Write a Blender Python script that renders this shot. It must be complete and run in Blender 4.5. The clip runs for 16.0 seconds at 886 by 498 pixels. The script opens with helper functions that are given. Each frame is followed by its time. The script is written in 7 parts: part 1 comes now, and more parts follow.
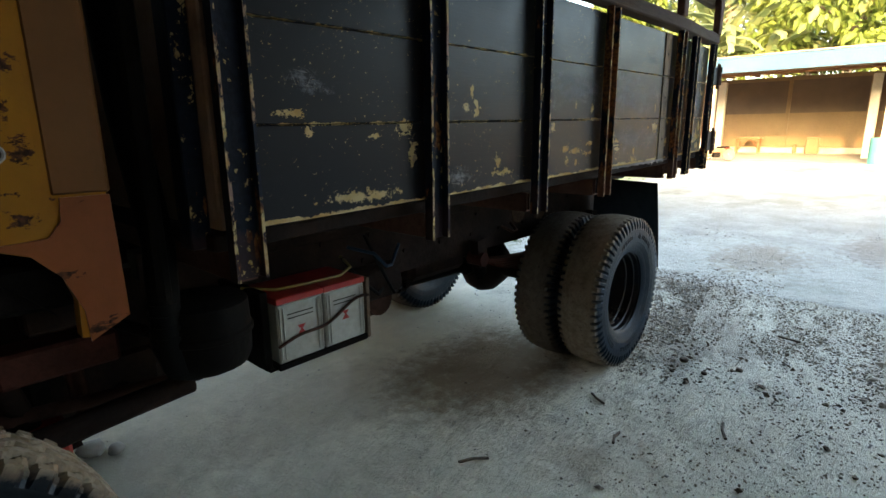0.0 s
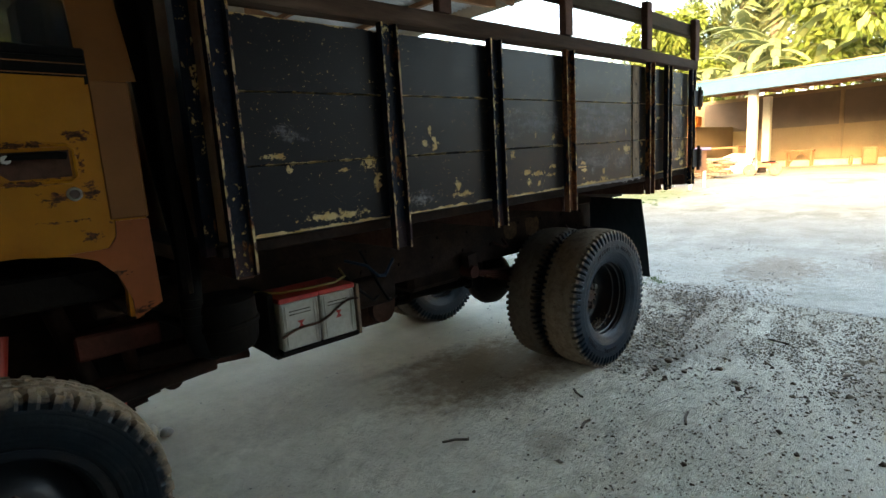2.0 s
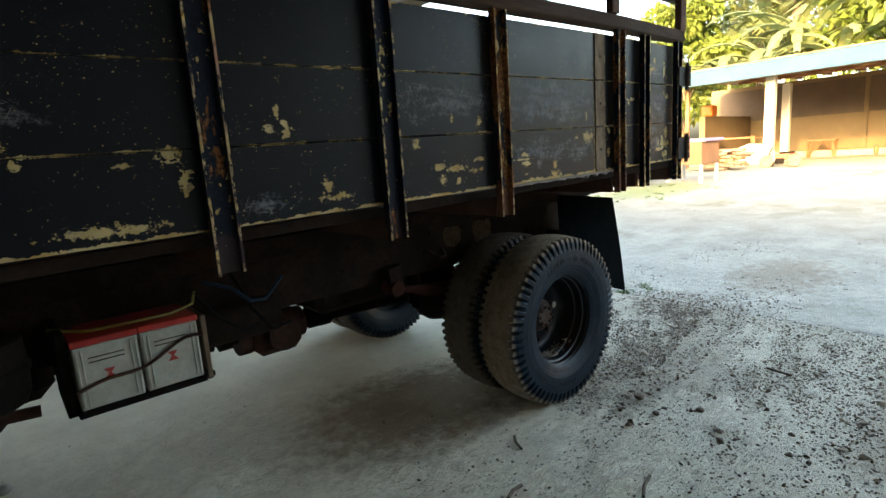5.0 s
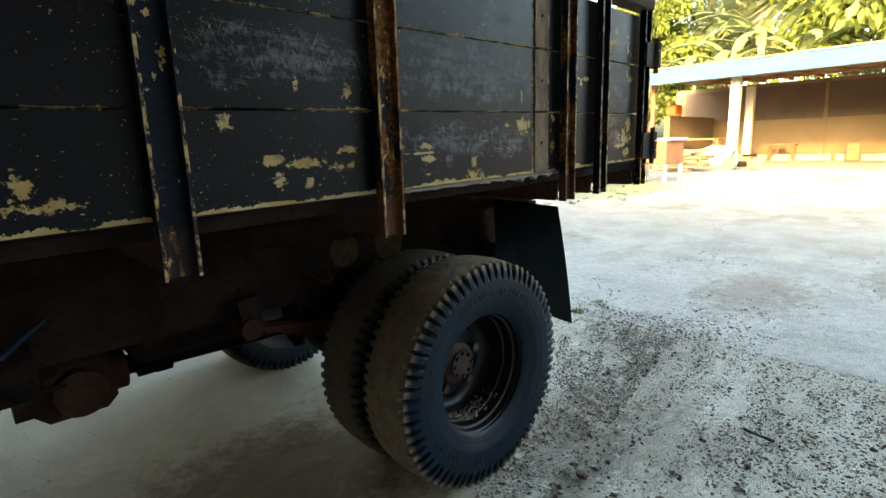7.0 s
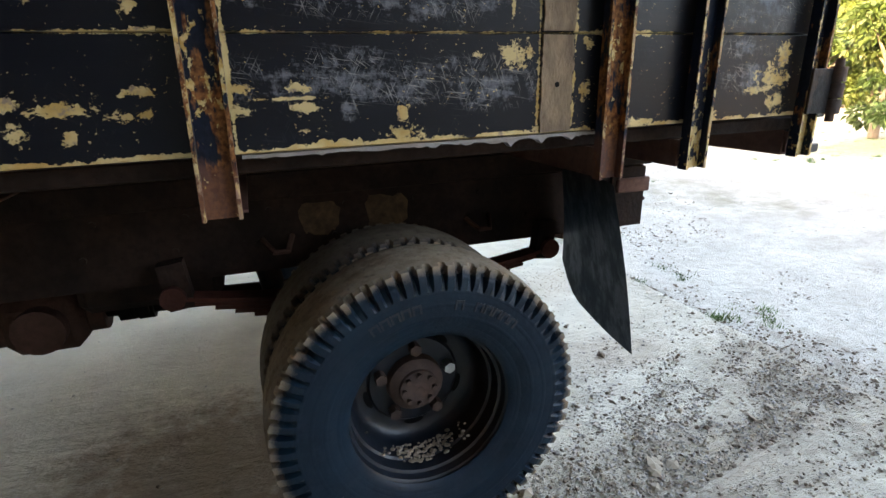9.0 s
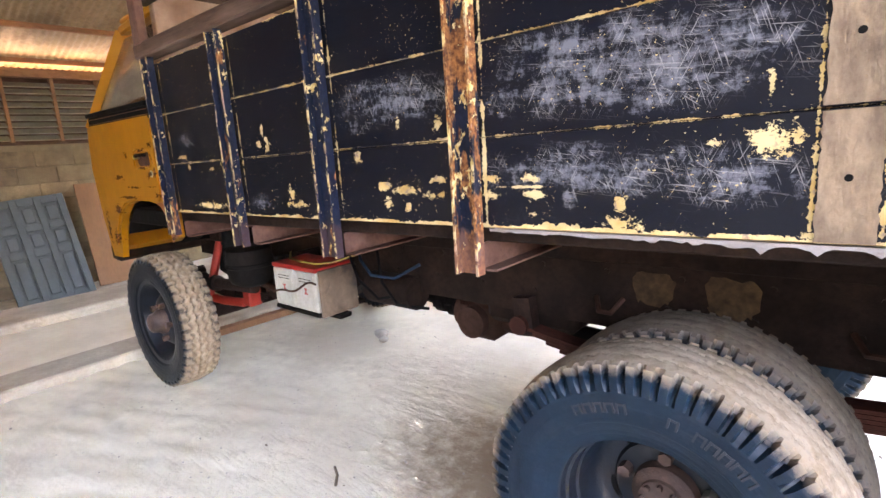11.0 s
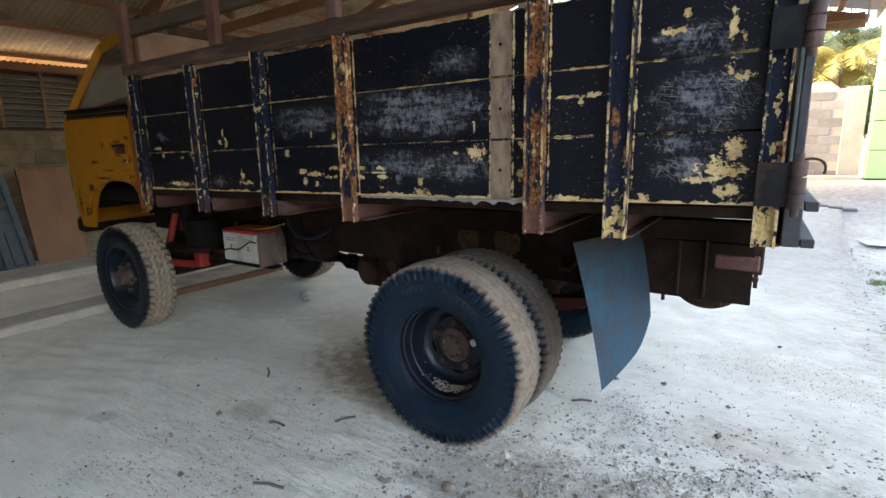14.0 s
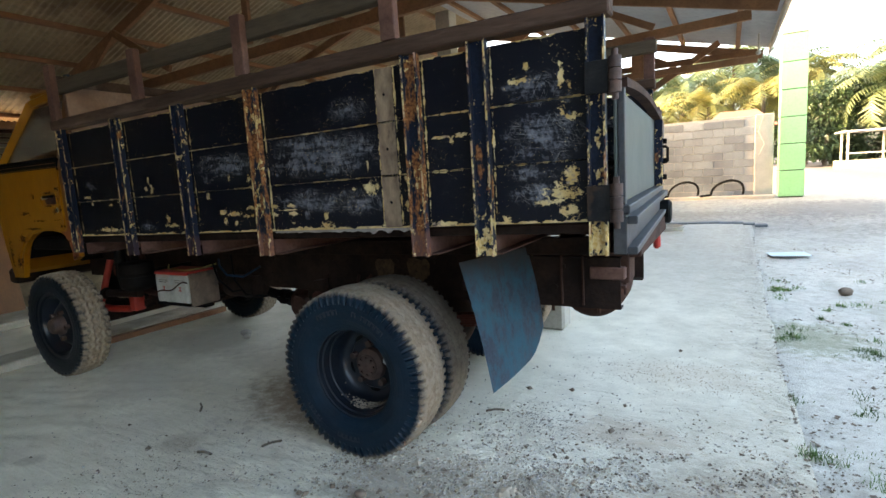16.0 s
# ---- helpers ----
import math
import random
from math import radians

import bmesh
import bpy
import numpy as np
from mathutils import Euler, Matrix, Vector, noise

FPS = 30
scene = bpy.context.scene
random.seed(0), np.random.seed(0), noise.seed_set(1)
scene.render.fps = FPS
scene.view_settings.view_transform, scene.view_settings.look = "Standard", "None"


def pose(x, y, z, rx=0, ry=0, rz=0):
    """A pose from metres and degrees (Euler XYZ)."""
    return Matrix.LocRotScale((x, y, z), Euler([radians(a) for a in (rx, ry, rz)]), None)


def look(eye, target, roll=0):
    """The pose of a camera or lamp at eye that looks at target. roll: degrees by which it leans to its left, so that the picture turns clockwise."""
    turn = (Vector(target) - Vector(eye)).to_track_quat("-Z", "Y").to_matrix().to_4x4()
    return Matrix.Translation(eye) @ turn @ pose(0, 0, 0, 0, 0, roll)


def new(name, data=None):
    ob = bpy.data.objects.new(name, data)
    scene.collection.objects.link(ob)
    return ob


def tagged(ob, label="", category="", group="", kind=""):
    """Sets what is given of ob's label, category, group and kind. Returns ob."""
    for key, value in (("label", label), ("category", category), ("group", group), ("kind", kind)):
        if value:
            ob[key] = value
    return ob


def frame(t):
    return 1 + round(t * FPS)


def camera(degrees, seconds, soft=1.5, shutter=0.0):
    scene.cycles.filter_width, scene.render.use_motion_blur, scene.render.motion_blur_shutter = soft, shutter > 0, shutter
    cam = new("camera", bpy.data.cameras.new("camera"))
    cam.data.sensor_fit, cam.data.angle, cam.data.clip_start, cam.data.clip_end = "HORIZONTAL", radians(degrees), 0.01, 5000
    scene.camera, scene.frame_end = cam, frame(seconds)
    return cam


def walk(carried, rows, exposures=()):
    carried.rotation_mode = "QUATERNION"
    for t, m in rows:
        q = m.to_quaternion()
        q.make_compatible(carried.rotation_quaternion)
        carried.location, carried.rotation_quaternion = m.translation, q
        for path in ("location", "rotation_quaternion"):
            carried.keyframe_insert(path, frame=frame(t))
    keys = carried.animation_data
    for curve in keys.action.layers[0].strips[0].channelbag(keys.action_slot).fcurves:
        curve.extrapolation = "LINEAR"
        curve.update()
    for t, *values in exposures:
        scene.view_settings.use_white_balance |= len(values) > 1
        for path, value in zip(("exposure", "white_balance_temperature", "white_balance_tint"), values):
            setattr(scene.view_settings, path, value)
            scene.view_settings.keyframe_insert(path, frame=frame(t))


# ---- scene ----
cam = camera(81.0, 16.0)
PATH = [
    (0, (-0.14, 0.2, 1.247), (1.312, 1.502, 0.803), -0.6),
    (0.5, (-0.056, 0.03, 1.238), (1.465, 1.261, 0.825), -1.9),
    (1, (-0.035, -0.084, 1.227), (1.458, 1.186, 0.831), -2.7),
    (1.5, (-0.105, -0.161, 1.236), (1.312, 1.201, 0.869), -4.2),
    (2, (-0.206, -0.285, 1.24), (1.126, 1.17, 0.912), -3.5),
    (2.5, (-0.216, -0.372, 1.254), (1.052, 1.134, 0.905), -1.8),
    (3, (-0.055, -0.429, 1.246), (1.226, 1.061, 0.869), -2.2),
    (3.5, (0.138, -0.455, 1.245), (1.408, 1.046, 0.876), -3.2),
    (3.7, (0.171, -0.442, 1.25), (1.436, 1.063, 0.882), -3.5),
    (5.8, (0.738, -0.066, 1.183), (2.028, 1.425, 0.846), -4.0),
    (6, (0.791, -0.047, 1.181), (2.07, 1.454, 0.847), -3.8),
    (6.5, (0.983, 0.058, 1.179), (2.295, 1.527, 0.83), -3.0),
    (7, (1.179, 0.114, 1.192), (2.55, 1.517, 0.803), -1.8),
    (7.5, (1.433, 0.045, 1.211), (2.747, 1.491, 0.786), -1.6),
    (8, (1.648, 0.042, 1.2), (2.835, 1.585, 0.741), -2.2),
    (8.5, (1.87, 0.122, 1.19), (2.945, 1.724, 0.664), -1.6),
    (9, (2.114, 0.167, 1.197), (2.77, 1.956, 0.59), -0.8),
    (9.5, (2.334, 0.186, 1.226), (2.521, 2.101, 0.686), -0.9),
    (10, (2.515, 0.318, 1.236), (2.083, 2.208, 0.748), -1.5),
    (10.2, (2.568, 0.339, 1.259), (1.877, 2.148, 0.763), -2.1),
    (12.3, (3.381, -0.134, 1.293), (1.917, 1.199, 1.005), -3.3),
    (12.5, (3.474, -0.153, 1.279), (2.026, 1.195, 0.985), -3.5),
    (13, (3.582, -0.227, 1.283), (2.221, 1.201, 0.95), -4.1),
    (13.5, (3.612, -0.372, 1.286), (2.385, 1.16, 0.906), -3.1),
    (14, (3.646, -0.479, 1.296), (2.571, 1.158, 0.892), -1.1),
    (14.5, (3.789, -0.507, 1.296), (2.735, 1.148, 0.911), -1.1),
    (15, (3.922, -0.539, 1.291), (2.883, 1.134, 0.94), -2.7),
    (15.5, (3.984, -0.551, 1.29), (2.978, 1.149, 0.978), -4.1),
    (16, (3.997, -0.554, 1.282), (3.036, 1.178, 1.008), -3.5),
]
# ---- body ----
EXPOSURES = [(0, 4.2, 7100, 5), (1.0, 4.1, 7600, 5), (2.5, 4.1, 7600, 5), (7, 4.15, 7600, 3), (8.5, 4.35, 7800, 4), (9.5, 5.4, 7700, 30), (10.2, 6.5, 8000, 36), (12.3, 6.4, 7500, 15), (12.6, 6.1, 7400, 15), (13.0, 5.6, 7300, 18), (13.8, 4.9, 7300, 17), (16, 4.4, 7200, 9)]
walk(cam, [(t, look(eye, target, roll)) for t, eye, target, roll in PATH], EXPOSURES)

# ---- world and sun ----
world = bpy.data.worlds.new("sky")
scene.world = world
world.use_nodes = True
wn = world.node_tree
sky = wn.nodes.new("ShaderNodeTexSky")
sky.sky_type = "NISHITA"
sky.sun_disc = False
sky.sun_elevation = radians(14)
sky.sun_rotation = radians(259)
sky.air_density, sky.dust_density, sky.ozone_density = 0.8, 6.0, 0.6
wn.nodes["Background"].inputs["Strength"].default_value = 0.15
wn.links.new(sky.outputs[0], wn.nodes["Background"].inputs["Color"])
sun_data = bpy.data.lights.new("sun", "SUN")
sun_data.energy, sun_data.angle, sun_data.color = 0.8, radians(0.6), (1.0, 0.54, 0.20)
sun = new("sun", sun_data)
sun.matrix_world = look((-20, -4, 6), (-20 + 0.96, -4 + 0.18, 6 - 0.24))


# ---- mesh helpers ----
def bx(bm, x0, x1, y0, y1, z0, z1, bevel=0.0):
    """A box between two corners, its edges bevelled."""
    r = bmesh.ops.create_cube(bm, size=1)
    vs = r["verts"]
    for v in vs:
        v.co = Vector(((x0 + x1) / 2 + v.co.x * (x1 - x0), (y0 + y1) / 2 + v.co.y * (y1 - y0), (z0 + z1) / 2 + v.co.z * (z1 - z0)))
    if bevel:
        es = list({e for v in vs for e in v.link_edges})
        bmesh.ops.bevel(bm, geom=es, offset=bevel, segments=1, affect="EDGES")
    return vs


def box(x0, x1, y0, y1, z0, z1, bevel=0.0):
    bm = bmesh.new()
    bx(bm, x0, x1, y0, y1, z0, z1, bevel)
    return bm


def bar(bm, a, b, w, h, up=(0, 0, 1), bevel=0.0):
    """A bar of section w x h from a to b."""
    a, b = Vector(a), Vector(b)
    d = (b - a)
    ln = d.length
    d.normalize()
    side = d.cross(Vector(up))
    if side.length < 1e-4:
        side = d.cross(Vector((0, 1, 0)))
    side.normalize()
    top = side.cross(d).normalized()
    m = Matrix((side, d, top)).transposed()
    r = bmesh.ops.create_cube(bm, size=1)
    for v in r["verts"]:
        v.co = (a + b) / 2 + m @ Vector((v.co.x * w, v.co.y * ln, v.co.z * h))
    if bevel:
        es = list({e for v in r["verts"] for e in v.link_edges})
        bmesh.ops.bevel(bm, geom=es, offset=bevel, segments=1, affect="EDGES")


def rod(bm, a, b, r, seg=12, r2=None):
    a, b = Vector(a), Vector(b)
    d = b - a
    q = d.to_track_quat("Z", "Y").to_matrix().to_4x4()
    bmesh.ops.create_cone(bm, cap_ends=True, segments=seg, radius1=r, radius2=r if r2 is None else r2, depth=d.length,
                          matrix=Matrix.Translation((a + b) / 2) @ q)


def tube(points, r, seg=8):
    """A bent tube through points, as a bmesh."""
    bm = bmesh.new()
    pts = [Vector(p) for p in points]
    rings = []
    for i, p in enumerate(pts):
        d = (pts[min(i + 1, len(pts) - 1)] - pts[max(i - 1, 0)]).normalized()
        s = d.orthogonal().normalized()
        t = d.cross(s)
        rings.append([bm.verts.new(p + r * (math.cos(k * math.tau / seg) * s + math.sin(k * math.tau / seg) * t)) for k in range(seg)])
    for a, b in zip(rings, rings[1:]):
        off = min(range(seg), key=lambda o: sum((a[k].co - b[(k + o) % seg].co).length for k in range(seg)))
        for k in range(seg):
            bm.faces.new((a[k], a[(k + 1) % seg], b[(k + 1 + off) % seg], b[(k + off) % seg]))
    bm.faces.new(rings[0][::-1])
    bm.faces.new(rings[-1])
    return bm


def lathe(profile, seg=48, wobble=None):
    """Turns (y, r) points about the y axis; wobble(angle, k, y, r) may move them."""
    bm = bmesh.new()
    rings = []
    for s in range(seg):
        a = s * math.tau / seg
        ring = []
        for k, (y, r) in enumerate(profile):
            if wobble:
                y, r = wobble(a, k, y, r)
            ring.append(bm.verts.new((r * math.cos(a), y, r * math.sin(a))))
        rings.append(ring)
    for s in range(seg):
        p, q = rings[s], rings[(s + 1) % seg]
        for k in range(len(profile) - 1):
            bm.faces.new((p[k], p[k + 1], q[k + 1], q[k]))
    return bm


def plate(points, y0, y1, inset=0.0):
    """A flat plate cut from an outline in x and z, between y0 and y1."""
    bm = bmesh.new()
    a = [bm.verts.new((x, y0, z)) for x, z in points]
    b = [bm.verts.new((x, y1, z)) for x, z in points]
    bm.faces.new(a)
    bm.faces.new(b[::-1])
    for i in range(len(points)):
        j = (i + 1) % len(points)
        bm.faces.new((a[i], b[i], b[j], a[j]))
    return bm


def finish(name, bm, material, smooth=None):
    bmesh.ops.recalc_face_normals(bm, faces=bm.faces[:])
    me = bpy.data.meshes.new(name)
    bm.to_mesh(me)
    bm.free()
    me.materials.append(material)
    if smooth is not None:
        me.polygons.foreach_set("use_smooth", [True] * len(me.polygons))
        me.set_sharp_from_angle(angle=radians(smooth))
    return me


def thing(name, bm, material, label, category, group="", kind="", smooth=None):
    ob = new(name, finish(name, bm, material, smooth))
    return tagged(ob, label, category, group, kind)


def part(name, bm, material, parent, label="", smooth=None):
    ob = new(name, finish(name, bm, material, smooth))
    ob.parent = parent
    return tagged(ob, label)


def shared(name, me, parent, m, label=""):
    """An object of its own on a mesh that others use too."""
    ob = new(name, me)
    ob.parent = parent
    ob.matrix_basis = m
    return tagged(ob, label)


def root(name, label, category, group="", at=(0, 0, 0)):
    ob = new(name)
    ob.location = at
    return tagged(ob, label, category, group)


# ---- materials ----
class Mat:
    """Small builder for node materials."""

    def __init__(self, name, rough=0.8, metal=0.0):
        self.mat = bpy.data.materials.new(name)
        self.mat.use_nodes = True
        self.t = self.mat.node_tree
        self.b = self.t.nodes["Principled BSDF"]
        self.b.inputs["Roughness"].default_value = rough
        self.b.inputs["Metallic"].default_value = metal

    def node(self, kind, **kw):
        n = self.t.nodes.new(kind)
        for k, v in kw.items():
            n.inputs[k].default_value = v
        return n

    def link(self, a, b):
        self.t.links.new(a, b)

    def place(self, local=False):
        if local:
            return self.t.nodes.new("ShaderNodeTexCoord").outputs["Object"]
        return self.t.nodes.new("ShaderNodeNewGeometry").outputs["Position"]

    def scaled(self, vec, s):
        n = self.node("ShaderNodeMapping")
        n.inputs["Scale"].default_value = s
        self.link(vec, n.inputs["Vector"])
        return n.outputs[0]

    def noise(self, vec, scale, detail=4.0, rough=0.6):
        n = self.node("ShaderNodeTexNoise", Scale=scale, Detail=detail, Roughness=rough)
        self.link(vec, n.inputs["Vector"])
        return n.outputs["Fac"]

    def ramp(self, fac, lo, hi):
        n = self.node("ShaderNodeMapRange")
        n.inputs["From Min"].default_value, n.inputs["From Max"].default_value = lo, hi
        self.link(fac, n.inputs["Value"])
        return n.outputs[0]

    def math(self, op, a, b=None, clamp=False):
        n = self.t.nodes.new("ShaderNodeMath")
        n.operation = op
        n.use_clamp = clamp
        for i, v in enumerate((a, b)):
            if v is None:
                continue
            if isinstance(v, (int, float)):
                n.inputs[i].default_value = v
            else:
                self.link(v, n.inputs[i])
        return n.outputs[0]

    def mix(self, fac, a, b):
        n = self.t.nodes.new("ShaderNodeMix")
        n.data_type = "RGBA"
        for sock, v in ((n.inputs[0], fac), (n.inputs[6], a), (n.inputs[7], b)):
            if isinstance(v, (int, float)):
                sock.default_value = v
            elif isinstance(v, tuple):
                sock.default_value = (*v, 1.0)
            else:
                self.link(v, sock)
        return n.outputs[2]

    def random(self):
        return self.t.nodes.new("ShaderNodeObjectInfo").outputs["Random"]

    def island(self):
        return self.t.nodes.new("ShaderNodeNewGeometry").outputs["Random Per Island"]

    def axis(self, vec, i):
        n = self.t.nodes.new("ShaderNodeSeparateXYZ")
        self.link(vec, n.inputs[0])
        return n.outputs[i]

    def color(self, c):
        if isinstance(c, tuple):
            self.b.inputs["Base Color"].default_value = (*c, 1)
        else:
            self.link(c, self.b.inputs["Base Color"])

    def rough(self, r):
        self.link(r, self.b.inputs["Roughness"])

    def bump(self, h, dist=0.01, strength=0.6):
        n = self.node("ShaderNodeBump", Strength=strength, Distance=dist)
        self.link(h, n.inputs["Height"])
        self.link(n.outputs[0], self.b.inputs["Normal"])


def two_tone(name, a, b, scale=3.0, fine=40.0, rough=0.85, bump=0.004, metal=0.0, stretch=(1, 1, 1), vary=0.0, third=None, spec=0.5):
    """A surface of two tones at a large and a fine scale, with relief."""
    m = Mat(name, rough, metal)
    p = m.scaled(m.place(), stretch)
    big, small = m.noise(p, scale, 5), m.noise(p, fine, 4)
    c = m.mix(m.ramp(big, 0.35, 0.65), a, b)
    dark = tuple(v * 0.62 for v in a)
    c = m.mix(m.math("MULTIPLY", m.ramp(small, 0.45, 0.75), 0.55), c, dark)
    if third:
        c = m.mix(m.ramp(m.noise(p, scale * 0.4, 6), 0.56, 0.66), c, third)
    if vary:
        h = m.t.nodes.new("ShaderNodeHueSaturation")
        m.link(c, h.inputs["Color"])
        m.link(m.ramp(m.random(), 0.0, 1.0), h.inputs["Value"])
        n = h.inputs["Value"].links[0].from_node
        n.inputs["To Min"].default_value, n.inputs["To Max"].default_value = 1 - vary, 1 + vary
        c = h.outputs[0]
    m.color(c)
    m.b.inputs["Specular IOR Level"].default_value = spec
    m.bump(small, bump)
    return m.mat


NAVY, NAVY_B, CREAM, OCHRE, RUST, BAREWOOD = (0.0026, 0.0034, 0.0068), (0.0038, 0.0050, 0.0095), (0.60, 0.46, 0.23), (0.47, 0.30, 0.10), (0.17, 0.055, 0.022), (0.27, 0.20, 0.145)


def worn_paint(name, spots, scuffs, seams=(0.2155, 0.4305), edges=(0.411, 0.998, 1.551, 2.093, 2.736, 2.828, 2.961, 3.238)):
    """Dark paint over old cream paint, chipped along joints, in flecks and round worn spots (x, z, half width, half height); scuffs likewise."""
    m = Mat(name, 0.42)
    p = m.place()
    x, z = m.axis(p, 0), m.axis(p, 2)

    def field(rows):
        """1 in the middle of the nearest spot, 0 at its rim and beyond."""
        total = None
        for sx, sz, rx, rz in rows:
            mp = m.node("ShaderNodeMapping")
            mp.inputs["Scale"].default_value = (1 / rx, 0.0, 1 / rz)
            mp.inputs["Location"].default_value = (-sx / rx, 0.0, -sz / rz)
            m.link(p, mp.inputs["Vector"])
            ln = m.t.nodes.new("ShaderNodeVectorMath")
            ln.operation = "LENGTH"
            m.link(mp.outputs[0], ln.inputs[0])
            f = m.math("SUBTRACT", 1.0, ln.outputs["Value"])
            total = f if total is None else m.math("MAXIMUM", total, f)
        return m.math("MAXIMUM", total, 0.0) if total else 0.0

    n_chip = m.noise(m.scaled(p, (1, 1, 1.25)), 40, 8, 0.74)
    n_small = m.noise(m.scaled(p, (1, 1, 1.5)), 110, 4, 0.6)
    n_big = m.noise(p, 6, 5, 0.65)
    n2 = m.noise(p, 9, 4, 0.6)
    worn = field([(a, b, c * 1.55, d * 1.55) for a, b, c, d in spots])
    n_rag = m.math("MULTIPLY", m.math("SUBTRACT", n_small, 0.5), 0.30)
    level_ = m.math("ADD", m.math("ADD", n_chip, n_rag), m.math("MULTIPLY", m.math("POWER", worn, 0.8), 0.36))
    chips = m.ramp(level_, 0.722, 0.730)
    flecks = m.ramp(m.math("ADD", n_small, m.math("MULTIPLY", n_big, 0.22)), 0.800, 0.808)
    total = m.math("MAXIMUM", chips, flecks)
    # height above the slightly rising floor line
    h = m.math("SUBTRACT", z, m.math("MULTIPLY_ADD", x, 0.016))
    h.node.inputs[1].links[0].from_node.inputs[2].default_value = 1.0406
    ragged = m.math("MULTIPLY", m.math("SUBTRACT", m.noise(p, 130, 3, 0.6), 0.5), 0.010)
    along = m.noise(m.scaled(p, (1, 1, 0.3)), 14, 6, 0.72)
    wide_ = m.math("MULTIPLY", m.ramp(m.noise(m.scaled(p, (1, 1, 0.3)), 7, 5, 0.7), 0.58, 0.74), 0.009)
    for sm in seams:
        d = m.math("ADD", m.math("ABSOLUTE", m.math("SUBTRACT", h, sm)), ragged)
        lim = m.math("ADD", m.math("MULTIPLY", m.ramp(along, 0.44, 0.60), 0.0040), wide_)
        total = m.math("MAXIMUM", total, m.math("LESS_THAN", d, lim))
    foot = m.math("ADD", m.math("MULTIPLY", m.ramp(along, 0.36, 0.55), 0.011), m.math("MULTIPLY", wide_, 1.3))
    total = m.math("MAXIMUM", total, m.math("LESS_THAN", m.math("ADD", m.math("ABSOLUTE", h), ragged), foot))
    top = m.math("MULTIPLY", m.ramp(along, 0.46, 0.60), 0.008)
    total = m.math("MAXIMUM", total, m.math("LESS_THAN", m.math("ADD", m.math("ABSOLUTE", m.math("SUBTRACT", h, 0.645)), ragged), top))
    up = m.noise(m.scaled(p, (0.3, 1, 1)), 15, 6, 0.72)
    for sx in edges:
        d = m.math("ADD", m.math("ABSOLUTE", m.math("SUBTRACT", x, sx)), ragged)
        lim = m.math("MULTIPLY", m.ramp(up, 0.46, 0.72), 0.010)
        total = m.math("MAXIMUM", total, m.math("LESS_THAN", d, lim))
    # pale scuffing: brushed smears, dabs and fine crossing scratches
    rub = field([(a, b, c * 1.3, d * 1.3) for a, b, c, d in scuffs])
    rub = m.math("MULTIPLY", rub, 1.0) if scuffs else m.math("MULTIPLY", n_big, 0.0)
    streaky = m.noise(m.scaled(p, (9, 1, 60)), 1.0, 6, 0.72)
    dabs = m.noise(m.scaled(p, (1, 1, 0.7)), 55, 7, 0.78)
    mask = m.math("ADD", m.math("MULTIPLY", m.math("POWER", rub, 0.6), 0.44), m.math("ADD", m.math("MULTIPLY", m.noise(p, 17, 6, 0.7), 1.0), m.math("MULTIPLY", streaky, 0.9)))
    mask = m.math("ADD", mask, m.math("MULTIPLY", m.math("SUBTRACT", dabs, 0.5), 1.25))
    grey = m.math("MULTIPLY", m.ramp(mask, 1.23, 1.52), m.ramp(rub, 0.0, 0.10))
    specks = m.math("MULTIPLY", m.ramp(m.math("ADD", dabs, m.math("MULTIPLY", m.ramp(rub, 0.0, 0.3), 0.06)), 0.70, 0.76), 0.35)
    grey = m.math("MAXIMUM", grey, specks)
    strokes = []
    for turn, sc3, lim in ((0.35, (420, 1, 16), 0.645), (-0.5, (400, 1, 15), 0.645), (1.45, (380, 1, 12), 0.64), (0.95, (400, 1, 18), 0.65)):
        mp = m.node("ShaderNodeMapping")
        mp.inputs["Rotation"].default_value = (0, turn, 0)
        m.link(p, mp.inputs["Vector"])
        strokes.append(m.ramp(m.noise(m.scaled(mp.outputs[0], sc3), 1.0, 2, 0.5), lim, lim + 0.03))
    lines = m.math("MAXIMUM", m.math("MAXIMUM", strokes[0], strokes[1]), m.math("MAXIMUM", strokes[2], strokes[3]))
    lines = m.math("MULTIPLY", lines, m.ramp(m.noise(p, 11, 3, 0.6), 0.42, 0.55))
    lines = m.math("MULTIPLY", lines, m.math("ADD", m.ramp(rub, 0.05, 0.4), m.math("MULTIPLY", m.ramp(n_big, 0.52, 0.66), 0.14)), True)
    film = m.math("MULTIPLY", m.ramp(m.noise(m.scaled(p, (5, 1, 26)), 1.0, 6, 0.7), 0.48, 0.76), 0.006)
    base = m.mix(n2, NAVY, NAVY_B)
    base = m.mix(m.math("ADD", m.math("MULTIPLY", grey, 0.56), film, True), base, (0.235, 0.242, 0.272))
    base = m.mix(m.math("MULTIPLY", lines, 0.45), base, (0.40, 0.38, 0.36))
    chip = m.mix(m.ramp(m.noise(p, 14, 3), 0.42, 0.66), CREAM, OCHRE)
    chip = m.mix(m.ramp(m.noise(p, 26, 5, 0.7), 0.57, 0.64), chip, BAREWOOD)
    m.color(m.mix(total, base, chip))
    ro = m.math("MULTIPLY_ADD", n2, 0.25)
    ro.node.inputs[2].default_value = 0.24
    m.rough(m.math("ADD", m.math("ADD", m.math("MULTIPLY", total, 0.35), m.math("MULTIPLY", grey, 0.3)), ro))
    m.b.inputs["Specular IOR Level"].default_value = 0.20
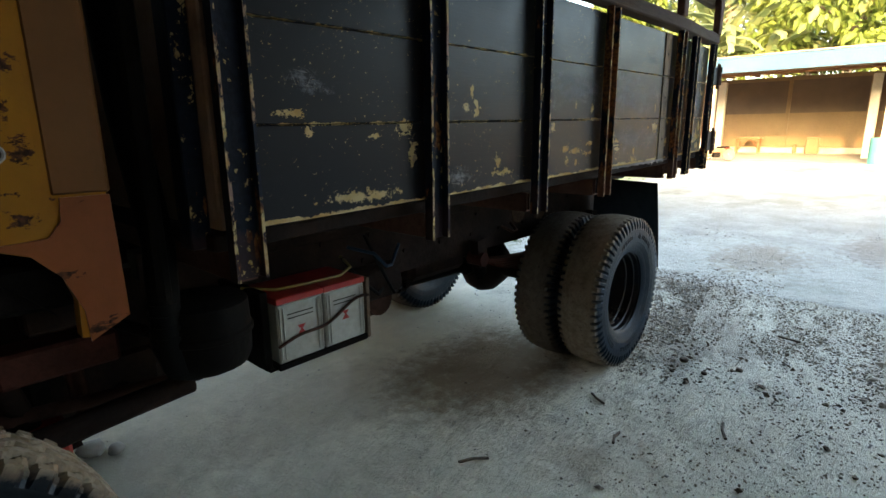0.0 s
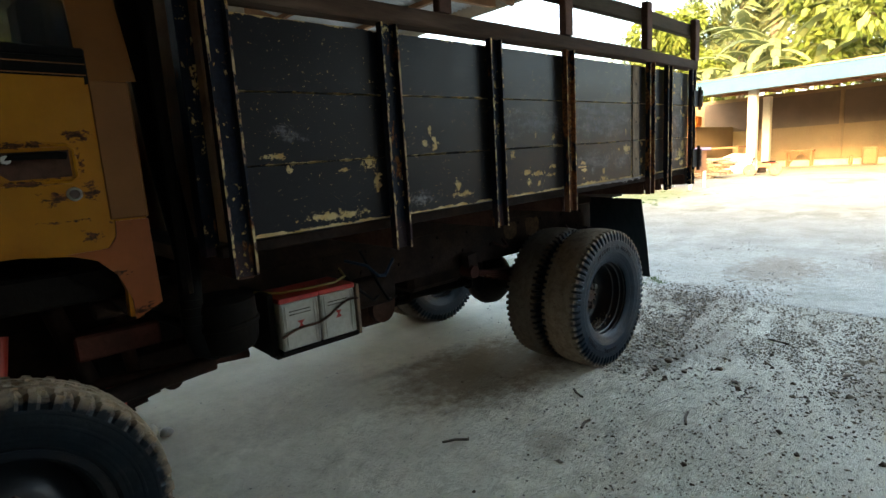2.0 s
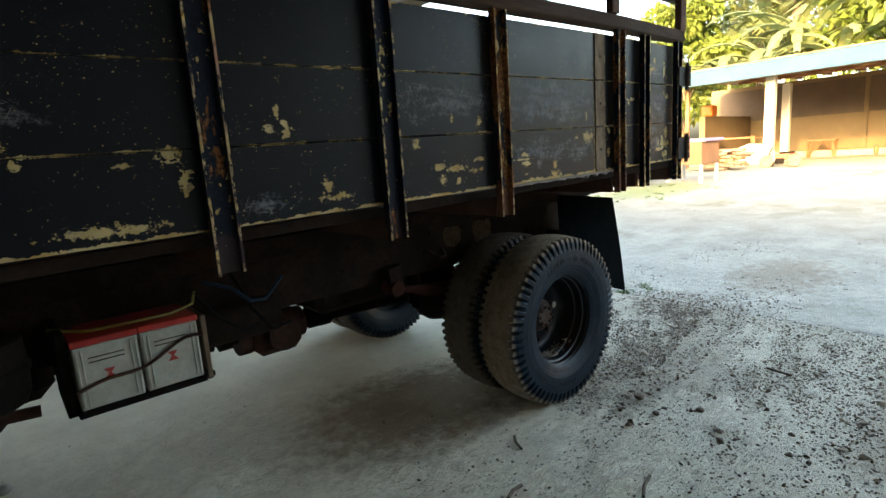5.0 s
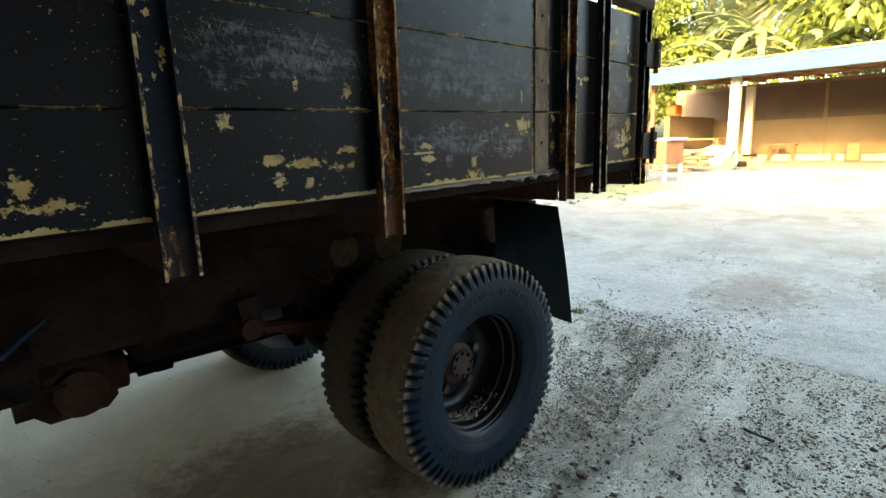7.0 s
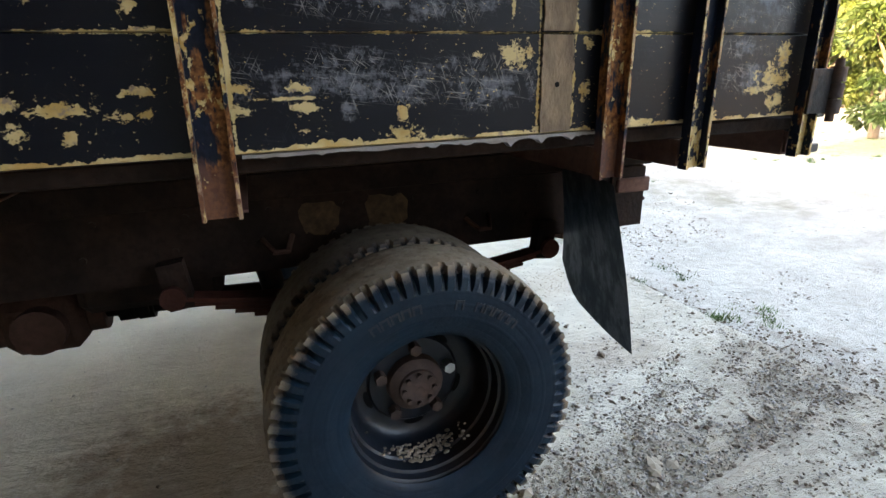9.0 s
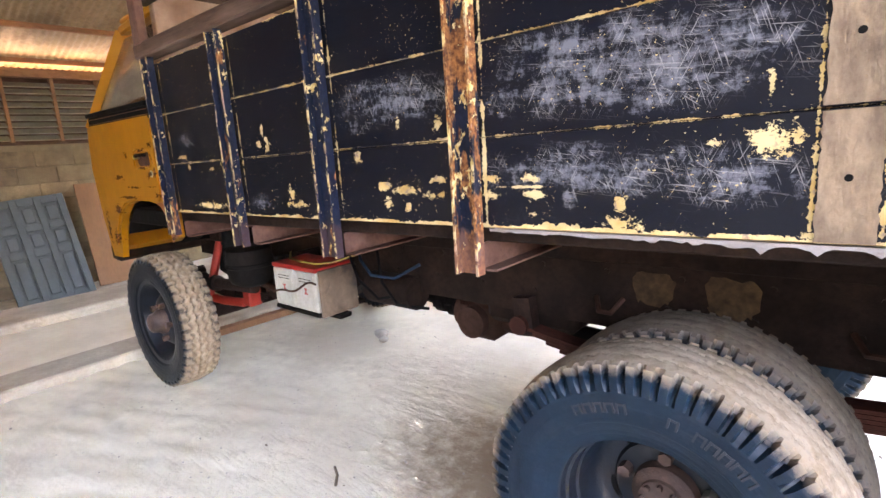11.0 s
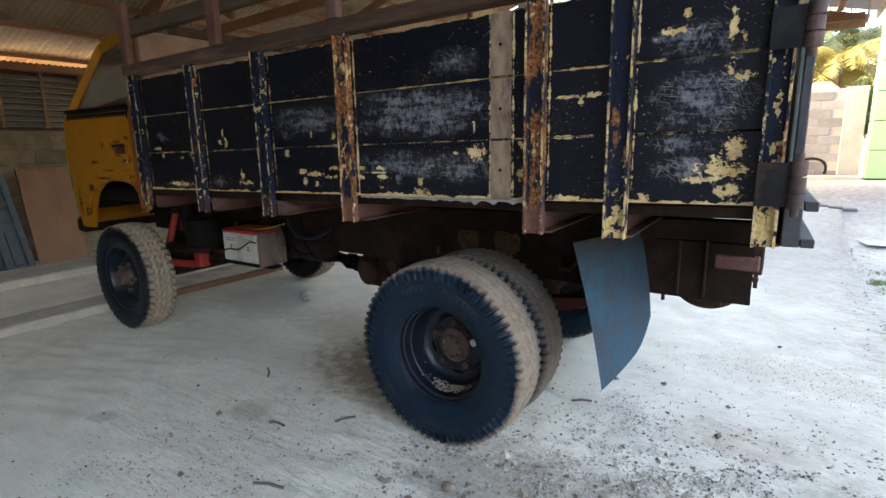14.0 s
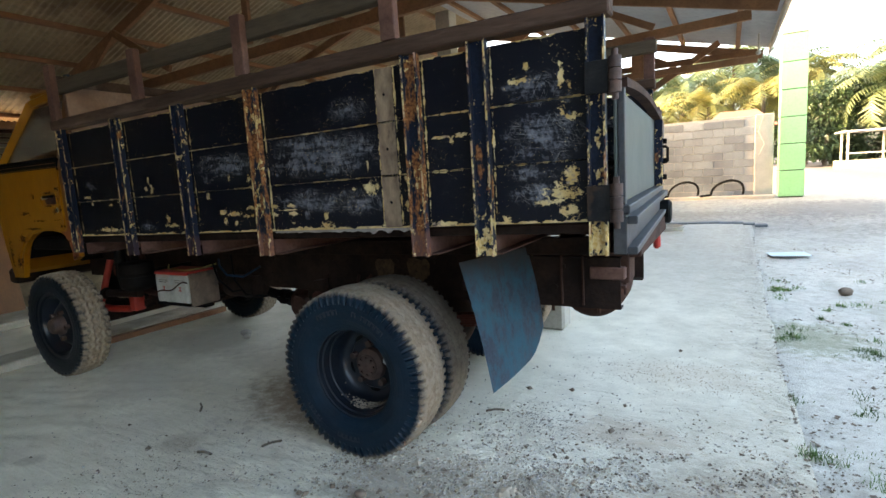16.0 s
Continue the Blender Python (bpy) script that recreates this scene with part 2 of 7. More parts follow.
    hh = m.math("SUBTRACT", m.math("MULTIPLY", m.noise(m.scaled(p, (1, 1, 14)), 8, 4), 0.35), m.math("MULTIPLY", total, 0.6))
    m.bump(hh, 0.003, 0.4)
    return m.mat


def steel_paint(name, rust=0.5, cream=0.5, base=(0.0055, 0.0085, 0.0175), foot=0.0, primer=0.0):
    """Painted steel: navy with ochre undercoat and rust breaking through, bare along the flange edges, undercoat showing near the foot."""
    m = Mat(name, 0.55)
    p = m.place()
    n1 = m.noise(m.scaled(p, (1, 1, 0.75)), 48, 8, 0.66)
    zone = m.noise(m.scaled(p, (3.2, 3.2, 1)), 3.6, 4, 0.6)
    n2, n3 = m.noise(m.scaled(p, (1, 1, 0.4)), 21, 7, 0.66), m.noise(p, 75, 4)
    c = m.mix(m.ramp(n3, 0.35, 0.7), base, tuple(v * 1.8 for v in base))
    rusty = m.ramp(m.math("ADD", n2, m.math("MULTIPLY", m.math("SUBTRACT", zone, 0.5), 1.1)), 0.70 - 0.3 * rust, 0.75 - 0.3 * rust)
    c = m.mix(rusty, c, m.mix(m.ramp(n3, 0.38, 0.68), (0.085, 0.032, 0.018), (0.36, 0.155, 0.055)))
    under = m.math("SUBTRACT", m.axis(p, 2), m.math("MULTIPLY", m.axis(p, 0), 0.016))
    c = m.mix(m.math("MULTIPLY", m.ramp(m.math("ADD", under, m.math("MULTIPLY", m.math("SUBTRACT", n2, 0.5), 0.10)), 1.035, 1.015), primer), c, m.mix(n2, (0.20, 0.098, 0.074), (0.11, 0.048, 0.033)))
    chip = m.mix(m.ramp(n3, 0.45, 0.6), CREAM, OCHRE)
    low = m.ramp(m.math("SUBTRACT", m.axis(p, 2), m.math("MULTIPLY", m.axis(p, 0), 0.016)), 1.05 + 0.16 * foot, 0.98)
    peel = m.math("ADD", m.math("ADD", n1, m.math("MULTIPLY", m.math("SUBTRACT", m.noise(p, 7, 4, 0.6), 0.5), 0.5)), m.math("MULTIPLY", low, 0.34 * foot))
    facing = m.t.nodes.new("ShaderNodeNewGeometry").outputs["Normal"]
    peel = m.math("SUBTRACT", peel, m.math("MULTIPLY", m.ramp(m.axis(facing, 0), -0.2, -0.8), 0.13))
    c = m.mix(m.ramp(peel, 0.73 - 0.2 * cream, 0.738 - 0.2 * cream), c, chip)
    bend = m.ramp(m.axis(p, 0), 2.8, 3.6)
    bend.node.interpolation_type = "SMOOTHSTEP"
    out = m.math("SUBTRACT", m.axis(p, 1), m.math("MULTIPLY", bend, 0.035))
    edge = m.math("MULTIPLY", m.ramp(out, 1.1925, 1.1890), m.ramp(m.noise(m.scaled(p, (1, 1, 0.5)), 34, 5, 0.75), 0.49, 0.55))
    c = m.mix(edge, c, m.mix(m.ramp(n2, 0.46, 0.6), chip, (0.34, 0.20, 0.15)))
    m.color(c)
    m.rough(m.math("ADD", 0.45, m.math("MULTIPLY", rusty, 0.4)))
    m.b.inputs["Specular IOR Level"].default_value = 0.14
    m.bump(m.math("ADD", n2, m.math("MULTIPLY", n1, 0.5)), 0.004, 0.5)
    return m.mat


def cab_paint(name, base, dark, rusted=(), general=0.0):
    """Old cab paint; rust breaks out round the given places (x, z, half width, half height)."""
    m = Mat(name, 0.45)
    p = m.place()
    n1, n2, n3 = m.noise(p, 5, 6, 0.7), m.noise(m.scaled(p, (1, 1, 1.8)), 46, 7, 0.72), m.noise(p, 90, 3)
    c = m.mix(m.ramp(n1, 0.35, 0.7), base, dark)
    c = m.mix(m.math("MULTIPLY", m.ramp(m.noise(m.scaled(p, (1, 1, 0.25)), 11, 6, 0.7), 0.45, 0.75), 0.30), c, tuple(v * 0.55 for v in base))
    field = m.math("MULTIPLY", m.ramp(n1, 0.50, 0.75), general)
    for sx, sz, rx, rz in rusted:
        mp = m.node("ShaderNodeMapping")
        mp.inputs["Scale"].default_value = (1 / rx, 0.0, 1 / rz)
        mp.inputs["Location"].default_value = (-sx / rx, 0.0, -sz / rz)
        m.link(p, mp.inputs["Vector"])
        ln = m.t.nodes.new("ShaderNodeVectorMath")
        ln.operation = "LENGTH"
        m.link(mp.outputs[0], ln.inputs[0])
        field = m.math("MAXIMUM", field, m.math("SUBTRACT", 1.0, ln.outputs["Value"]))
    spots = m.ramp(m.math("ADD", n2, m.math("MULTIPLY", m.math("MAXIMUM", field, 0.0), 0.32)), 0.70, 0.72)
    c = m.mix(spots, c, m.mix(m.ramp(n3, 0.4, 0.65), (0.030, 0.012, 0.008), (0.12, 0.042, 0.018)))
    m.color(c)
    m.rough(m.math("ADD", 0.42, m.math("MULTIPLY", spots, 0.45)))
    m.b.inputs["Specular IOR Level"].default_value = 0.22
    m.bump(m.math("ADD", n1, m.math("MULTIPLY", spots, -0.4)), 0.004, 0.35)
    return m.mat


def tyre_rubber(name, rad, dust, blue=1.0):
    """Black rubber, its tread coated with dry dust."""
    m = Mat(name, 0.55)
    p = m.place(True)
    x, z = m.axis(p, 0), m.axis(p, 2)
    r = m.math("SQRT", m.math("ADD", m.math("MULTIPLY", x, x), m.math("MULTIPLY", z, z)))
    n1, n2 = m.noise(p, 9, 5, 0.65), m.noise(p, 60, 4)
    n3 = m.noise(p, 24, 6, 0.7)
    tread = m.ramp(m.math("ADD", r, m.math("MULTIPLY", m.math("SUBTRACT", n3, 0.5), 0.06)), rad - 0.030, rad - 0.006)
    side = m.mix(m.ramp(n1, 0.35, 0.7), tuple(v * blue for v in (0.0016, 0.0085, 0.0180)), tuple(v * blue for v in (0.0040, 0.0180, 0.0330)))
    side = m.mix(m.math("MULTIPLY", m.ramp(n3, 0.5, 0.8), 0.14), side, (0.070, 0.078, 0.090))
    top = m.mix(m.ramp(n3, 0.35, 0.62), (0.38, 0.305, 0.225), (0.235, 0.175, 0.120))
    top = m.mix(m.math("MULTIPLY", m.ramp(n2, 0.58, 0.70), 0.6), top, (0.10, 0.075, 0.055))
    m.color(m.mix(m.math("MULTIPLY", tread, dust), side, top))
    m.rough(m.math("ADD", m.math("ADD", 0.30, m.math("MULTIPLY", n1, 0.2)), m.math("MULTIPLY", tread, 0.45)))
    m.b.inputs["Specular IOR Level"].default_value = 0.22
    rings = m.math("MULTIPLY", m.ramp(m.math("SINE", m.math("MULTIPLY", r, 190.0)), 0.5, 0.95), m.math("SUBTRACT", 1.0, tread))
    m.bump(m.math("ADD", m.math("ADD", m.math("MULTIPLY", n2, 0.5), m.math("MULTIPLY", n3, 0.6)), m.math("MULTIPLY", rings, 0.28)), 0.004, 0.5)
    return m.mat


def flap_rubber(name):
    """Rubber, near black on its front face, streaked blue-grey on its rear face and greyer at the top."""
    m = Mat(name, 0.5)
    p = m.place()
    n1, n2 = m.noise(m.scaled(p, (1, 1, 0.45)), 26, 7, 0.7), m.noise(p, 7, 4, 0.6)
    worn = m.ramp(m.math("ADD", m.math("MULTIPLY", n1, 0.6), m.math("MULTIPLY", n2, 0.5)), 0.49, 0.62)
    c = m.mix(m.ramp(m.noise(p, 60, 6, 0.7), 0.35, 0.65), (0.040, 0.058, 0.085), (0.062, 0.086, 0.118))
    c = m.mix(m.math("MULTIPLY", worn, 0.75), c, (0.048, 0.160, 0.220))
    c = m.mix(m.math("MULTIPLY", m.ramp(m.noise(p, 90, 4, 0.7), 0.56, 0.7), 0.35), c, (0.13, 0.17, 0.19))
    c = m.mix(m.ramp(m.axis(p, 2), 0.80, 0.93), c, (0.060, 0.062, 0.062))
    # front faces take near black, rear faces the streaked colour
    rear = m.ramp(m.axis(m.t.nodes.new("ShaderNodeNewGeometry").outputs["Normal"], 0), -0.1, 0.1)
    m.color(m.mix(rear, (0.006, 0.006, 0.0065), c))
    m.rough(m.math("ADD", 0.36, m.math("MULTIPLY", worn, 0.3)))
    m.b.inputs["Specular IOR Level"].default_value = 0.3
    m.bump(n1, 0.003, 0.4)
    return m.mat


def leaf_mat(name, a, b, trans=0.35):
    m = Mat(name, 0.5)
    p = m.place()
    c = m.mix(m.island(), a, b)
    c = m.mix(m.ramp(m.noise(p, 0.5, 3), 0.4, 0.65), c, tuple(0.5 * v for v in a))
    m.color(c)
    t = m.t.nodes.new("ShaderNodeBsdfTranslucent")
    m.link(c, t.inputs["Color"])
    mixs = m.t.nodes.new("ShaderNodeMixShader")
    mixs.inputs[0].default_value = trans
    out = m.t.nodes["Material Output"]
    m.link(m.b.outputs[0], mixs.inputs[1])
    m.link(t.outputs[0], mixs.inputs[2])
    m.link(mixs.outputs[0], out.inputs[0])
    return m.mat


def ground_mat(name):
    """Pale trodden dirt with gravel, damp dark patches and thin grass stains."""
    m = Mat(name, 0.92)
    p = m.place()
    n0, n1, n2, n3, n4 = m.noise(p, 0.35, 5, 0.6), m.noise(p, 2.2, 6, 0.65), m.noise(p, 12, 8, 0.75), m.noise(p, 85, 3, 0.6), m.noise(p, 40, 5, 0.7)
    c = m.mix(m.ramp(n1, 0.35, 0.65), (0.345, 0.325, 0.27), (0.27, 0.25, 0.205))
    c = m.mix(m.math("MULTIPLY", m.ramp(n2, 0.50, 0.66), 0.6), c, (0.25, 0.22, 0.18))
    c = m.mix(m.math("MULTIPLY", m.ramp(n4, 0.55, 0.66), 0.55), c, (0.18, 0.155, 0.125))
    c = m.mix(m.math("MULTIPLY", m.ramp(n3, 0.60, 0.70), 0.7), c, (0.10, 0.085, 0.07))
    c = m.mix(m.math("MULTIPLY", m.math("MULTIPLY", m.ramp(n0, 0.50, 0.60), m.ramp(n1, 0.40, 0.60)), 0.75), c, (0.15, 0.14, 0.085))
    x, y = m.axis(p, 0), m.axis(p, 1)
    c = m.mix(m.math("MULTIPLY", m.ramp(m.math("ADD", y, m.math("MULTIPLY", n1, 3.0)), 7.0, 10.0), m.ramp(x, 8.0, 5.0)), c, m.mix(m.ramp(n2, 0.42, 0.62), (0.25, 0.24, 0.21), (0.16, 0.15, 0.13)))
    c = m.mix(m.math("MULTIPLY", m.ramp(y, 13.0, 17.0), 0.9), c, m.mix(m.ramp(n1, 0.35, 0.65), (0.120, 0.100, 0.076), (0.098, 0.082, 0.062)))
    dust = m.math("MULTIPLY", m.ramp(m.math("ADD", x, m.math("MULTIPLY", n1, 3.0)), 9.0, 5.5), 0.85)
    dust = m.math("MULTIPLY", dust, m.ramp(y, 8.6, 6.0))
    c = m.mix(dust, c, m.mix(m.ramp(n2, 0.42, 0.62), (0.60, 0.57, 0.485), (0.46, 0.43, 0.355)))
    for sx, sy, rx, ry, k, col in ((4.2, 1.40, 0.55, 0.5, 0.40, (0.20, 0.15, 0.10)), (5.6, 1.2, 0.8, 0.45, 0.6, (0.24, 0.18, 0.12)), (5.2, -0.7, 0.7, 0.35, 0.6, (0.22, 0.165, 0.115)), (11.3, 5.3, 1.8, 1.0, 0.8, (0.16, 0.19, 0.07)), (4.5, 3.8, 0.4, 0.5, 0.6, (0.17, 0.18, 0.085)), (6.6, 0.3, 0.9, 0.35, 0.6, (0.19, 0.14, 0.10)), (3.6, 9.2, 1.0, 0.4, 0.6, (0.14, 0.125, 0.105)), (5.4, 9.6, 1.4, 1.0, 0.7, (0.11, 0.10, 0.09)), (6.5, 8.0, 1.2, 0.6, 0.5, (0.13, 0.12, 0.105))):
        dx = m.math("DIVIDE", m.math("SUBTRACT", x, sx), rx)
        dy = m.math("DIVIDE", m.math("SUBTRACT", y, sy), ry)
        d = m.math("ADD", m.math("MULTIPLY", dx, dx), m.math("MULTIPLY", dy, dy))
        f = m.math("SUBTRACT", m.math("ADD", 1.0, m.math("MULTIPLY", m.math("SUBTRACT", n2, 0.5), 3.0)), d, True)
        c = m.mix(m.math("MULTIPLY", m.math("MINIMUM", m.math("MULTIPLY", f, 1.3), 1.0), k), c, col)
    m.color(c)
    m.bump(m.math("ADD", m.math("MULTIPLY", n2, 1.0), m.math("MULTIPLY", n3, 0.35)), 0.03, 0.7)
    return m.mat


def floor_mat(name):
    """Worn concrete under a coat of dust and trodden dirt, with oil stains, soil and grit; patches under the truck
    include its shade.
    """
    m = Mat(name, 0.9)
    p = m.place()
    n0, n1, n2, n3, n4 = m.noise(p, 0.7, 5, 0.6), m.noise(p, 3.0, 6, 0.65), m.noise(p, 13, 8, 0.75), m.noise(p, 120, 3, 0.6), m.noise(p, 45, 5, 0.7)
    px, py = m.axis(p, 0), m.axis(p, 1)
    zone = m.math("MULTIPLY", m.ramp(py, -1.0, 0.4), m.ramp(py, 2.9, 1.7))
    zone = m.math("MULTIPLY", zone, m.ramp(m.math("ADD", px, m.math("MULTIPLY", m.ramp(py, 0.5, 1.3), 0.4)), 0.5, 1.8))
    edge = m.ramp(m.math("ADD", px, m.math("MULTIPLY", n1, 0.9)), 4.45, 4.85)
    zone = m.math("MAXIMUM", zone, edge)
    zone = m.math("ADD", 0.16, m.math("MULTIPLY", zone, 0.84))
    tracks = m.math("MULTIPLY", m.noise(m.scaled(p, (2.6, 6, 1)), 1.7, 7, 0.70), m.math("POWER", zone, 1.8))
    streak = m.noise(m.scaled(p, (1.1, 13, 1)), 1.6, 6, 0.66)
    c = m.mix(m.ramp(n1, 0.35, 0.65), (0.75, 0.70, 0.565), (0.61, 0.56, 0.44))
    dirt = m.math("MULTIPLY", m.ramp(m.math("ADD", m.math("MULTIPLY", n0, 0.55), m.math("MULTIPLY", n2, 0.45)), 0.40, 0.56), zone)
    c = m.mix(m.math("MULTIPLY", dirt, 0.85), c, m.mix(n4, (0.71, 0.655, 0.535), (0.54, 0.47, 0.36)))
    c = m.mix(m.math("MULTIPLY", m.ramp(tracks, 0.52, 0.64), 0.5), c, (0.40, 0.355, 0.285))
    c = m.mix(m.math("MULTIPLY", m.ramp(streak, 0.52, 0.66), m.math("MULTIPLY", zone, 0.24)), c, (0.36, 0.315, 0.25))
    c = m.mix(m.math("MULTIPLY", m.ramp(n2, 0.54, 0.70), m.math("MULTIPLY", zone, 0.35)), c, (0.42, 0.37, 0.30))
    c = m.mix(m.math("MULTIPLY", m.ramp(n4, 0.61, 0.68), m.math("MULTIPLY", zone, 0.16)), c, (0.25, 0.215, 0.17))
    c = m.mix(m.math("MULTIPLY", m.ramp(n4, 0.66, 0.70), 0.25), c, (0.22, 0.19, 0.15))
    c = m.mix(m.math("MULTIPLY", m.ramp(n3, 0.67, 0.73), m.math("MULTIPLY", zone, 0.14)), c, (0.12, 0.10, 0.08))
    c = m.mix(m.math("MULTIPLY", m.ramp(n3, 0.36, 0.30), 0.4), c, (0.70, 0.69, 0.64))
    c = m.mix(m.math("MULTIPLY", m.ramp(m.math("ADD", px, m.math("MULTIPLY", n1, 1.4)), 3.7, 4.9), 0.8), c, m.mix(m.ramp(n2, 0.4, 0.65), (0.47, 0.43, 0.335), (0.36, 0.325, 0.245)))
    c = m.mix(m.math("MULTIPLY", m.ramp(py, 4.0, 6.5), 0.75), c, m.mix(m.ramp(n2, 0.4, 0.65), (0.33, 0.315, 0.27), (0.26, 0.245, 0.205)))
    x, y = m.axis(p, 0), m.axis(p, 1)
    # patches at x below 2 and y above 1.4 paint truck shade with soil
    for sx, sy, rx, ry, k, col in ((1.52, 0.98, 0.13, 0.12, 0.40, (0.27, 0.20, 0.13)), (1.95, 1.75, 0.75, 0.5, 0.80, (0.20, 0.135, 0.082)), (1.2, 2.1, 0.8, 0.35, 0.25, (0.26, 0.20, 0.14)), (0.45, 1.45, 0.6, 0.4, 0.3, (0.36, 0.32, 0.26)), (0.1, 2.3, 0.8, 0.5, 0.3, (0.30, 0.26, 0.21)), (0.95, 0.55, 0.08, 0.07, 0.35, (0.24, 0.19, 0.13)), (4.2, 1.40, 0.55, 0.5, 0.40, (0.20, 0.15, 0.10)), (3.5, 1.1, 0.4, 0.3, 0.4, (0.26, 0.20, 0.14)), (3.3, 0.0, 0.9, 0.28, 0.6, (0.28, 0.215, 0.155)), (3.6, 1.9, 0.35, 0.18, 0.45, (0.36, 0.27, 0.19)), (3.1, 0.9, 0.4, 0.3, 0.5, (0.20, 0.155, 0.11)), (3.75, 2.75, 0.5, 0.26, 0.35, (0.47, 0.385, 0.28)), (3.3, 1.25, 0.9, 0.22, 0.40, (0.30, 0.245, 0.18)), (2.75, 1.05, 0.35, 0.2, 0.5, (0.15, 0.115, 0.085))):
        dx = m.math("DIVIDE", m.math("SUBTRACT", x, sx), rx)
        dy = m.math("DIVIDE", m.math("SUBTRACT", y, sy), ry)
        d = m.math("ADD", m.math("MULTIPLY", dx, dx), m.math("MULTIPLY", dy, dy))
        f = m.math("SUBTRACT", m.math("ADD", 1.0, m.math("MULTIPLY", m.math("SUBTRACT", n2, 0.5), 2.0)), d, True)
        c = m.mix(m.math("MULTIPLY", m.math("MINIMUM", m.math("MULTIPLY", f, 1.3), 1.0), k), c, col)
    m.color(c)
    m.bump(m.math("ADD", m.math("ADD", m.math("MULTIPLY", n2, m.math("ADD", 0.22, m.math("MULTIPLY", zone, 0.36))), m.math("MULTIPLY", tracks, 2.2)), m.math("ADD", m.math("ADD", m.math("MULTIPLY", n4, 0.14), m.math("MULTIPLY", streak, m.math("MULTIPLY", zone, 0.6))), m.math("MULTIPLY", n3, 0.05))), 0.020, 0.85)
    return m.mat


BASE_H = 1.0406
# worn spots and scuffs (x, z, half width, half height) of each bay of planks, from the cab to the tail
SPOTS_A = [(0.504, 1.288, 0.052, 0.011), (0.557, 1.247, 0.014, 0.011), (0.686, 1.088, 0.102, 0.017), (0.755, 1.236, 0.021, 0.007), (0.771, 1.086, 0.074, 0.015), (0.857, 1.256, 0.029, 0.028), (0.888, 1.19, 0.02, 0.036)]
SCUFFS_A = [(0.573, 1.357, 0.07, 0.027)]
SPOTS_B = [(1.149, 1.366, 0.01, 0.027), (1.12, 1.315, 0.019, 0.013), (1.167, 1.334, 0.011, 0.025), (1.175, 1.306, 0.022, 0.018), (1.286, 1.145, 0.024, 0.028), (1.32, 1.108, 0.06, 0.014)]
SCUFFS_B = [(1.098, 1.108, 0.095, 0.029)]
SPOTS_C = [(1.641, 1.26, 0.018, 0.029), (1.738, 1.172, 0.038, 0.017), (1.75, 1.125, 0.021, 0.022), (1.811, 1.347, 0.012, 0.024), (1.824, 1.162, 0.051, 0.013), (1.831, 1.114, 0.012, 0.017), (1.929, 1.149, 0.041, 0.011), (1.948, 1.191, 0.038, 0.009), (1.952, 1.327, 0.014, 0.026), (1.973, 1.289, 0.045, 0.007)]
SCUFFS_C = [(1.80, 1.40, 0.22, 0.06), (1.714, 1.44, 0.118, 0.024), (1.643, 1.343, 0.06, 0.024), (1.8, 1.383, 0.15, 0.03)]
SPOTS_D = [(2.105, 1.158, 0.027, 0.015), (2.11, 1.193, 0.027, 0.01), (2.206, 1.174, 0.082, 0.004), (2.215, 1.193, 0.031, 0.009), (2.22, 1.113, 0.014, 0.007), (2.22, 1.155, 0.035, 0.013), (2.42, 1.101, 0.048, 0.018), (2.42, 1.138, 0.014, 0.024), (2.501, 1.084, 0.036, 0.008), (2.587, 1.254, 0.018, 0.008), (2.67, 1.344, 0.006, 0.03), (2.675, 1.256, 0.042, 0.032), (2.744, 1.098, 0.036, 0.006), (2.855, 1.178, 0.02, 0.024), (2.862, 1.28, 0.016, 0.014)]
SCUFFS_D = [(2.40, 1.40, 0.33, 0.075), (2.30, 1.21, 0.24, 0.05), (2.60, 1.20, 0.14, 0.05), (2.173, 1.2, 0.016, 0.026), (2.28, 1.465, 0.13, 0.038), (2.309, 1.154, 0.021, 0.025), (2.33, 1.36, 0.2, 0.04), (2.34, 1.194, 0.025, 0.019), (2.45, 1.455, 0.24, 0.045), (2.447, 1.183, 0.055, 0.028), (2.6, 1.43, 0.13, 0.06), (2.5, 1.36, 0.14, 0.045), (2.621, 1.174, 0.09, 0.033), (2.58, 1.585, 0.1, 0.05)]
SPOTS_E = [(3.017, 1.101, 0.055, 0.011), (3.025, 1.434, 0.062, 0.006), (3.067, 1.417, 0.013, 0.017), (3.102, 1.436, 0.04, 0.01), (3.115, 1.091, 0.041, 0.008)]
SCUFFS_E = []
SPOTS_F = [(3.274, 1.111, 0.02, 0.023), (3.336, 1.602, 0.052, 0.013), (3.35, 1.092, 0.071, 0.006), (3.368, 1.652, 0.012, 0.02), (3.418, 1.171, 0.034, 0.014), (3.484, 1.198, 0.072, 0.039), (3.489, 1.597, 0.013, 0.045), (3.491, 1.485, 0.016, 0.032), (3.512, 1.138, 0.04, 0.031), (3.518, 1.562, 0.01, 0.019), (3.521, 1.259, 0.039, 0.042), (3.527, 1.462, 0.037, 0.014)]
SCUFFS_F = [(3.42, 1.40, 0.13, 0.09), (3.42, 1.56, 0.12, 0.06), (3.40, 1.20, 0.10, 0.04), (3.36, 1.585, 0.09, 0.025), (3.386, 1.278, 0.09, 0.031), (3.42, 1.449, 0.11, 0.046)]
M_PLANKS = [worn_paint("worn navy paint on wood", a, b) for a, b in ((SPOTS_A, SCUFFS_A), (SPOTS_B, SCUFFS_B), (SPOTS_C, SCUFFS_C), (SPOTS_D, SCUFFS_D), (SPOTS_E, SCUFFS_E), (SPOTS_F, SCUFFS_F))]
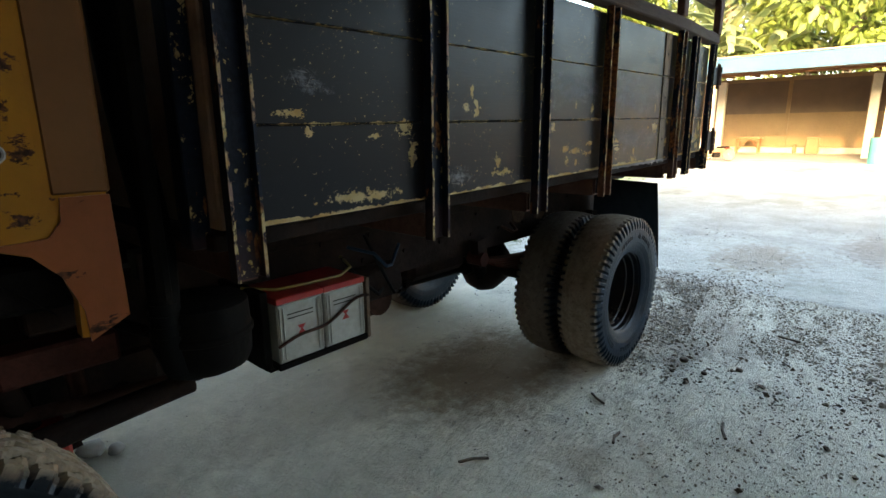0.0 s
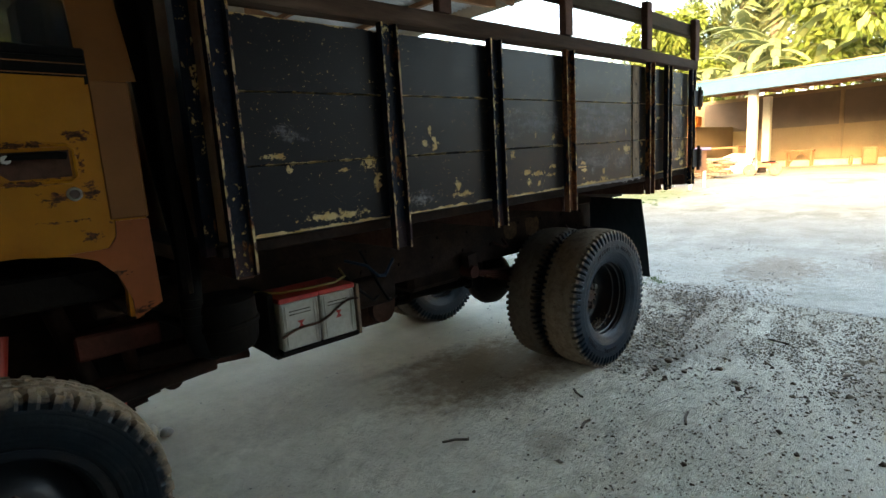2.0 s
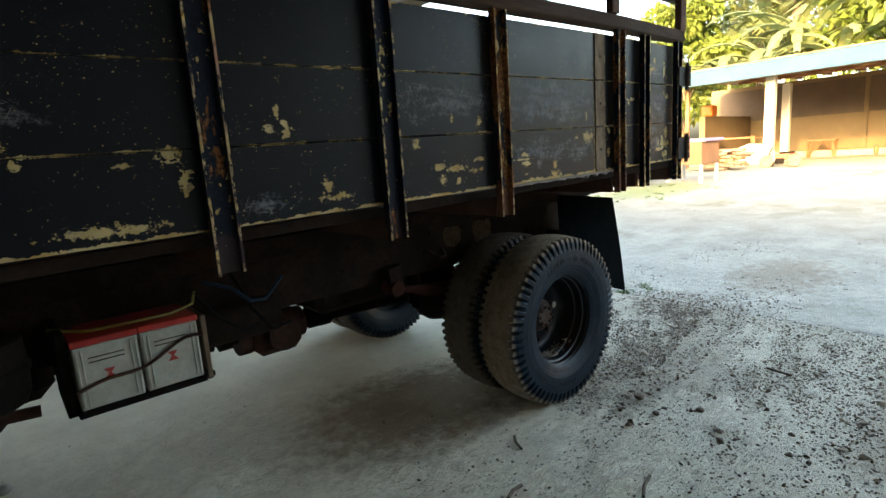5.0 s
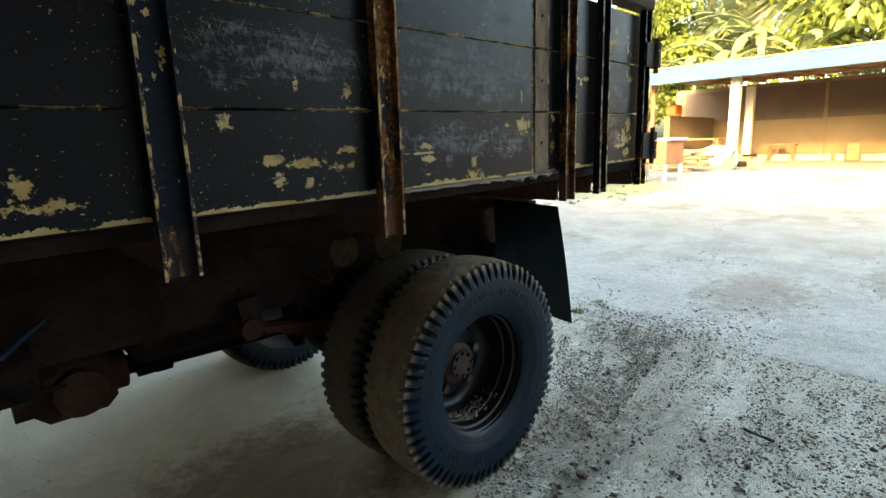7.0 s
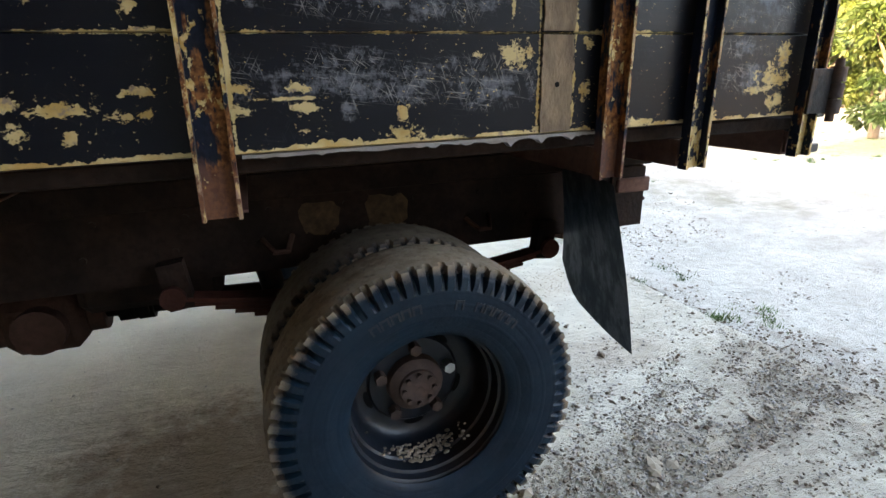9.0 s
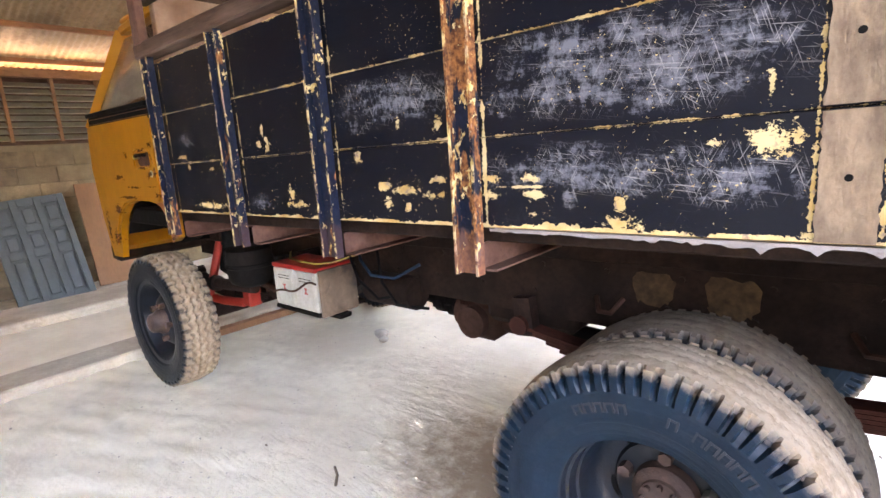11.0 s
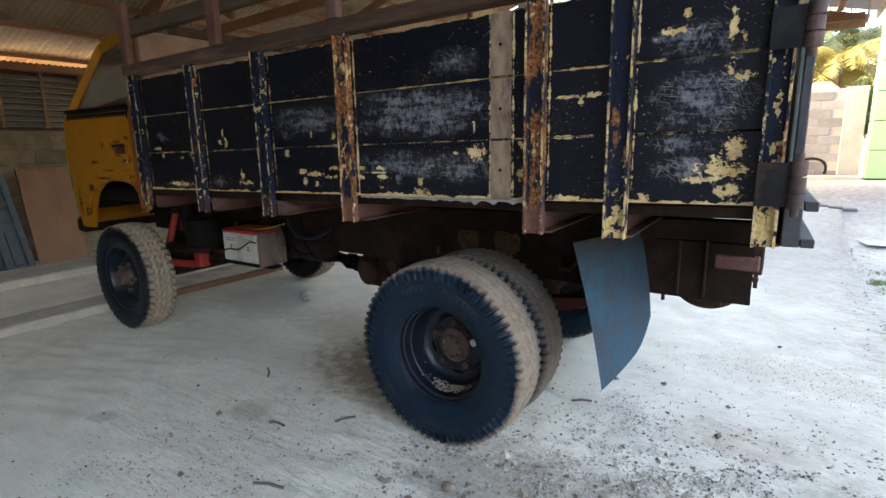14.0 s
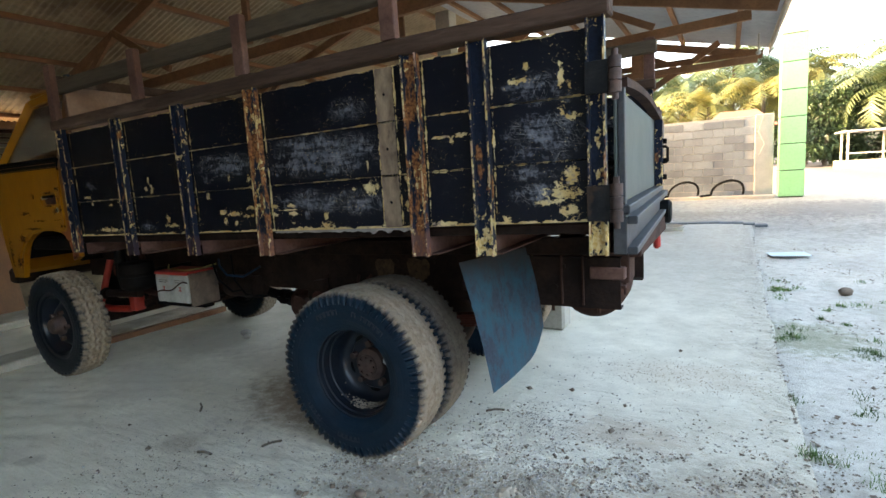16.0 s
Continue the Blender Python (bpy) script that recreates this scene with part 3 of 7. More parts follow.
M_POST = steel_paint("painted steel, rusted", 0.22, 0.52, primer=0.2)
M_POST_Y = steel_paint("painted steel, yellow undercoat", 0.24, 0.66, foot=0.5)
M_RUSTY = steel_paint("rusted steel", 0.85, 0.58, primer=0.7)
M_RAIL = two_tone("weathered brown timber", (0.048, 0.028, 0.020), (0.088, 0.053, 0.038), 5, 45, 0.8, 0.005, stretch=(0.25, 2, 2), spec=0.15, third=(0.15, 0.10, 0.078))
M_UPPER = two_tone("grey-brown weathered timber", (0.062, 0.046, 0.032), (0.105, 0.080, 0.056), 5, 45, 0.85, 0.005, stretch=(0.25, 2, 2), spec=0.12)
M_PRIMER = two_tone("red oxide primer", (0.085, 0.040, 0.030), (0.15, 0.08, 0.06), 6, 50, 0.8, 0.003, spec=0.2)
M_STRIP = two_tone("bare tan wood", (0.30, 0.21, 0.135), (0.150, 0.100, 0.066), 30, 100, 0.9, 0.008, stretch=(1, 1, 0.45), third=(0.065, 0.045, 0.034))
M_GREY_EDGE = two_tone("dried grey filler", (0.34, 0.30, 0.28), (0.22, 0.19, 0.175), 12, 70, 0.9, 0.005)
CAB_RUST = [(-0.085, 1.338, 0.13, 0.016), (-0.085, 1.246, 0.11, 0.016), (-0.19, 1.29, 0.016, 0.05), (0.03, 1.29, 0.018, 0.06), (-0.05, 1.27, 0.09, 0.03), (0.04, 1.22, 0.035, 0.05), (-0.03, 1.21, 0.06, 0.03),
            (-0.25, 1.148, 0.20, 0.012), (-0.02, 1.152, 0.10, 0.008), (-0.35, 1.092, 0.26, 0.016), (0.03, 1.11, 0.04, 0.03), (-0.55, 1.02, 0.10, 0.06), (0.03, 1.36, 0.05, 0.03), (-0.66, 0.85, 0.06, 0.10), (-0.75, 0.90, 0.05, 0.20), (-0.45, 1.20, 0.12, 0.03), (-0.30, 1.32, 0.05, 0.03)]
M_YELLOW = cab_paint("yellow cab paint, rust spotted", (0.35, 0.140, 0.006), (0.27, 0.104, 0.004), CAB_RUST, 0.35)
M_ORANGE = cab_paint("orange primer on the cab", (0.270, 0.074, 0.020), (0.190, 0.052, 0.014), ((0.06, 1.00, 0.06, 0.02), (0.13, 0.89, 0.06, 0.03)), 0.3)
M_TAN = cab_paint("faded tan cab paint", (0.185, 0.075, 0.020), (0.145, 0.058, 0.016), ((0.06, 1.3, 0.012, 0.4), (0.18, 1.3, 0.010, 0.4)), 0.1)
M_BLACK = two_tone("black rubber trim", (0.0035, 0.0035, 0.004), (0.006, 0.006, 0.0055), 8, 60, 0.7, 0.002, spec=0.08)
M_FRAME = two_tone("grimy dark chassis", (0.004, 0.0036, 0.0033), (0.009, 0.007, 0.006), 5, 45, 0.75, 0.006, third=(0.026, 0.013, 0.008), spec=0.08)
M_FRAME_RUST = two_tone("rusty brown underbody steel", (0.034, 0.018, 0.013), (0.080, 0.040, 0.029), 6, 50, 0.8, 0.006, spec=0.1)
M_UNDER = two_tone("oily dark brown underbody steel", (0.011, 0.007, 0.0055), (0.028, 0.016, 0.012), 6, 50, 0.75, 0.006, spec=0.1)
M_PATCH = two_tone("ochre paint patch", (0.10, 0.062, 0.030), (0.04, 0.024, 0.016), 30, 80, 0.85, 0.003, spec=0.15)
M_SPRING = two_tone("red-brown spring steel", (0.050, 0.017, 0.012), (0.095, 0.030, 0.020), 9, 60, 0.75, 0.004, spec=0.15)
M_SILL = two_tone("scuffed grey steel channel", (0.024, 0.026, 0.030), (0.046, 0.048, 0.052), 6, 50, 0.6, 0.004, third=(0.045, 0.025, 0.018))
M_BLUE_H = two_tone("blue rubber hose", (0.012, 0.030, 0.055), (0.009, 0.020, 0.036), 20, 80, 0.6, 0.001, spec=0.1)
M_BLACKST = two_tone("chipped black steel", (0.006, 0.0065, 0.008), (0.016, 0.015, 0.015), 20, 70, 0.55, 0.004, spec=0.2, third=(0.05, 0.028, 0.016))
M_RED = two_tone("red painted steel", (0.42, 0.035, 0.018), (0.30, 0.025, 0.015), 8, 60, 0.5, 0.002)
M_TYRE_R = tyre_rubber("rear tyre rubber", 0.407, 0.92)
M_TYRE_IN = tyre_rubber("inner tyre rubber", 0.407, 0.5)
M_TYRE_F = tyre_rubber("front tyre rubber", 0.386, 1.0, 0.45)
M_RUBBER_BAR = two_tone("scuffed rubber", (0.022, 0.026, 0.034), (0.035, 0.038, 0.044), 20, 80, 0.6, 0.001, spec=0.25)
M_RIM = two_tone("black rim paint, dusty", (0.004, 0.0085, 0.016), (0.012, 0.015, 0.020), 6, 60, 0.34, 0.002, third=(0.026, 0.015, 0.011), spec=0.36)
M_DUST = two_tone("caked dry mud", (0.27, 0.22, 0.165), (0.18, 0.14, 0.10), 14, 70, 0.95, 0.006)
M_HUB = two_tone("rust brown hub steel", (0.040, 0.023, 0.018), (0.100, 0.058, 0.045), 12, 70, 0.75, 0.004)
M_WHITE_P = two_tone("white battery plastic, grimy", (0.44, 0.425, 0.375), (0.34, 0.325, 0.28), 14, 60, 0.45, 0.001)
M_RED_P = two_tone("red battery lid", (0.42, 0.02, 0.014), (0.30, 0.017, 0.013), 9, 60, 0.45, 0.001)
M_YELLOW_C = two_tone("yellow cable", (0.25, 0.20, 0.04), (0.19, 0.15, 0.035), 9, 60, 0.5, 0.001)
M_CHROME = two_tone("dull bright metal", (0.55, 0.55, 0.54), (0.40, 0.39, 0.37), 20, 90, 0.35, 0.001, metal=1.0)
M_GATE = two_tone("grey painted sheet steel", (0.092, 0.104, 0.094), (0.070, 0.080, 0.073), 3, 40, 0.6, 0.001, spec=0.2)
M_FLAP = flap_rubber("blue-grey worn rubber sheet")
M_WOOD = two_tone("orange brown roof timber", (0.165, 0.078, 0.036), (0.26, 0.132, 0.063), 3, 40, 0.8, 0.003, stretch=(1, 0.3, 1))
M_SHEET = two_tone("aged corrugated sheet", (0.235, 0.180, 0.112), (0.36, 0.28, 0.18), 1.6, 14, 0.6, 0.002, third=(0.13, 0.082, 0.048), spec=0.25)
M_SHEET2 = two_tone("grey zinc sheet", (0.42, 0.43, 0.44), (0.34, 0.345, 0.35), 1.0, 12, 0.5, 0.002)
M_BLOCK = two_tone("concrete block", (0.24, 0.182, 0.110), (0.150, 0.112, 0.068), 5, 42, 0.92, 0.012, vary=0.26, third=(0.10, 0.078, 0.050))
M_BLOCK2 = two_tone("grey concrete block", (0.165, 0.178, 0.182), (0.112, 0.122, 0.126), 2.2, 38, 0.92, 0.010, vary=0.20, third=(0.215, 0.225, 0.225))
M_MORTAR = two_tone("mortar", (0.20, 0.158, 0.10), (0.12, 0.095, 0.062), 5, 60, 0.95, 0.006)
M_MORTAR2 = two_tone("grey mortar", (0.26, 0.26, 0.24), (0.21, 0.21, 0.195), 3, 60, 0.95, 0.006)
M_TEAL = two_tone("faded teal paint", (0.035, 0.16, 0.155), (0.065, 0.20, 0.19), 3, 40, 0.7, 0.002)
M_PLASTER = two_tone("pale cement plaster", (0.38, 0.35, 0.29), (0.29, 0.265, 0.22), 2.5, 40, 0.9, 0.003)
M_KERB = two_tone("worn pale cement", (0.50, 0.45, 0.36), (0.36, 0.32, 0.255), 3.5, 45, 0.9, 0.004, third=(0.24, 0.205, 0.16))
M_LOUVRE = two_tone("grey louvre slat", (0.19, 0.17, 0.135), (0.26, 0.235, 0.19), 3, 40, 0.75, 0.002)
M_GREEN = two_tone("light green panel", (0.185, 0.40, 0.19), (0.17, 0.37, 0.17), 1.0, 30, 0.4, 0.0005)
M_DARKGAP = two_tone("dark joint", (0.03, 0.06, 0.03), (0.04, 0.05, 0.03), 5, 50, 0.9, 0.001)
M_WHITE = two_tone("white paint, stained", (0.44, 0.41, 0.35), (0.36, 0.335, 0.285), 2, 30, 0.75, 0.001)
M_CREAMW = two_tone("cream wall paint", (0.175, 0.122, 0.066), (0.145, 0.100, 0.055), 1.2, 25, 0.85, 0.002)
M_BROWNSCREEN = two_tone("brown woven screen", (0.100, 0.073, 0.055), (0.078, 0.056, 0.043), 1.5, 35, 0.9, 0.002)
M_BLUE = two_tone("pale blue fascia paint", (0.030, 0.070, 0.120), (0.036, 0.080, 0.132), 1.5, 25, 0.7, 0.001, spec=0.08)
M_TINBLUE = two_tone("blue tin label", (0.03, 0.06, 0.42), (0.025, 0.05, 0.33), 9, 50, 0.4, 0.001)
M_DOORBLUE = two_tone("grey blue door paint", (0.075, 0.092, 0.102), (0.055, 0.07, 0.078), 4, 50, 0.7, 0.002)
M_BOARD = two_tone("brown plywood", (0.25, 0.12, 0.055), (0.19, 0.09, 0.045), 4, 50, 0.75, 0.002, stretch=(1, 1, 0.3))
M_CRATE = two_tone("stained crate wood", (0.17, 0.115, 0.075), (0.085, 0.058, 0.040), 9, 60, 0.85, 0.004, third=(0.04, 0.03, 0.024))
M_PLYWOOD = two_tone("stained red-brown plywood", (0.34, 0.225, 0.165), (0.19, 0.105, 0.07), 5, 60, 0.85, 0.004, third=(0.09, 0.055, 0.042))
M_GROUND = ground_mat("pale dirt and gravel")
M_FLOOR = floor_mat("dusty worn concrete")
M_STONE = two_tone("gravel stones", (0.36, 0.325, 0.27), (0.22, 0.195, 0.16), 4, 60, 0.9, 0.004)
M_PALE_STONE = two_tone("pale gravel", (0.42, 0.39, 0.35), (0.30, 0.28, 0.25), 4, 60, 0.9, 0.004)
M_CRUMB = two_tone("tan dirt crumbs", (0.42, 0.35, 0.26), (0.28, 0.225, 0.16), 8, 60, 0.95, 0.004)
M_CLOD = two_tone("dark soil clods", (0.13, 0.098, 0.070), (0.20, 0.152, 0.11), 8, 60, 0.95, 0.004)
M_BARK = two_tone("grey brown bark", (0.11, 0.085, 0.06), (0.17, 0.135, 0.10), 4, 40, 0.95, 0.01)
M_LEAF_Y = leaf_mat("sunny yellow-green leaves", (0.150, 0.195, 0.036), (0.095, 0.150, 0.030))
M_LEAF_G = leaf_mat("green leaves", (0.085, 0.13, 0.03), (0.052, 0.095, 0.023))
M_LEAF_P = leaf_mat("palm leaflets", (0.13, 0.185, 0.085), (0.20, 0.22, 0.09))
M_LEAF_GOLD = leaf_mat("yellowed palm leaflets", (0.30, 0.27, 0.075), (0.20, 0.22, 0.07))
M_LEAF_D = leaf_mat("dark tree leaves", (0.042, 0.080, 0.032), (0.080, 0.120, 0.040))
M_GRASS = leaf_mat("grass blades", (0.10, 0.19, 0.045), (0.15, 0.22, 0.06))
M_TILE = two_tone("red brown roof tiles", (0.30, 0.10, 0.06), (0.24, 0.085, 0.05), 2, 30, 0.85, 0.003)
M_PLASTIC = two_tone("pale blue plastic", (0.40, 0.50, 0.58), (0.34, 0.44, 0.52), 8, 40, 0.35, 0.002)
M_TARP = two_tone("white tarpaulin", (0.62, 0.60, 0.58), (0.5, 0.49, 0.48), 3, 40, 0.6, 0.003)
M_LILAC = two_tone("faded purple sheet", (0.30, 0.22, 0.36), (0.24, 0.18, 0.30), 3, 40, 0.7, 0.002)
M_ORANGE_P = two_tone("orange plastic", (0.60, 0.16, 0.02), (0.5, 0.13, 0.02), 3, 40, 0.5, 0.001)
M_GLASS = Mat("window glass", 0.03)
M_GLASS.b.inputs["Transmission Weight"].default_value = 1.0
M_GLASS.b.inputs["Base Color"].default_value = (0.30, 0.32, 0.31, 1)
M_GLASS = M_GLASS.mat


# ---- ground ----
def smooth01(t):
    t = max(0.0, min(1.0, t))
    return t * t * (3 - 2 * t)


def level(x, y):
    """Height of the yard: flat round the truck, rising to the far shed and to the block wall."""
    g = 0.26 * smooth01((x - 5.0) / 9.0) + 0.50 * smooth01((y - 4.2) / 7.0) * smooth01((9.0 - x) / 4.0 + 0.5)
    if x < -2.6:
        g -= 0.22 * smooth01((-2.6 - x) / 0.4)
    return g


def axis_steps(dense0, dense1, step, far):
    inner = list(np.arange(dense0, dense1 + 1e-6, step))
    lo, hi, d = [], [], step
    a, b = dense0, dense1
    while a > -far or b < far:
        d *= 1.35
        a, b = a - d, b + d
        lo.append(max(a, -far))
        hi.append(min(b, far))
    return sorted(set(round(float(v), 4) for v in lo + inner + hi))


def sheet(name, xs, ys, height, material, label, category):
    verts = [(x, y, height(x, y)) for y in ys for x in xs]
    n = len(xs)
    faces = [(j * n + i, j * n + i + 1, (j + 1) * n + i + 1, (j + 1) * n + i) for j in range(len(ys) - 1) for i in range(n - 1)]
    me = bpy.data.meshes.new(name)
    me.from_pydata(verts, [], faces)
    me.materials.append(material)
    me.polygons.foreach_set("use_smooth", [True] * len(faces))
    return tagged(new(name, me), label, category, "", "structure")


SLAB_X0, SLAB_X1, SLAB_Y0, SLAB_Y1 = -0.85, 4.32, -9.95, 8.4


def ground_height(x, y):
    g = level(x, y) - 0.008
    rough = 0.022 * noise.noise(Vector((x * 1.3, y * 1.3, 0))) + 0.012 * noise.noise(Vector((x * 5, y * 5, 3)))
    if SLAB_X0 - 0.1 < x < SLAB_X1 - 0.12 and SLAB_Y0 < y < SLAB_Y1:
        return g - 0.05
    return g + (rough if x < 30 and y < 30 else 0)


sheet("ground", axis_steps(-3.4, 20.0, 0.11, 900), axis_steps(-3.0, 13.0, 0.11, 900), ground_height, M_GROUND,
      "pale trodden dirt yard with gravel and thin grass", "ground")
def floor_height(x, y):
    dirt = smooth01((y - 0.0) / 0.8) * smooth01((2.6 - y) / 0.8)
    bumps = 0.006 * noise.noise(Vector((x * 9, y * 9, 2))) + 0.004 * noise.noise(Vector((x * 22, y * 22, 7))) + 0.009 * noise.noise(Vector((x * 2 + y * 3, y * 12 - x * 5, 1)))
    for y0, slope in ((0.55, 0.10), (0.95, 0.06), (0.12, 0.13)):
        d = (y - y0 - slope * (x - 2.5) - 0.03 * noise.noise(Vector((x * 1.5, y0, 4)))) / 0.10
        if abs(d) < 1.6 and x > 1.4:
            bumps += 0.010 * (math.exp(-(abs(d) - 1.0) ** 2 / 0.06) - 0.8 * math.exp(-d * d / 0.5)) * (0.5 + 0.5 * noise.noise(Vector((x * 4, y0 * 7, 1))))
    return level(x, y) + 0.002 + 0.004 * noise.noise(Vector((x * 2, y * 2, 5))) + bumps * (0.06 + 0.94 * dirt) - 0.016 * smooth01((x + 0.012 * noise.noise(Vector((x * 2, y * 3, 9))) - SLAB_X1 + 0.03) / 0.04)


sheet("floor", list(np.linspace(SLAB_X0, SLAB_X1, 205)), list(np.linspace(SLAB_Y0, -1.0, 40)) + list(np.linspace(-0.975, 3.0, 160)) + list(np.linspace(3.1, SLAB_Y1, 60)), floor_height, M_FLOOR,
      "dusty worn concrete floor under the shed roof", "floor")


# ---- truck ----
CY = 2.18          # middle of the truck
NEAR, FAR = 1.23, 3.13
TILT_BED = 0.016


def shear(bm):
    """Lets bed parts that were built level follow the slightly rising floor line, and the near side bend in towards the tail."""
    for v in bm.verts:
        v.co.z += BASE_H + TILT_BED * v.co.x
        if v.co.y < NEAR + 0.3:
            v.co.y += 0.035 * smooth01((v.co.x - 2.8) / 0.8)
    return bm


def cut(bm, xs):
    """Cuts a long bar across at the given x, so that it can bend."""
    for x in xs:
        bmesh.ops.bisect_plane(bm, geom=bm.verts[:] + bm.edges[:] + bm.faces[:], plane_co=(x, 0, 0), plane_no=(1, 0, 0))
    return bm


truck = root("truck", "old flatbed truck with yellow cab and chipped navy wooden sides", "truck")
bed = part("cargo_bed", shear(box(0.33, 3.64, NEAR + 0.03, FAR - 0.03, -0.045, -0.008, 0.004)), M_UNDER, truck, "timber floor of the cargo bed")
POSTS = [(0.337, 0.407), (0.922, 0.994), (1.476, 1.547), (2.018, 2.089), (2.888, 2.957), (3.164, 3.234), (3.583, 3.643)]
ROWS_H = [(0.0, 0.2143), (0.2165, 0.4293), (0.4315, 0.645)]


def skew(bm):
    """The tail of the bed runs a little out of square."""
    for v in bm.verts:
        v.co.x -= 0.042 * (v.co.y - NEAR)
    return bm


def extrude(bm, outline, z0, z1):
    """An upright bar cut from a closed outline in x and y."""
    a = [bm.verts.new((x, y, z0)) for x, y in outline]
    b = [bm.verts.new((x, y, z1)) for x, y in outline]
    bm.faces.new(a)
    bm.faces.new(b[::-1])
    n = len(outline)
    for i in range(n):
        bm.faces.new((a[i], b[i], b[(i + 1) % n], a[(i + 1) % n]))


def channel(bm, x0, x1, y_web, y_out, z0, z1, t=0.007):
    """A C channel standing upright, web at y_web, flanges to y_out."""
    s = 1 if y_out > y_web else -1
    extrude(bm, [(x0, y_web), (x0, y_out), (x0 + t, y_out), (x0 + t, y_web + s * t), (x1 - t, y_web + s * t), (x1 - t, y_out), (x1, y_out), (x1, y_web)], z0, z1)


def skew_side(side, bm):
    return shear(skew(bm) if side > 0 else bm)


rnd = random.Random(7)
for side, face in ((-1, NEAR), (1, FAR)):
    for k, ((a0, a1), (b0, b1)) in enumerate(zip(POSTS, POSTS[1:])):
        for r, (h0, h1) in enumerate(ROWS_H):
            j = rnd.uniform(-0.0008, 0.0008)
            x0, x1 = a1 - 0.03, b0 + 0.03
            y0, y1 = sorted((face + side * j * 0.5, face - side * 0.026))
            part("plank", skew_side(side, box(x0, x1, y0, y1, h0 + (j if r else 0), h1 + j * 0.5, 0.0025)), M_PLANKS[k], bed, "navy painted plank with cream chips")
    # hidden strips added so that no daylight shows through the plank joints
    for h in (0.2155, 0.4305):
        part("batten", skew_side(side, box(0.42, 3.58, *sorted((face - side * 0.027, face - side * 0.036)), h - 0.015, h + 0.015, 0.002)), M_FRAME, bed, "dark strip added behind the plank joint to stop light")
    for k, (a0, a1) in enumerate(POSTS):
        bm = bmesh.new()
        yw = face + side * 0.012
        channel(bm, a0, a1, yw, face + side * 0.042, -0.115 if k not in (0,) else -0.10, 0.665)
        part("post", skew_side(side, bm), M_RUSTY if k in (4, 3) else M_POST_Y if k > 4 else M_POST, bed, "steel channel stake with rust and chipped paint")
    bm = box(0.30, 3.66, *sorted((face + side * 0.045, face - side * 0.03)), 0.667, 0.728, 0.006)
    part("top_rail", skew_side(side, cut(bm, (2.8, 3.0, 3.2, 3.4))), M_RAIL, bed, "weathered brown timber top rail")
    bm = bmesh.new()
    bx(bm, 0.33, 3.67, *sorted((face + side * 0.015, face - side * 0.03)), 0.885, 0.965, 0.006)
    part("upper_rail", skew_side(side, cut(bm, (2.8, 3.0, 3.2, 3.4))), M_UPPER, bed, "grey-brown timber upper rail")
    for x in (0.37, 1.22, 2.03, 2.85, 3.62):
        bm = box(x - 0.033, x + 0.033, *sorted((face + side * 0.054, face + side * 0.016)), 0.60 if x > 0.5 and x < 3.5 else 0.72, 0.99 if x > 0.5 else 1.05, 0.004)
        for v in bm.verts:
            if v.co.z < 0.7:
                v.co.z = 0.729
        part("rail_stake", skew_side(side, bm), M_PRIMER, bed, "red oxide primed stake")
# bare strip where a stake was taken away
jr = random.Random(12)
for h0, h1 in ROWS_H:
    left = [(2.742 + jr.uniform(-0.0025, 0.0025), z) for z in np.linspace(h0 + 0.003, h1 - 0.003, 22)]
    right = [(2.822 + jr.uniform(-0.0025, 0.0025), z) for z in np.linspace(h1 - 0.003, h0 + 0.003, 22)]
    part("bare_strip", shear(plate(left + right, NEAR - 0.004, NEAR + 0.004)), M_STRIP, bed, "bare unpainted wood strip")
    # black disc painted on for the shade in a bolt hole
    bm = bmesh.new()
    rod(bm, (2.781, NEAR - 0.0052, (h0 + h1) / 2), (2.781, NEAR - 0.0045, (h0 + h1) / 2), 0.006, 10)
    part("bolt_hole", shear(bm), M_BLACK, bed)
# jagged filler under the longest panel
bm = bmesh.new()
rr = random.Random(3)
top_v = [(x, -0.002) for x in np.linspace(2.10, 2.90, 81)]
lo = [(x, -0.007 - (0.010 * abs(noise.noise(Vector((x * 7, 0, 0)))) + 0.020 * max(0.0, noise.noise(Vector((x * 38, 2, 0))) - 0.1) + 0.008 * abs(noise.noise(Vector((x * 90, 5, 0))))) * (1 if x > 2.35 else 0.5)) for x, _ in top_v]
for y in (NEAR - 0.002, NEAR + 0.02):
    ring = [bm.verts.new((x, y, z)) for x, z in top_v]
    ring2 = [bm.verts.new((x, y, z)) for x, z in lo]
    for i in range(80):
        bm.faces.new((ring[i], ring[i + 1], ring2[i + 1], ring2[i]))
bm.verts.ensure_lookup_table()
for i in range(80):
    bm.faces.new((bm.verts[81 + i], bm.verts[82 + i], bm.verts[162 + 82 + i], bm.verts[162 + 81 + i]))
part("filler_strip", shear(bm), M_GREY_EDGE, bed, "ragged grey filler along the plank edge")
# bearers below the floor
for a0, a1 in POSTS:
    bm = bmesh.new()
    x = (a0 + a1) / 2
    bx(bm, x - 0.004, x + 0.004, NEAR + 0.025, FAR - 0.025, -0.112, -0.046, 0.001)
    bx(bm, x - 0.004, x + 0.045, NEAR + 0.025, FAR - 0.025, -0.118, -0.112, 0.001)
    for y0, y1, s in ((NEAR + 0.018, NEAR + 0.20, 1), (FAR - 0.20, FAR - 0.018, -1)):
        bx(bm, x + 0.0045, x + 0.008, y0, y1, -0.11, -0.05)
    part("bearer", shear(bm), M_PRIMER, bed, "red-brown cross bearer")
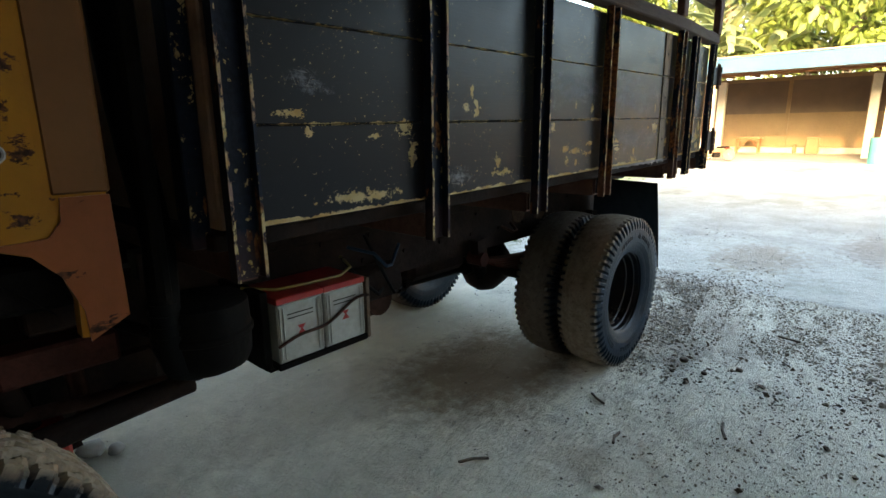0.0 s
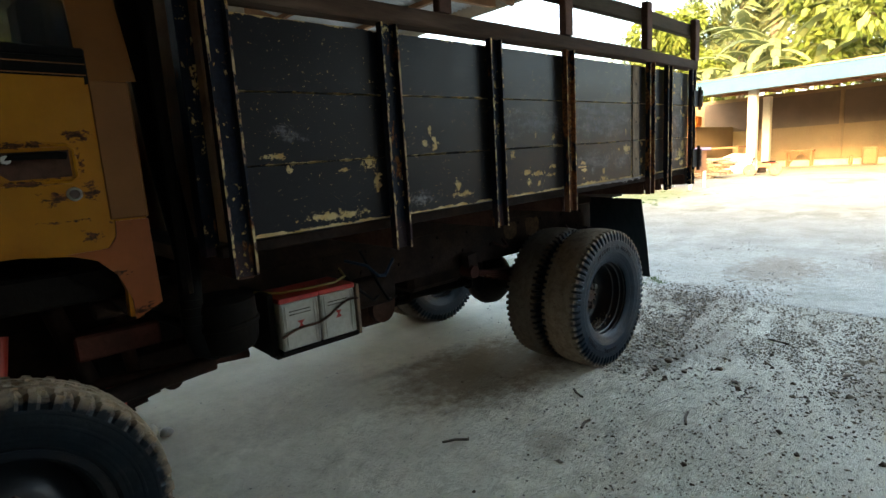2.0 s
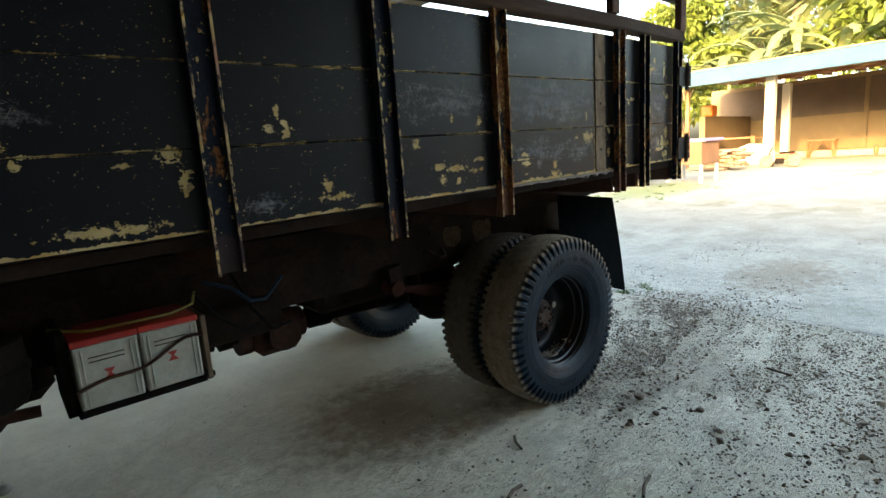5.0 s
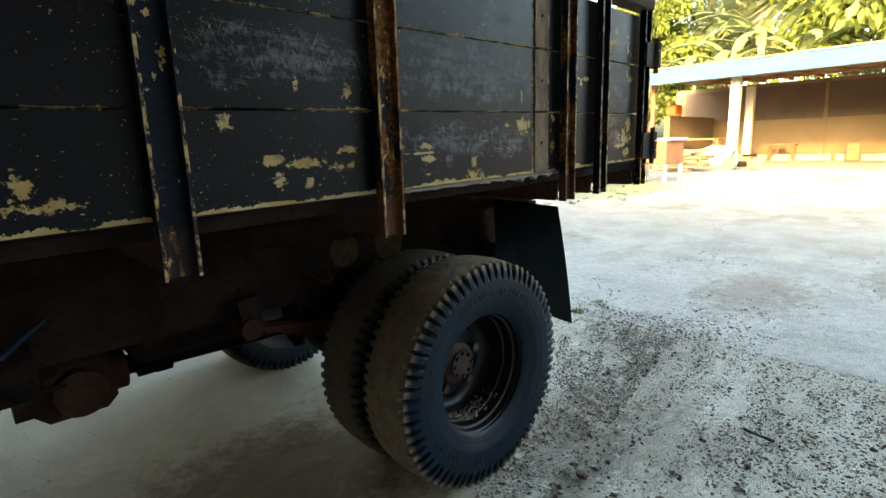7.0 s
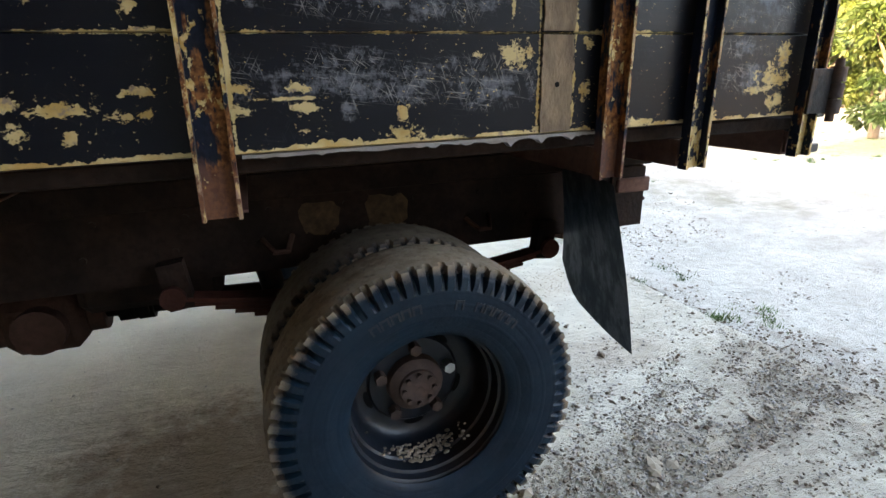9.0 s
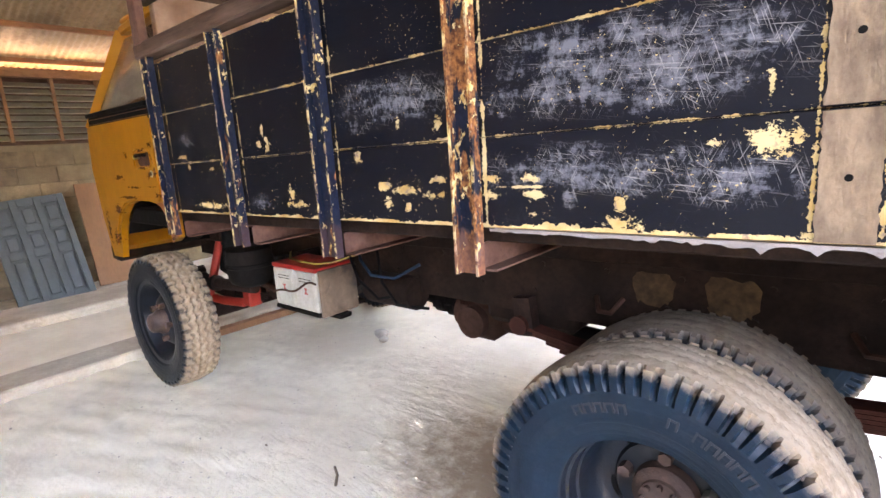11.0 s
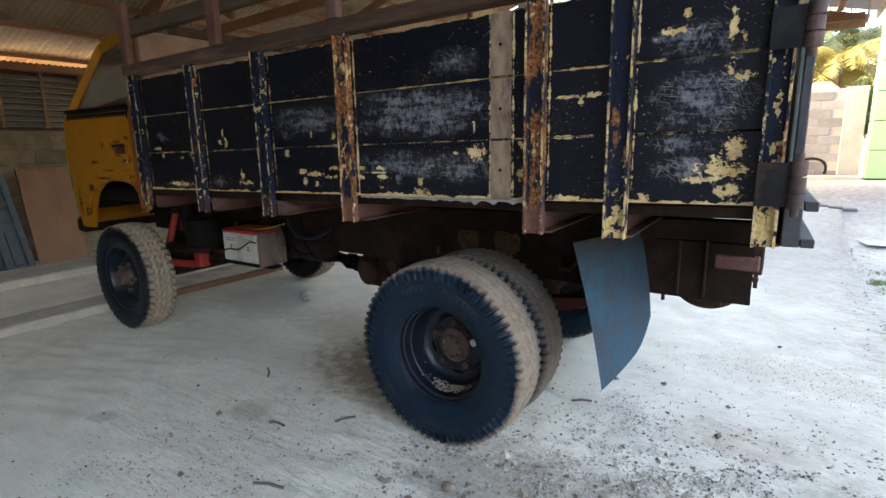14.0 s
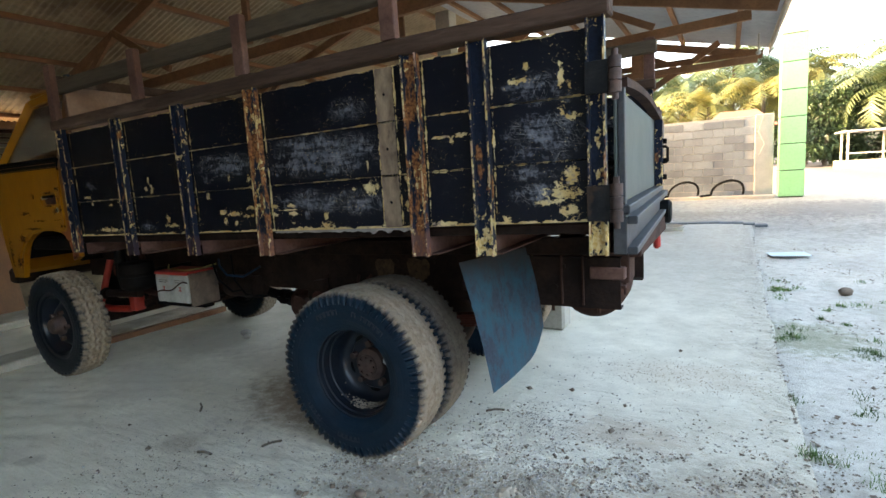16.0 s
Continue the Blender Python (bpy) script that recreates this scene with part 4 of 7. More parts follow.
for y in (CY - 0.38, CY + 0.38):
    part("sub_beam", shear(box(0.33, 3.62, y - 0.035, y + 0.035, -0.20, -0.119, 0.004)), M_UNDER, bed, "dark timber sub-beam")
# headboard
part("headboard", shear(box(0.345, 0.385, NEAR + 0.03, FAR - 0.03, 0.0, 0.93, 0.004)), M_PLYWOOD, bed, "stained red-brown plywood headboard")
for y in (NEAR + 0.10, CY, FAR - 0.10):
    part("headboard_post", shear(box(0.30, 0.343, y - 0.03, y + 0.03, -0.04, 1.02, 0.003)), M_POST, bed)
part("headboard_beam", shear(box(0.285, 0.345, NEAR + 0.0, FAR, 0.94, 1.00, 0.004)), M_RAIL, bed)

# tailgate with hinges and sill
def shear_skew(bm):
    return shear(skew(bm))


gate = part("tailgate", shear_skew(box(3.654, 3.664, NEAR + 0.05, FAR - 0.05, 0.05, 0.452, 0.002)), M_GATE, truck, "grey sheet steel tailgate with rusty frame")
bm = bmesh.new()
ys = np.linspace(NEAR + 0.05, FAR - 0.05, 15)
for ya, yb in zip(ys, ys[1:]):
    za, zb = (0.455 + 0.045 * math.sin(math.pi * (q - NEAR) / (FAR - NEAR)) for q in (ya, yb))
    bar(bm, (3.677, float(ya) - 0.004, za), (3.677, float(yb) + 0.004, zb), 0.048, 0.030)
part("gate_frame", shear_skew(bm), M_FRAME_RUST, gate, "rusty arched top edge of the tailgate")
part("gate_frame", shear_skew(box(3.650, 3.705, NEAR + 0.05, FAR - 0.05, 0.018, 0.048, 0.004)), M_SILL, gate, "grey steel lower edge")
part("gate_frame", shear_skew(box(3.666, 3.690, NEAR + 0.055, NEAR + 0.095, 0.05, 0.45, 0.003)), M_SILL, gate, "grey steel side edge")
part("gate_bar", shear_skew(box(3.666, 3.712, FAR - 0.19, FAR - 0.07, 0.05, 0.452, 0.003)), M_POST_Y, gate, "chipped yellow and navy end bar")
for z in (1.42, 1.30, 1.20):
    bm = bmesh.new()
    rod(bm, (3.62, FAR - 0.15, z), (3.66, FAR - 0.15, z), 0.016, 10)
    part("gate_stud", bm, M_BLACK, gate, "dark stud", 40)
part("gate_handle", tube([(3.60, 2.95, 1.385), (3.66, 2.95, 1.385), (3.668, 2.95, 1.377), (3.668, 2.95, 1.298), (3.66, 2.95, 1.29), (3.60, 2.95, 1.29)], 0.008), M_BLACK, gate, "black bent rod handle", 40)
for y in (NEAR - 0.052, FAR + 0.015):
    for h0, h1 in ((0.415, 0.53), (0.0, 0.13)):
        bm = bmesh.new()
        for q in range(3):
            z0 = h0 + (h1 - h0) * q / 3
            rod(bm, (3.675, y, z0 + 0.002), (3.675, y, z0 + (h1 - h0) / 3 - 0.002), 0.021, 14)
        rod(bm, (3.675, y, h0 - 0.02), (3.675, y, h1 + 0.02), 0.011, 10)
        strap = bmesh.new()
        bx(strap, 3.578, 3.67, *((NEAR - 0.052, NEAR - 0.044) if y < CY else (y + 0.004, y + 0.012)), h0 + 0.005, h1 - 0.005, 0.002)
        part("hinge_strap", shear_skew(strap), M_BLACKST, gate, "black painted hinge strap")
        part("gate_hinge", shear_skew(bm), M_HUB, gate, "worn brown hinge barrel", 40)
bm = bmesh.new()
bx(bm, 3.655, 3.70, NEAR, FAR, -0.115, 0.015, 0.003)
bx(bm, 3.701, 3.735, NEAR, FAR, -0.012, 0.015, 0.003)
bx(bm, 3.701, 3.735, NEAR, FAR, -0.115, -0.09, 0.003)
part("rear_sill", shear_skew(bm), M_SILL, bed, "dark steel channel sill")
bm = bmesh.new()
bx(bm, 3.58, 3.66, 1.87, FAR - 0.20, -0.225, -0.13, 0.006)
part("rear_bumper", shear(bm), M_FRAME_RUST, truck, "rusty brown rear beam")
bm = bmesh.new()
extrude(bm, [(3.312, 1.86), (3.312, 1.80), (3.319, 1.80), (3.319, 1.853), (3.411, 1.853), (3.411, 1.80), (3.418, 1.80), (3.418, 1.86)], 0.655, 1.0)
part("hanger_channel", bm, M_FRAME_RUST, truck, "rusty hanger channel with bolts")
for x, z in ((3.385, 0.82), (3.355, 0.745)):
    part("bolt", (lambda b: (rod(b, (x, 1.853, z), (x, 1.843, z), 0.011, 6), b)[1])(bmesh.new()), M_CHROME, truck, "worn bright bolt")
part("tail_box", box(3.235, 3.525, 1.862, 2.02, 0.655, 0.93, 0.008), M_FRAME_RUST, truck, "rusty chassis end box")
part("tail_plate", box(3.527, 3.61, 1.862, 2.02, 0.755, 0.93, 0.005), M_FRAME_RUST, truck, "rusty end plate")
part("bracket_bar", box(3.445, 3.60, 1.805, 1.860, 0.778, 0.835, 0.006), M_PRIMER, truck, "faded red bracket bar")
part("flange_strip", box(3.24, 3.60, 1.825, 1.861, 0.735, 0.750, 0.003), M_FRAME_RUST, truck)
part("tail_bracket", box(3.10, 3.20, 1.84, 1.87, 0.70, 0.90, 0.005), M_RUSTY, truck, "bracket with old yellow paint")
for x in (3.25, 3.47, 3.59):
    part("stud", (lambda b: (rod(b, (x, 1.875, 0.60 if x < 3.5 else 0.70), (x, 1.875, 0.655 if x < 3.5 else 0.757), 0.008, 8), b)[1])(bmesh.new()), M_FRAME_RUST, truck, "", 40)
bm = lathe([(0.0, 0.02), (0.0, 0.13), (0.012, 0.155), (0.03, 0.168), (0.22, 0.168), (0.24, 0.15), (0.24, 0.02)], 32)
for v in bm.verts:
    v.co = Vector((3.40 + v.co.x, 2.025 + v.co.y, 0.70 + v.co.z))
part("tank", bm, M_FRAME_RUST, truck, "rusty drum hung below the tail", 40)
lamp = part("tail_lamp", box(3.59, 3.63, 2.88, 2.94, 0.76, 0.85, 0.012), M_RED_P, truck, "red tail lamp")
part("lamp_bracket", box(3.56, 3.61, 2.88, 2.94, 0.8515, 0.875, 0.003), M_CHROME, lamp, "bright lamp bracket")
bm = lathe([(0, 0.002), (0, 0.062), (0.010, 0.073), (0.10, 0.073), (0.112, 0.06), (0.112, 0.002)], 24)
for v in bm.verts:
    v.co = Vector((3.58 + v.co.y, 2.92 + v.co.x, 0.99 + v.co.z))
part("rear_buffer", bm, M_BLACK, truck, "black rubber buffer", 40)

# chassis
for y in (CY - 0.36, CY + 0.36):
    bm = bmesh.new()
    s = 1 if y < CY else -1
    ends = []
    for x in (-0.75, 3.58):
        ends.append([bm.verts.new((x, y + s * u, z)) for u, z in ((-0.004, 0.640), (0.06, 0.640), (0.06, 0.647), (0.004, 0.647), (0.004, 0.871), (0.06, 0.871), (0.06, 0.878), (-0.004, 0.878))])
    bm.faces.new(ends[0])
    bm.faces.new(ends[1][::-1])
    for i in range(8):
        bm.faces.new((ends[0][i], ends[1][i], ends[1][(i + 1) % 8], ends[0][(i + 1) % 8]))
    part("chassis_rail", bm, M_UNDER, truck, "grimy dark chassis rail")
for x, r in ((2.30, 0.062), (2.52, 0.070)):
    pts = [(x + r * (1 + 0.30 * noise.noise(Vector((k * 1.3, x, 0)))) * math.copysign(abs(math.cos(k * math.tau / 22)) ** 0.55, math.cos(k * math.tau / 22)), 0.795 + r * (0.85 + 0.30 * noise.noise(Vector((k * 1.3, x, 4)))) * math.copysign(abs(math.sin(k * math.tau / 22)) ** 0.55, math.sin(k * math.tau / 22))) for k in range(22)]
    part("paint_patch", plate(pts, CY - 0.3665, CY - 0.3645), M_PATCH, truck, "patch of old ochre paint on the chassis rail")
for x in np.arange(0.7, 3.3, 0.235):
    for z in (0.735, 0.835):
        bm = bmesh.new()
        rod(bm, (float(x) + (z - 0.735) * 0.4, CY - 0.364, z), (float(x) + (z - 0.735) * 0.4, CY - 0.373, z), 0.010, 8)
        part("rivet", bm, M_UNDER, truck)
for x in (-0.3, 0.6, 1.5, 2.1, 2.9, 3.4):
    part("cross_member", box(x, x + 0.08, CY - 0.355, CY + 0.355, 0.68, 0.80, 0.004), M_FRAME, truck)


def leaf_spring(x, y, half, z, n=7):
    """A pack of curved leaves, each shorter than the one above."""
    bm = bmesh.new()
    for k in range(n):
        ln = half * (1 - (0.085 if k < 5 else 0.10) * k)
        pts = [(x + ln * u, z + 0.055 * u * u * (ln / half) ** 2 - 0.0125 * k) for u in np.linspace(-1, 1, 13)]
        for (xa, za), (xb, zb) in zip(pts, pts[1:]):
            bar(bm, (xa, y, za), (xb, y, zb), 0.065, 0.0105, (0, 0, 1))
    for u in (-1, 1):
        rod(bm, (x + u * half, y - 0.045, z + 0.060), (x + u * half, y + 0.045, z + 0.060), 0.035, 14)
    bx(bm, x - 0.06, x + 0.06, y - 0.045, y + 0.045, z - 0.10, z + 0.012, 0.004)
    return bm


for y in (CY - 0.42, CY + 0.42):
    part("leaf_spring", leaf_spring(2.48, y, 0.62, 0.560), M_SPRING, truck, "rusty leaf spring pack")
    part("leaf_spring", leaf_spring(-0.24, y, 0.50, 0.46, 5), M_UNDER, truck, "rusty leaf spring pack")
    for u in (-0.6, 0.6):
        bm = bmesh.new()
        bar(bm, (2.48 + u, y, 0.58), (2.48 + u * 1.03, y, 0.72), 0.05, 0.07)
        part("spring_hanger", bm, M_UNDER, truck)
bm = bmesh.new()
rod(bm, (2.48, 1.45, 0.41), (2.48, 2.91, 0.41), 0.06, 18)
bm2 = lathe([(-0.16, 0.05), (-0.14, 0.10), (-0.06, 0.17), (0.0, 0.185), (0.06, 0.17), (0.14, 0.10), (0.16, 0.05)], 24)
for v in bm2.verts:
    v.co = Vector((2.48 + v.co.x, CY + v.co.y, 0.41 + v.co.z))
me_tmp = bpy.data.meshes.new("tmp")
bm2.to_mesh(me_tmp)
bm.from_mesh(me_tmp)
bm2.free()
bpy.data.meshes.remove(me_tmp)
part("rear_axle", bm, M_UNDER, truck, "rusty rear axle with differential", 40)
bm = bmesh.new()
rod(bm, (-0.24, 1.48, 0.37), (-0.24, 2.88, 0.37), 0.04, 12)
part("front_axle", bm, M_UNDER, truck)
bm = bmesh.new()
rod(bm, (0.55, CY, 0.56), (1.27, CY, 0.455), 0.036, 14)
rod(bm, (1.57, CY, 0.455), (2.32, CY, 0.43), 0.036, 14)
for x, z in ((0.58, 0.555), (1.12, 0.475), (1.20, 0.465), (1.64, 0.455), (1.70, 0.452), (2.28, 0.432)):
    rod(bm, (x - 0.025, CY, z), (x + 0.025, CY, z), 0.058, 10)
    bar(bm, (x, CY - 0.075, z), (x, CY + 0.075, z), 0.03, 0.03)
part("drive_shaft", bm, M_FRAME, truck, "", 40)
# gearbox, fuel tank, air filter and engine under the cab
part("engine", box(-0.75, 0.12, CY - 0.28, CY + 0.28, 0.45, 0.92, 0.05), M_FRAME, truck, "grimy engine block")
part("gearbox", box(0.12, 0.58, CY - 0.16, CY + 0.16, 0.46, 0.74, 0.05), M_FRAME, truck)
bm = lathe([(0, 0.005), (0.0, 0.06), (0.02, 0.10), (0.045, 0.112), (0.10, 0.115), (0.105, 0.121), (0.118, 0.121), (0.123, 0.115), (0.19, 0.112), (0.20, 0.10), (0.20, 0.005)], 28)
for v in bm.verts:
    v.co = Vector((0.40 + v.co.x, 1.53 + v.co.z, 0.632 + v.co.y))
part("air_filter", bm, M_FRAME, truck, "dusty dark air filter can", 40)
part("intake_hose", tube([(0.36, 1.50, 0.66), (0.31, 1.49, 0.68), (0.29, 1.49, 0.75), (0.295, 1.49, 0.86), (0.30, 1.49, 1.0), (0.27, 1.50, 1.3), (0.235, 1.50, 1.9)], 0.036, 12), M_BLACK, truck, "black intake hose behind the cab", 40)
for k in range(4):
    z = 0.76 + 0.028 * k
    part("hose_clamp", tube([(0.292, 1.49, z), (0.2925, 1.49, z + 0.010)], 0.0385, 14), M_BLACK, truck, "", 40)
bm = box(1.30, 1.53, CY - 0.13, CY + 0.12, 0.36, 0.56, 0.035)
for x0, x1, r in ((1.255, 1.31, 0.09), (1.52, 1.575, 0.075)):
    rod(bm, (x0, CY, 0.455), (x1, CY, 0.455), r, 18)
rod(bm, (1.42, CY - 0.175, 0.46), (1.42, CY - 0.12, 0.46), 0.075, 16)
bx(bm, 1.35, 1.48, CY - 0.10, CY + 0.10, 0.56, 0.66, 0.01)
part("transfer_case", bm, M_FRAME_RUST, truck, "rusty brown underbody casing", 40)
bm = bmesh.new()
rod(bm, (2.16, 1.98, 0.42), (2.10, 1.94, 0.80), 0.028, 12)
rod(bm, (2.15, 1.972, 0.45), (2.125, 1.957, 0.62), 0.040, 12)
part("shock_absorber", bm, M_FRAME, truck, "grimy shock absorber", 40)
part("gear_housing", box(1.56, 1.98, CY - 0.25, CY + 0.25, 0.52, 0.70, 0.03), M_UNDER, truck, "oily dark housing between the chassis rails")
for x in (2.12, 2.80):
    part("rail_bracket", tube([(x, CY - 0.375, 0.745), (x + 0.03, CY - 0.43, 0.715), (x + 0.07, CY - 0.43, 0.715), (x + 0.09, CY - 0.375, 0.75)], 0.009, 6), M_FRAME_RUST, truck, "bent steel bracket on the chassis rail", 40)
part("fuel_tank", box(0.75, 1.55, 2.62, 3.0, 0.52, 0.86, 0.04), M_FRAME, truck, "dark fuel tank")
# long step beam below the cab
bm = bmesh.new()
bar(bm, (0.60, 1.62, 0.531), (0.99, 1.64, 0.534), 0.07, 0.02, bevel=0.003)
part("battery_tray", bm, M_FRAME, truck, "dark steel battery tray")
part("tray_floor", box(0.602, 0.945, 1.525, 1.80, 0.545, 0.565, 0.003), M_FRAME, truck, "rusty battery tray floor")
part("tray_side", box(0.575, 0.60, 1.56, 1.82, 0.545, 0.79, 0.003), M_FRAME, truck, "rusty battery tray side")
part("tray_side", box(0.949, 0.965, 1.532, 1.74, 0.545, 0.762, 0.003), M_CRATE, truck, "stained wooden crate side beside the batteries")
bm = bmesh.new()
rod(bm, (-0.10, 1.55, 0.575), (0.36, 1.56, 0.60), 0.030, 12)
rod(bm, (-0.06, 1.55, 0.577), (-0.02, 1.55, 0.579), 0.045, 12)
part("silencer_pipe", bm, M_UNDER, truck, "dark rusty pipe below the cab", 40)
part("tie_rod", tube([(-0.185, 1.683, 0.815), (-0.25, 1.60, 0.47)], 0.024, 12), M_RED, truck, "bright red steering link", 40)
part("red_arm", tube([(-0.26, 1.60, 0.45), (-0.16, 1.64, 0.43), (0.0, 1.68, 0.43)], 0.026, 10), M_RED, truck, "red painted arm", 40)
part("axle_beam", box(-0.31, -0.19, 1.56, 2.80, 0.33, 0.42, 0.012), M_UNDER, truck, "red-brown front axle beam")
part("sump", box(-0.60, 0.45, CY - 0.20, CY + 0.26, 0.40, 0.60, 0.04), M_UNDER, truck, "oily dark sump")
for k, (xa, ya, za, xb, yb, zb, r_) in enumerate(((-0.05, 1.72, 0.86, 0.05, 1.70, 0.46, 0.030), (0.12, 1.74, 0.88, 0.16, 1.76, 0.50, 0.022), (0.20, 1.66, 0.80, 0.50, 1.68, 0.60, 0.016), (-0.10, 1.70, 0.60, 0.52, 1.66, 0.56, 0.018))):
    part("strut", (lambda b: (rod(b, (xa, ya, za), (xb, yb, zb), r_, 10), b)[1])(bmesh.new()), M_FRAME_RUST if k % 2 else M_UNDER, truck, "rusty strut under the cab", 40)
part("bracket", box(0.02, 0.10, 1.66, 1.74, 0.42, 0.56, 0.008), M_RED, truck, "red bracket")
part("bracket", box(-0.02, 0.22, 1.60, 1.70, 0.70, 0.78, 0.008), M_SPRING, truck, "rust-red bracket")
for k, (pts, mat_) in enumerate((([(1.02, 1.72, 0.83), (1.10, 1.66, 0.80), (1.16, 1.66, 0.74), (1.24, 1.72, 0.72), (1.34, 1.78, 0.78)], M_BLUE_H), ([(0.98, 1.70, 0.80), (1.05, 1.68, 0.70), (1.15, 1.70, 0.62), (1.28, 1.78, 0.64)], M_BLACK), ([(1.12, 1.74, 0.86), (1.18, 1.70, 0.70), (1.25, 1.72, 0.60), (1.36, 1.80, 0.58)], M_BLACK))):
    part("hose", tube(pts, 0.007, 8), mat_, truck, "thin dark blue hose" if k == 0 else "black rubber hose", 40)
part("air_tank", (lambda b: (rod(b, (1.02, 1.80, 0.64), (1.30, 1.80, 0.64), 0.075, 20), b)[1])(bmesh.new()), M_UNDER, truck, "small dark air tank on the chassis rail", 35)
part("cab_mount", box(0.03, 0.20, 1.49, 1.56, 0.845, 0.90, 0.006), M_UNDER, truck, "grimy cab mount")
# mud flaps
for y0, sgn in ((1.315, 1), (3.045, -1)):
    bm = bmesh.new()
    nu, nv = 10, 16
    grid = []
    for j in range(nv + 1):
        v = j / nv
        row = []
        for i in range(nu + 1):
            u = i / nu
            bottom = 0.385 + 0.06 * u * u + 0.09 * max(0.0, (u - 0.70) / 0.30) ** 2
            z = 0.93 - v * (0.93 - bottom)
            x = 3.03 + 0.13 * u + (0.125 - 0.07 * u) * v + 0.010 * math.sin(3 * v)
            row.append(bm.verts.new((x, y0 + sgn * (0.46 + 0.04 * v) * u, z)))
        grid.append(row)
    for j in range(nv):
        for i in range(nu):
            bm.faces.new((grid[j][i], grid[j][i + 1], grid[j + 1][i + 1], grid[j + 1][i]))
    bmesh.ops.solidify(bm, geom=bm.faces[:], thickness=0.006)
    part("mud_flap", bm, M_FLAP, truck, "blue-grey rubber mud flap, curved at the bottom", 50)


# wheels
def tyre_profile(R, W, rim, n=26):
    pts = [(-W * 0.36, rim - 0.012), (-W * 0.40, rim), (-W * 0.415, rim + 0.010), (-W * 0.425, rim + 0.018)]
    side = R - rim
    for t in (0.18, 0.32, 0.45, 0.56, 0.595, 0.635, 0.74, 0.83, 0.91, 0.955):
        bulge = 0.435 + 0.065 * math.sin(math.pi * min(1, t * 0.92)) - (0.022 if t > 0.9 else 0.008 if t > 0.8 else 0)
        pts.append((-W * bulge, rim + side * t))
    for k in range(n + 1):
        v = -1 + 2 * k / n
        pts.append((W * 0.445 * v, R - 0.013 * abs(v) ** 2.5))
    return pts + [(-y, r) for y, r in pts[:14][::-1]]


def make_tyre(R, W, rim, lugs, style):
    """Shoulder grooves run down the upper sidewall; the crown carries shallow zigzag grooves."""
    prof = tyre_profile(R, W, rim)
    seg = lugs * 6
    r0 = rim + (R - rim) * (0.69 if style == "lug" else 0.80)

    def wob(a, k, y, r):
        ph = (a * lugs / math.tau) % 1.0
        tri = 2 * abs(ph - 0.5)
        v = y / (W * 0.445)
        crown = 14 <= k < len(prof) - 14
        deep = ph > 0.66
        if not crown:
            if r > r0:
                f = min(1.0, (r - r0) / ((R - rim) * 0.22))
                y *= 1.026 - (0.075 + 0.075 * f if deep else 0.0)
                if deep:
                    r -= 0.016 * f
        elif style == "lug":
            if abs(v) > 0.80:
                if deep:
                    r -= 0.016
            elif abs(abs(v) - 0.36 - 0.12 * tri) < 0.045 or abs(v - 0.10 * (tri - 0.5)) < 0.03:
                r -= 0.004
        else:
            for g in (-0.62, -0.2, 0.2, 0.62):
                if abs(v - g - 0.14 * (tri - 0.5)) < 0.065:
                    r -= 0.012
            if abs(v) > 0.75 and ph > 0.6:
                r -= 0.012
        return y, r

    return lathe(prof, seg, wob)


me_tyre_r = finish("rear_tyre", make_tyre(0.407, 0.225, 0.226, 66, "lug"), M_TYRE_R, 28)
me_tyre_i = me_tyre_r.copy()
me_tyre_i.materials.clear()
me_tyre_i.materials.append(M_TYRE_IN)
me_tyre_f = finish("front_tyre", make_tyre(0.386, 0.205, 0.226, 44, "rib"), M_TYRE_F, 28)
RS = 1.075
RIM_R = [(-0.086, 0.208), (-0.090, 0.226), (-0.083, 0.230), (-0.080, 0.214), (-0.060, 0.207), (-0.045, 0.196), (0.03, 0.190), (0.060, 0.196), (0.083, 0.214), (0.088, 0.228), (0.080, 0.228)]
RIM_IN = [(-0.080, 0.207), (-0.070, 0.205), (-0.066, 0.199), (-0.046, 0.196), (-0.042, 0.189), (-0.005, 0.187), (0.000, 0.181), (0.050, 0.178), (0.078, 0.168), (0.092, 0.150), (0.093, 0.125), (0.084, 0.118), (0.082, 0.02)]
RIM_FRONT = [(-0.080, 0.207), (-0.060, 0.200), (-0.040, 0.190), (0.0, 0.183), (0.015, 0.172), (0.0, 0.155), (-0.035, 0.125), (-0.045, 0.10), (-0.046, 0.02)]


def ring_of(n, r, y, rr, depth, seg=6, start=0.0):
    bm = bmesh.new()
    for k in range(n):
        a = start + k * math.tau / n
        rod(bm, (r * math.cos(a), y, r * math.sin(a)), (r * math.cos(a), y - depth, r * math.sin(a)), rr, seg)
    return bm


def vent(bm, r, a, y, w, h):
    """A flat oval on the disc, coloured dark for the shade inside a hand hole."""
    pts = []
    for k in range(14):
        t = k * math.tau / 14
        rr_, aa = r + h * math.sin(t), a + w / r * math.cos(t)
        pts.append(bm.verts.new((rr_ * math.cos(aa), y, rr_ * math.sin(aa))))
    bm.faces.new(pts)


me_rim = finish("rim_band", lathe([(y, r * RS) for y, r in RIM_R], 64), M_RIM, 35)
me_dish_r = finish("rim_dish", lathe([(y, r * RS) for y, r in RIM_IN], 64), M_RIM, 35)
me_dish_f = finish("rim_dish_front", lathe([(y, r * RS) for y, r in RIM_FRONT], 64), M_RIM, 35)


